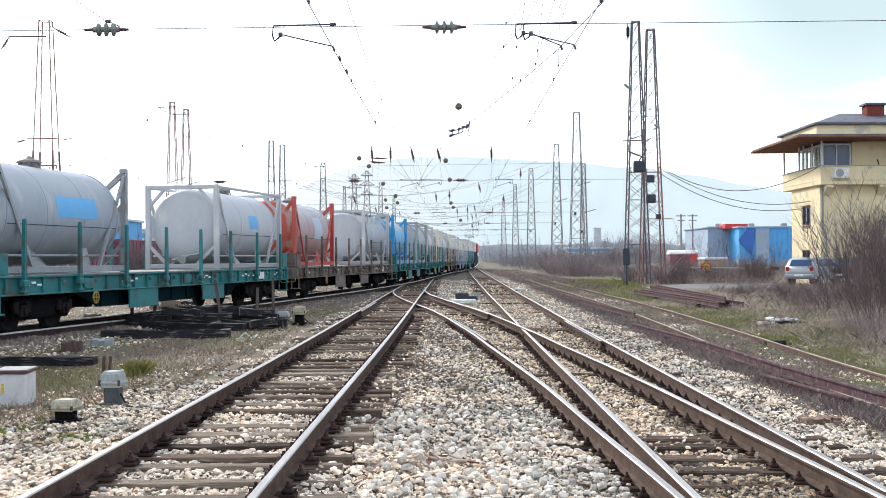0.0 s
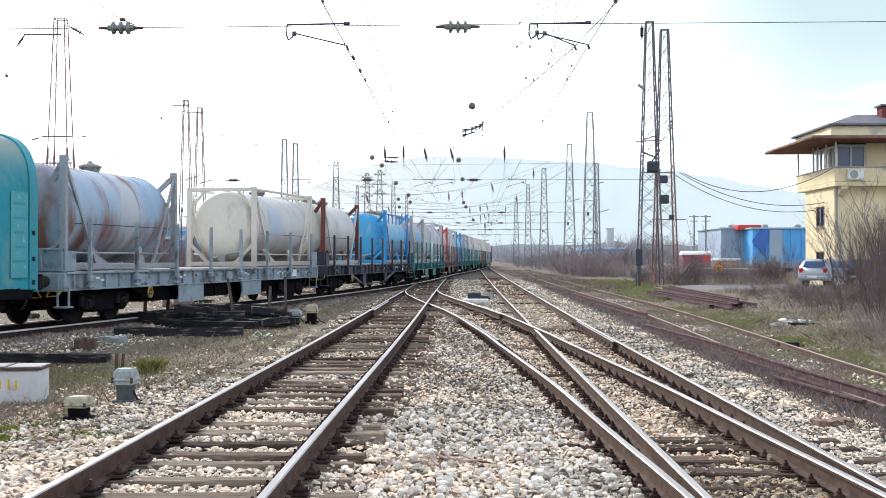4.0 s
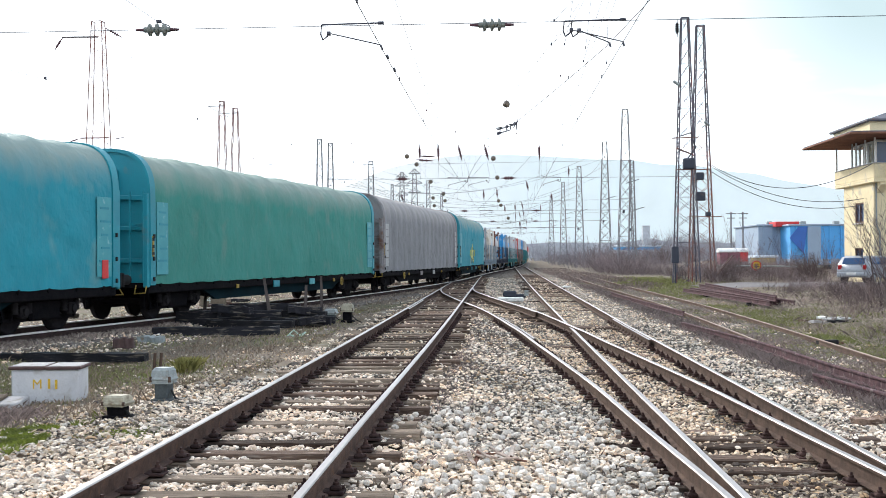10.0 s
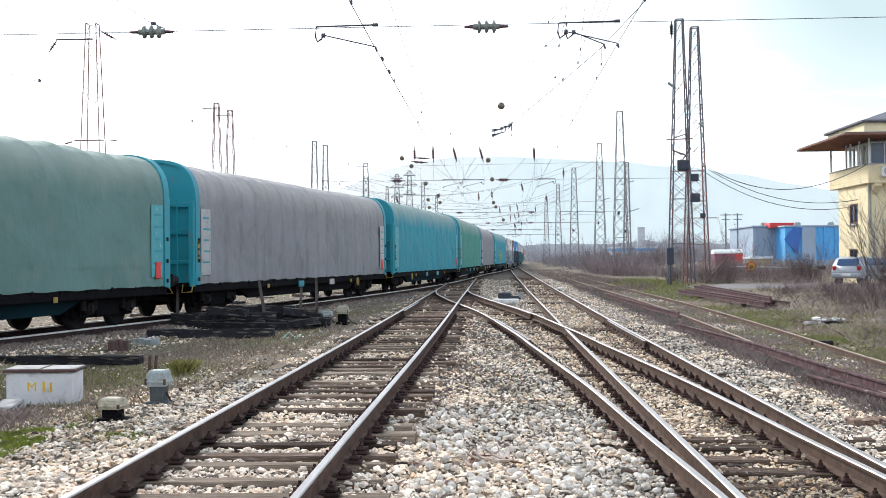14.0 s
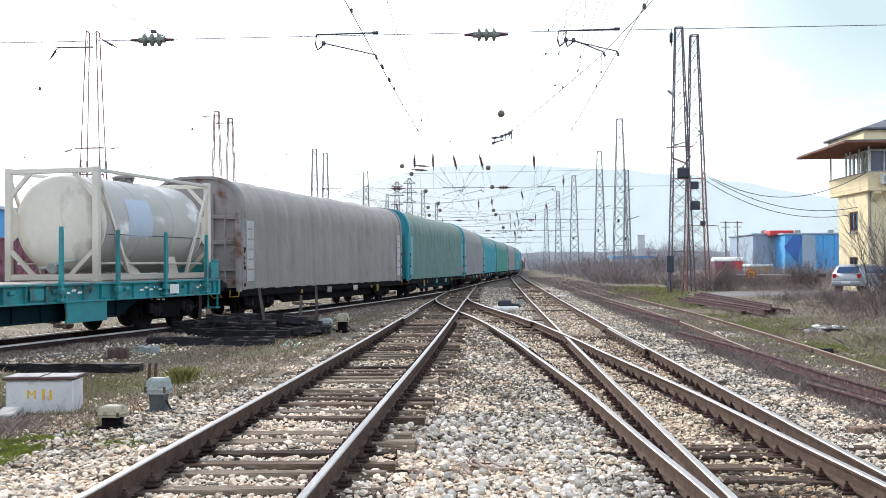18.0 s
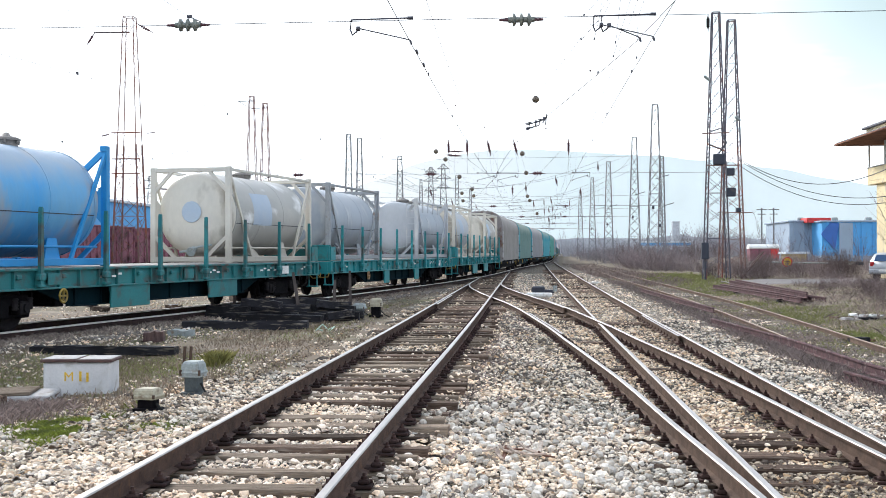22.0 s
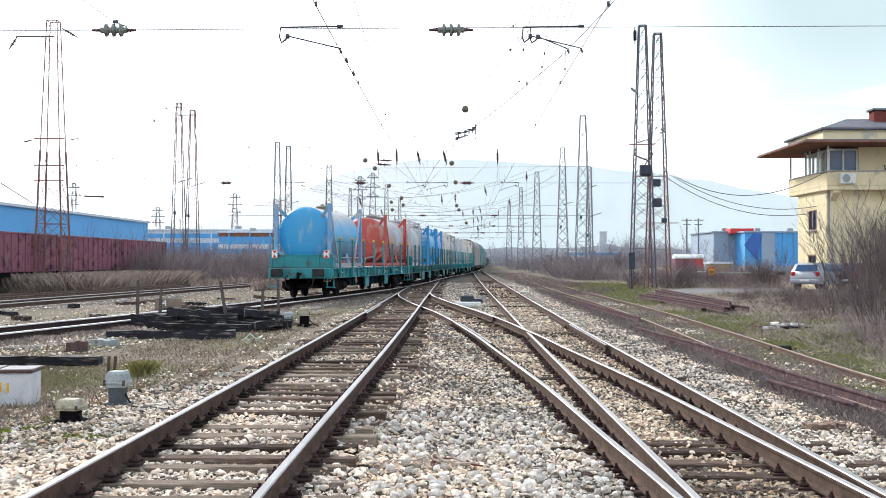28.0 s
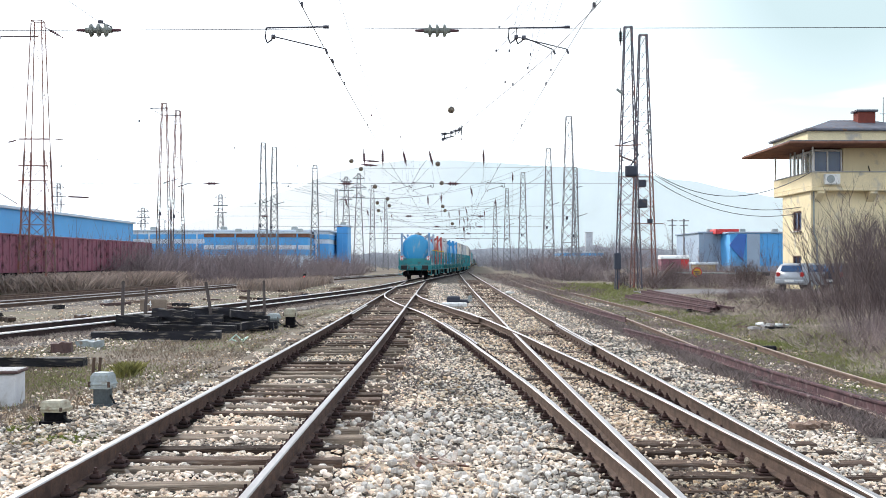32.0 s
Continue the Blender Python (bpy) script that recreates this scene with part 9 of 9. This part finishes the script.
blades("green_grass", 45000, lambda r, n: clumps(r, n, -9, -3.9, 9, 40, scale=0.9, cut=0.45), 0.045, 0.006, 33, M_grass, "short green grass")
blades("tall_dry_grass", 42000, lambda r, n: clumps(r, n, -27, -9, 72, 100, cut=-1.2), 0.62, 0.006, 46, M_tallgrass, "tall dry grass in front of the scrub", 0.25)
blades("tall_dry_grass", 110000, lambda r, n: clumps(r, n, -50, -19, 66, 95, cut=-1.2), 0.95, 0.0045, 35, M_tallgrass, "tall dry grass behind the tracks", 0.42)


# an old timber and a slab in the grass
stump = thing("old_timber", "short rotten dark timber in the grass", "timber", pose(7.75, 27.4, float(land(np.array(7.75), np.array(27.4))) + 0.05, 0, 0, 12))
part("block", Shape().box(0, 0, 0, 0.5, 0.17, 0.13, 0.02), M_tar, stump)
part("split_end", Shape().box(0.3, 0.02, -0.02, 0.2, 0.1, 0.07, 0.02), M_scrapred, stump)
slab = thing("concrete_slab", "grey-lilac concrete slab sunk among dead weeds", "slab", pose(-6.35, 14.1, float(land(np.array(-6.35), np.array(14.1))) + 0.06, 3, -2, 8))
part("slab_body", Shape().box(0, 0, 0, 1.0, 0.6, 0.12, 0.015), M_conc, slab)
part("slab_cap", Shape().box(-0.1, 0.02, 0.08, 0.7, 0.5, 0.04, 0.01), M_bleached, slab, "brown weathered cap")


M_ochre = mat("dull_ochre_paint", (0.42, 0.32, 0.14), (0.34, 0.26, 0.12), 0.6, 0.8, 0, 0.2, 10)


# ---- gondola wagons and buildings behind the yard ----
def gondola(x, y, rz):
    g = thing("gondola_wagon", "standing maroon open goods wagon with ribbed sides", "goods wagon", pose(x, y, -0.12, 0, 0, rz), group="standing gondola wagons")
    s = Shape()
    for sx in (-1, 1):
        s.box(sx * 1.4, 0, 2.3, 0.08, 13.2, 2.2)
    for e in (-1, 1):
        s.box(0, e * 6.6, 2.3, 2.8, 0.08, 2.2)
    s.box(0, 0, 1.2, 2.8, 13.2, 0.1)
    part("body", s, M_maroonw, g)
    for sx in (-1, 1):
        for i in range(13):
            part("rib", Shape().box(sx * 1.47, -6.5 + i * 13 / 12, 2.3, 0.1, 0.14, 2.2, 0.02), M_maroonw, g)
        part("top_rail", Shape().box(sx * 1.43, 0, 3.42, 0.16, 13.3, 0.1, 0.02), M_maroonw, g)
    part("sill", Shape().box(0, 0, 1.02, 2.6, 13.2, 0.3), M_dark, g)
    bogie(g, -4.6)
    bogie(g, 4.6)
    return g


g0 = gondola(-26.6, 67, 0)
for y in (53, 81, 95):
    copy_thing(g0, pose(-26.6, y, -0.12, 0, 0, 0))


def shed(name, label, x, y, w, d, h, wallm, bands, rz=0, roofm=None, bays=0):
    b = thing(name, label, "building", pose(x, y, -0.3, 0, 0, rz))
    part("wall", Shape().box(0, 0, h / 2, w, d, h), wallm, b)
    for z0, z1, m in bands:
        part("band", Shape().box(0, 0, (z0 + z1) / 2, w + 0.2, d + 0.2, z1 - z0), m, b)
    part("roof", Shape().box(0, 0, h + 0.15, w + 0.6, d + 0.6, 0.3, 0.05), roofm or M_whiteband, b)
    for i in range(bays):
        part("wall_post", Shape().box(-w / 2 + (i + 0.5) * w / bays, -d / 2 - 0.12, h / 2, 0.25, 0.2, h), wallm, b)
        if i % 3 == 1:
            part("roof_vent", Shape().box(-w / 2 + (i + 0.5) * w / bays, -d / 2 + 3, h + 0.55, 1.0, 1.0, 0.7, 0.1), M_boxgrey, b)
    return b


shed("warehouse", "long blue warehouse with a white base behind the yard", -58, 106, 36, 92, 6.9, M_bluewh, ((0, 3.2, M_whiteband),), 0)
shed("warehouse", "long low blue and white factory hall in the distance", -56, 212, 74, 24, 7.2, M_whiteband, ((5.9, 6.7, M_bluewh), (2.0, 5.1, M_bluewh)), 0, bays=18)
shed("warehouse", "blue hall with a brown fascia in the distance", -30, 196, 17, 10, 6.6, M_bluewh, ((6.0, 6.6, M_eave), (4.0, 4.7, M_whiteband), (0, 3.0, M_whiteband)), 0, bays=5)
shed("warehouse", "small blue shed among the masts", -17.5, 215, 2.0, 8, 8.4, M_bluewh, (), 0, bays=3)
shed("warehouse", "pale grey-blue warehouse behind the road", 51.3, 222, 7.0, 20, 7.2, M_greywh, (), 0, M_greywh, 4)
wb = shed("warehouse", "blue-clad building with a red roof box", 56.6, 215, 9.7, 20, 7.0, M_bluewh, ((0, 1.2, M_greywh),), 0, M_greywh, 5)
part("roof_box", Shape().box(-4.2, -3, 7.45, 4.2, 5, 0.9, 0.05), M_redp, wb, "red rooftop box")
part("pale_panel", Shape().box(-0.8, -10.2, 3.8, 2.3, 0.2, 6.2, 0.03), M_greywh, wb)
part("slanted_panel", Shape().rings([[Vector((-5.1, y, 4.9)), Vector((-2.7, y, 2.2)), Vector((-2.0, y, 6.8)), Vector((-3.5, y, 6.9))] for y in (-10.4, -10.15)]), mat("deep_blue_panel", (0.03, 0.13, 0.46), None, 0.3, 0.5, 0, 0.05), wb)
rc = thing("railcar", "red railcar with a rounded white roof behind the brush", "railcar", pose(42.5, 209, -0.6, 0, 0, 90))
part("body", Shape().box(0, 0, 1.7, 2.8, 5.0, 2.2, 0.1), M_maroonw, rc)
part("cab", Shape().box(0, -1.75, 1.9, 2.86, 1.5, 1.9, 0.1), M_redp, rc, "red cab end")
rr = []
for yy in (-2.6, 2.6):
    rr.append([Vector((1.5 * math.cos(math.pi * k / 10), yy, 2.75 + 0.75 * math.sin(math.pi * k / 10))) for k in range(11)])
part("roof", Shape().rings(rr, True, True, True), M_white, rc, "rounded white roof")
for yy in (-1.6, -0.5, 0.6):
    part("window", Shape().box(1.41, yy, 2.1, 0.04, 0.8, 0.7, 0.02), M_glass, rc)
shed("yellow_shed", "small yellow shed by the road", 35.5, 155, 2.4, 4, 1.6, M_ochre, (), 0)
shed("warehouse", "low blue hall far along the line", 41, 340, 12, 20, 4.6, M_whiteband, ((3.6, 4.4, M_bluewh),), 0)
shed("tower_block", "haze-grey water-tower block on the skyline", 78, 600, 3.6, 4, 17, M_hill, (), 0)
for x in (42.5, 44.6):
    pl = thing("pole", "steel lighting pole with cross arms", "pole", pose(x, 210, -0.2))
    part("shaft", Shape().cyl((0, 0, 0), (0, 0, 9.6), 0.14, 8), M_galv, pl)
    part("cross_arm", Shape().bar((-0.9, 0, 9.3), (0.9, 0, 9.3), 0.16).bar((-0.7, 0, 8.5), (0.7, 0, 8.5), 0.14), M_galv, pl)


# ---- distance: skyline woods and mountains, haze put into their colours ----
def ridge(name, y, x0, x1, base, amp, seed, material, label, f=1.0):
    n = 220
    v, fc = [], []
    for i in range(n + 1):
        x = x0 + (x1 - x0) * i / n
        h = base(x) + amp * noise.noise(Vector((x * 0.002 * f, seed, 0))) + amp * 0.4 * noise.noise(Vector((x * 0.009 * f, seed + 5, 0))) + amp * 0.15 * noise.noise(Vector((x * 0.05 * f, seed + 9, 0)))
        v += [(x, y, -30), (x, y, h), (x, y + 300, h * 0.9)]
    for i in range(n):
        a = 3 * i
        fc += [(a, a + 3, a + 4, a + 1), (a + 1, a + 4, a + 5, a + 2)]
    return tagged(part(name, Shape().add(v, fc), material), label, "backdrop", kind="structure")


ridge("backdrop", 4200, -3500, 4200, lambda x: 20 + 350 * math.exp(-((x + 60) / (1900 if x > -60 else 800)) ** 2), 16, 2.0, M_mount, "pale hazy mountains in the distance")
ridge("backdrop", 900, -900, 1200, lambda x: 8 + 4 * ramp01(x, -50, 80), 10, 7.0, M_hill, "bare woods on the skyline in haze-grey", 6.0)


def motions():
    """The train runs away along the curve, gaining a little speed."""
    times = [i * 1.0 for i in range(33)]
    for ob, on, mid, half in TRAIN:
        walk(ob, [(t, ride(float(TAIL(t)) + mid, half) @ on) for t in times])


motions()
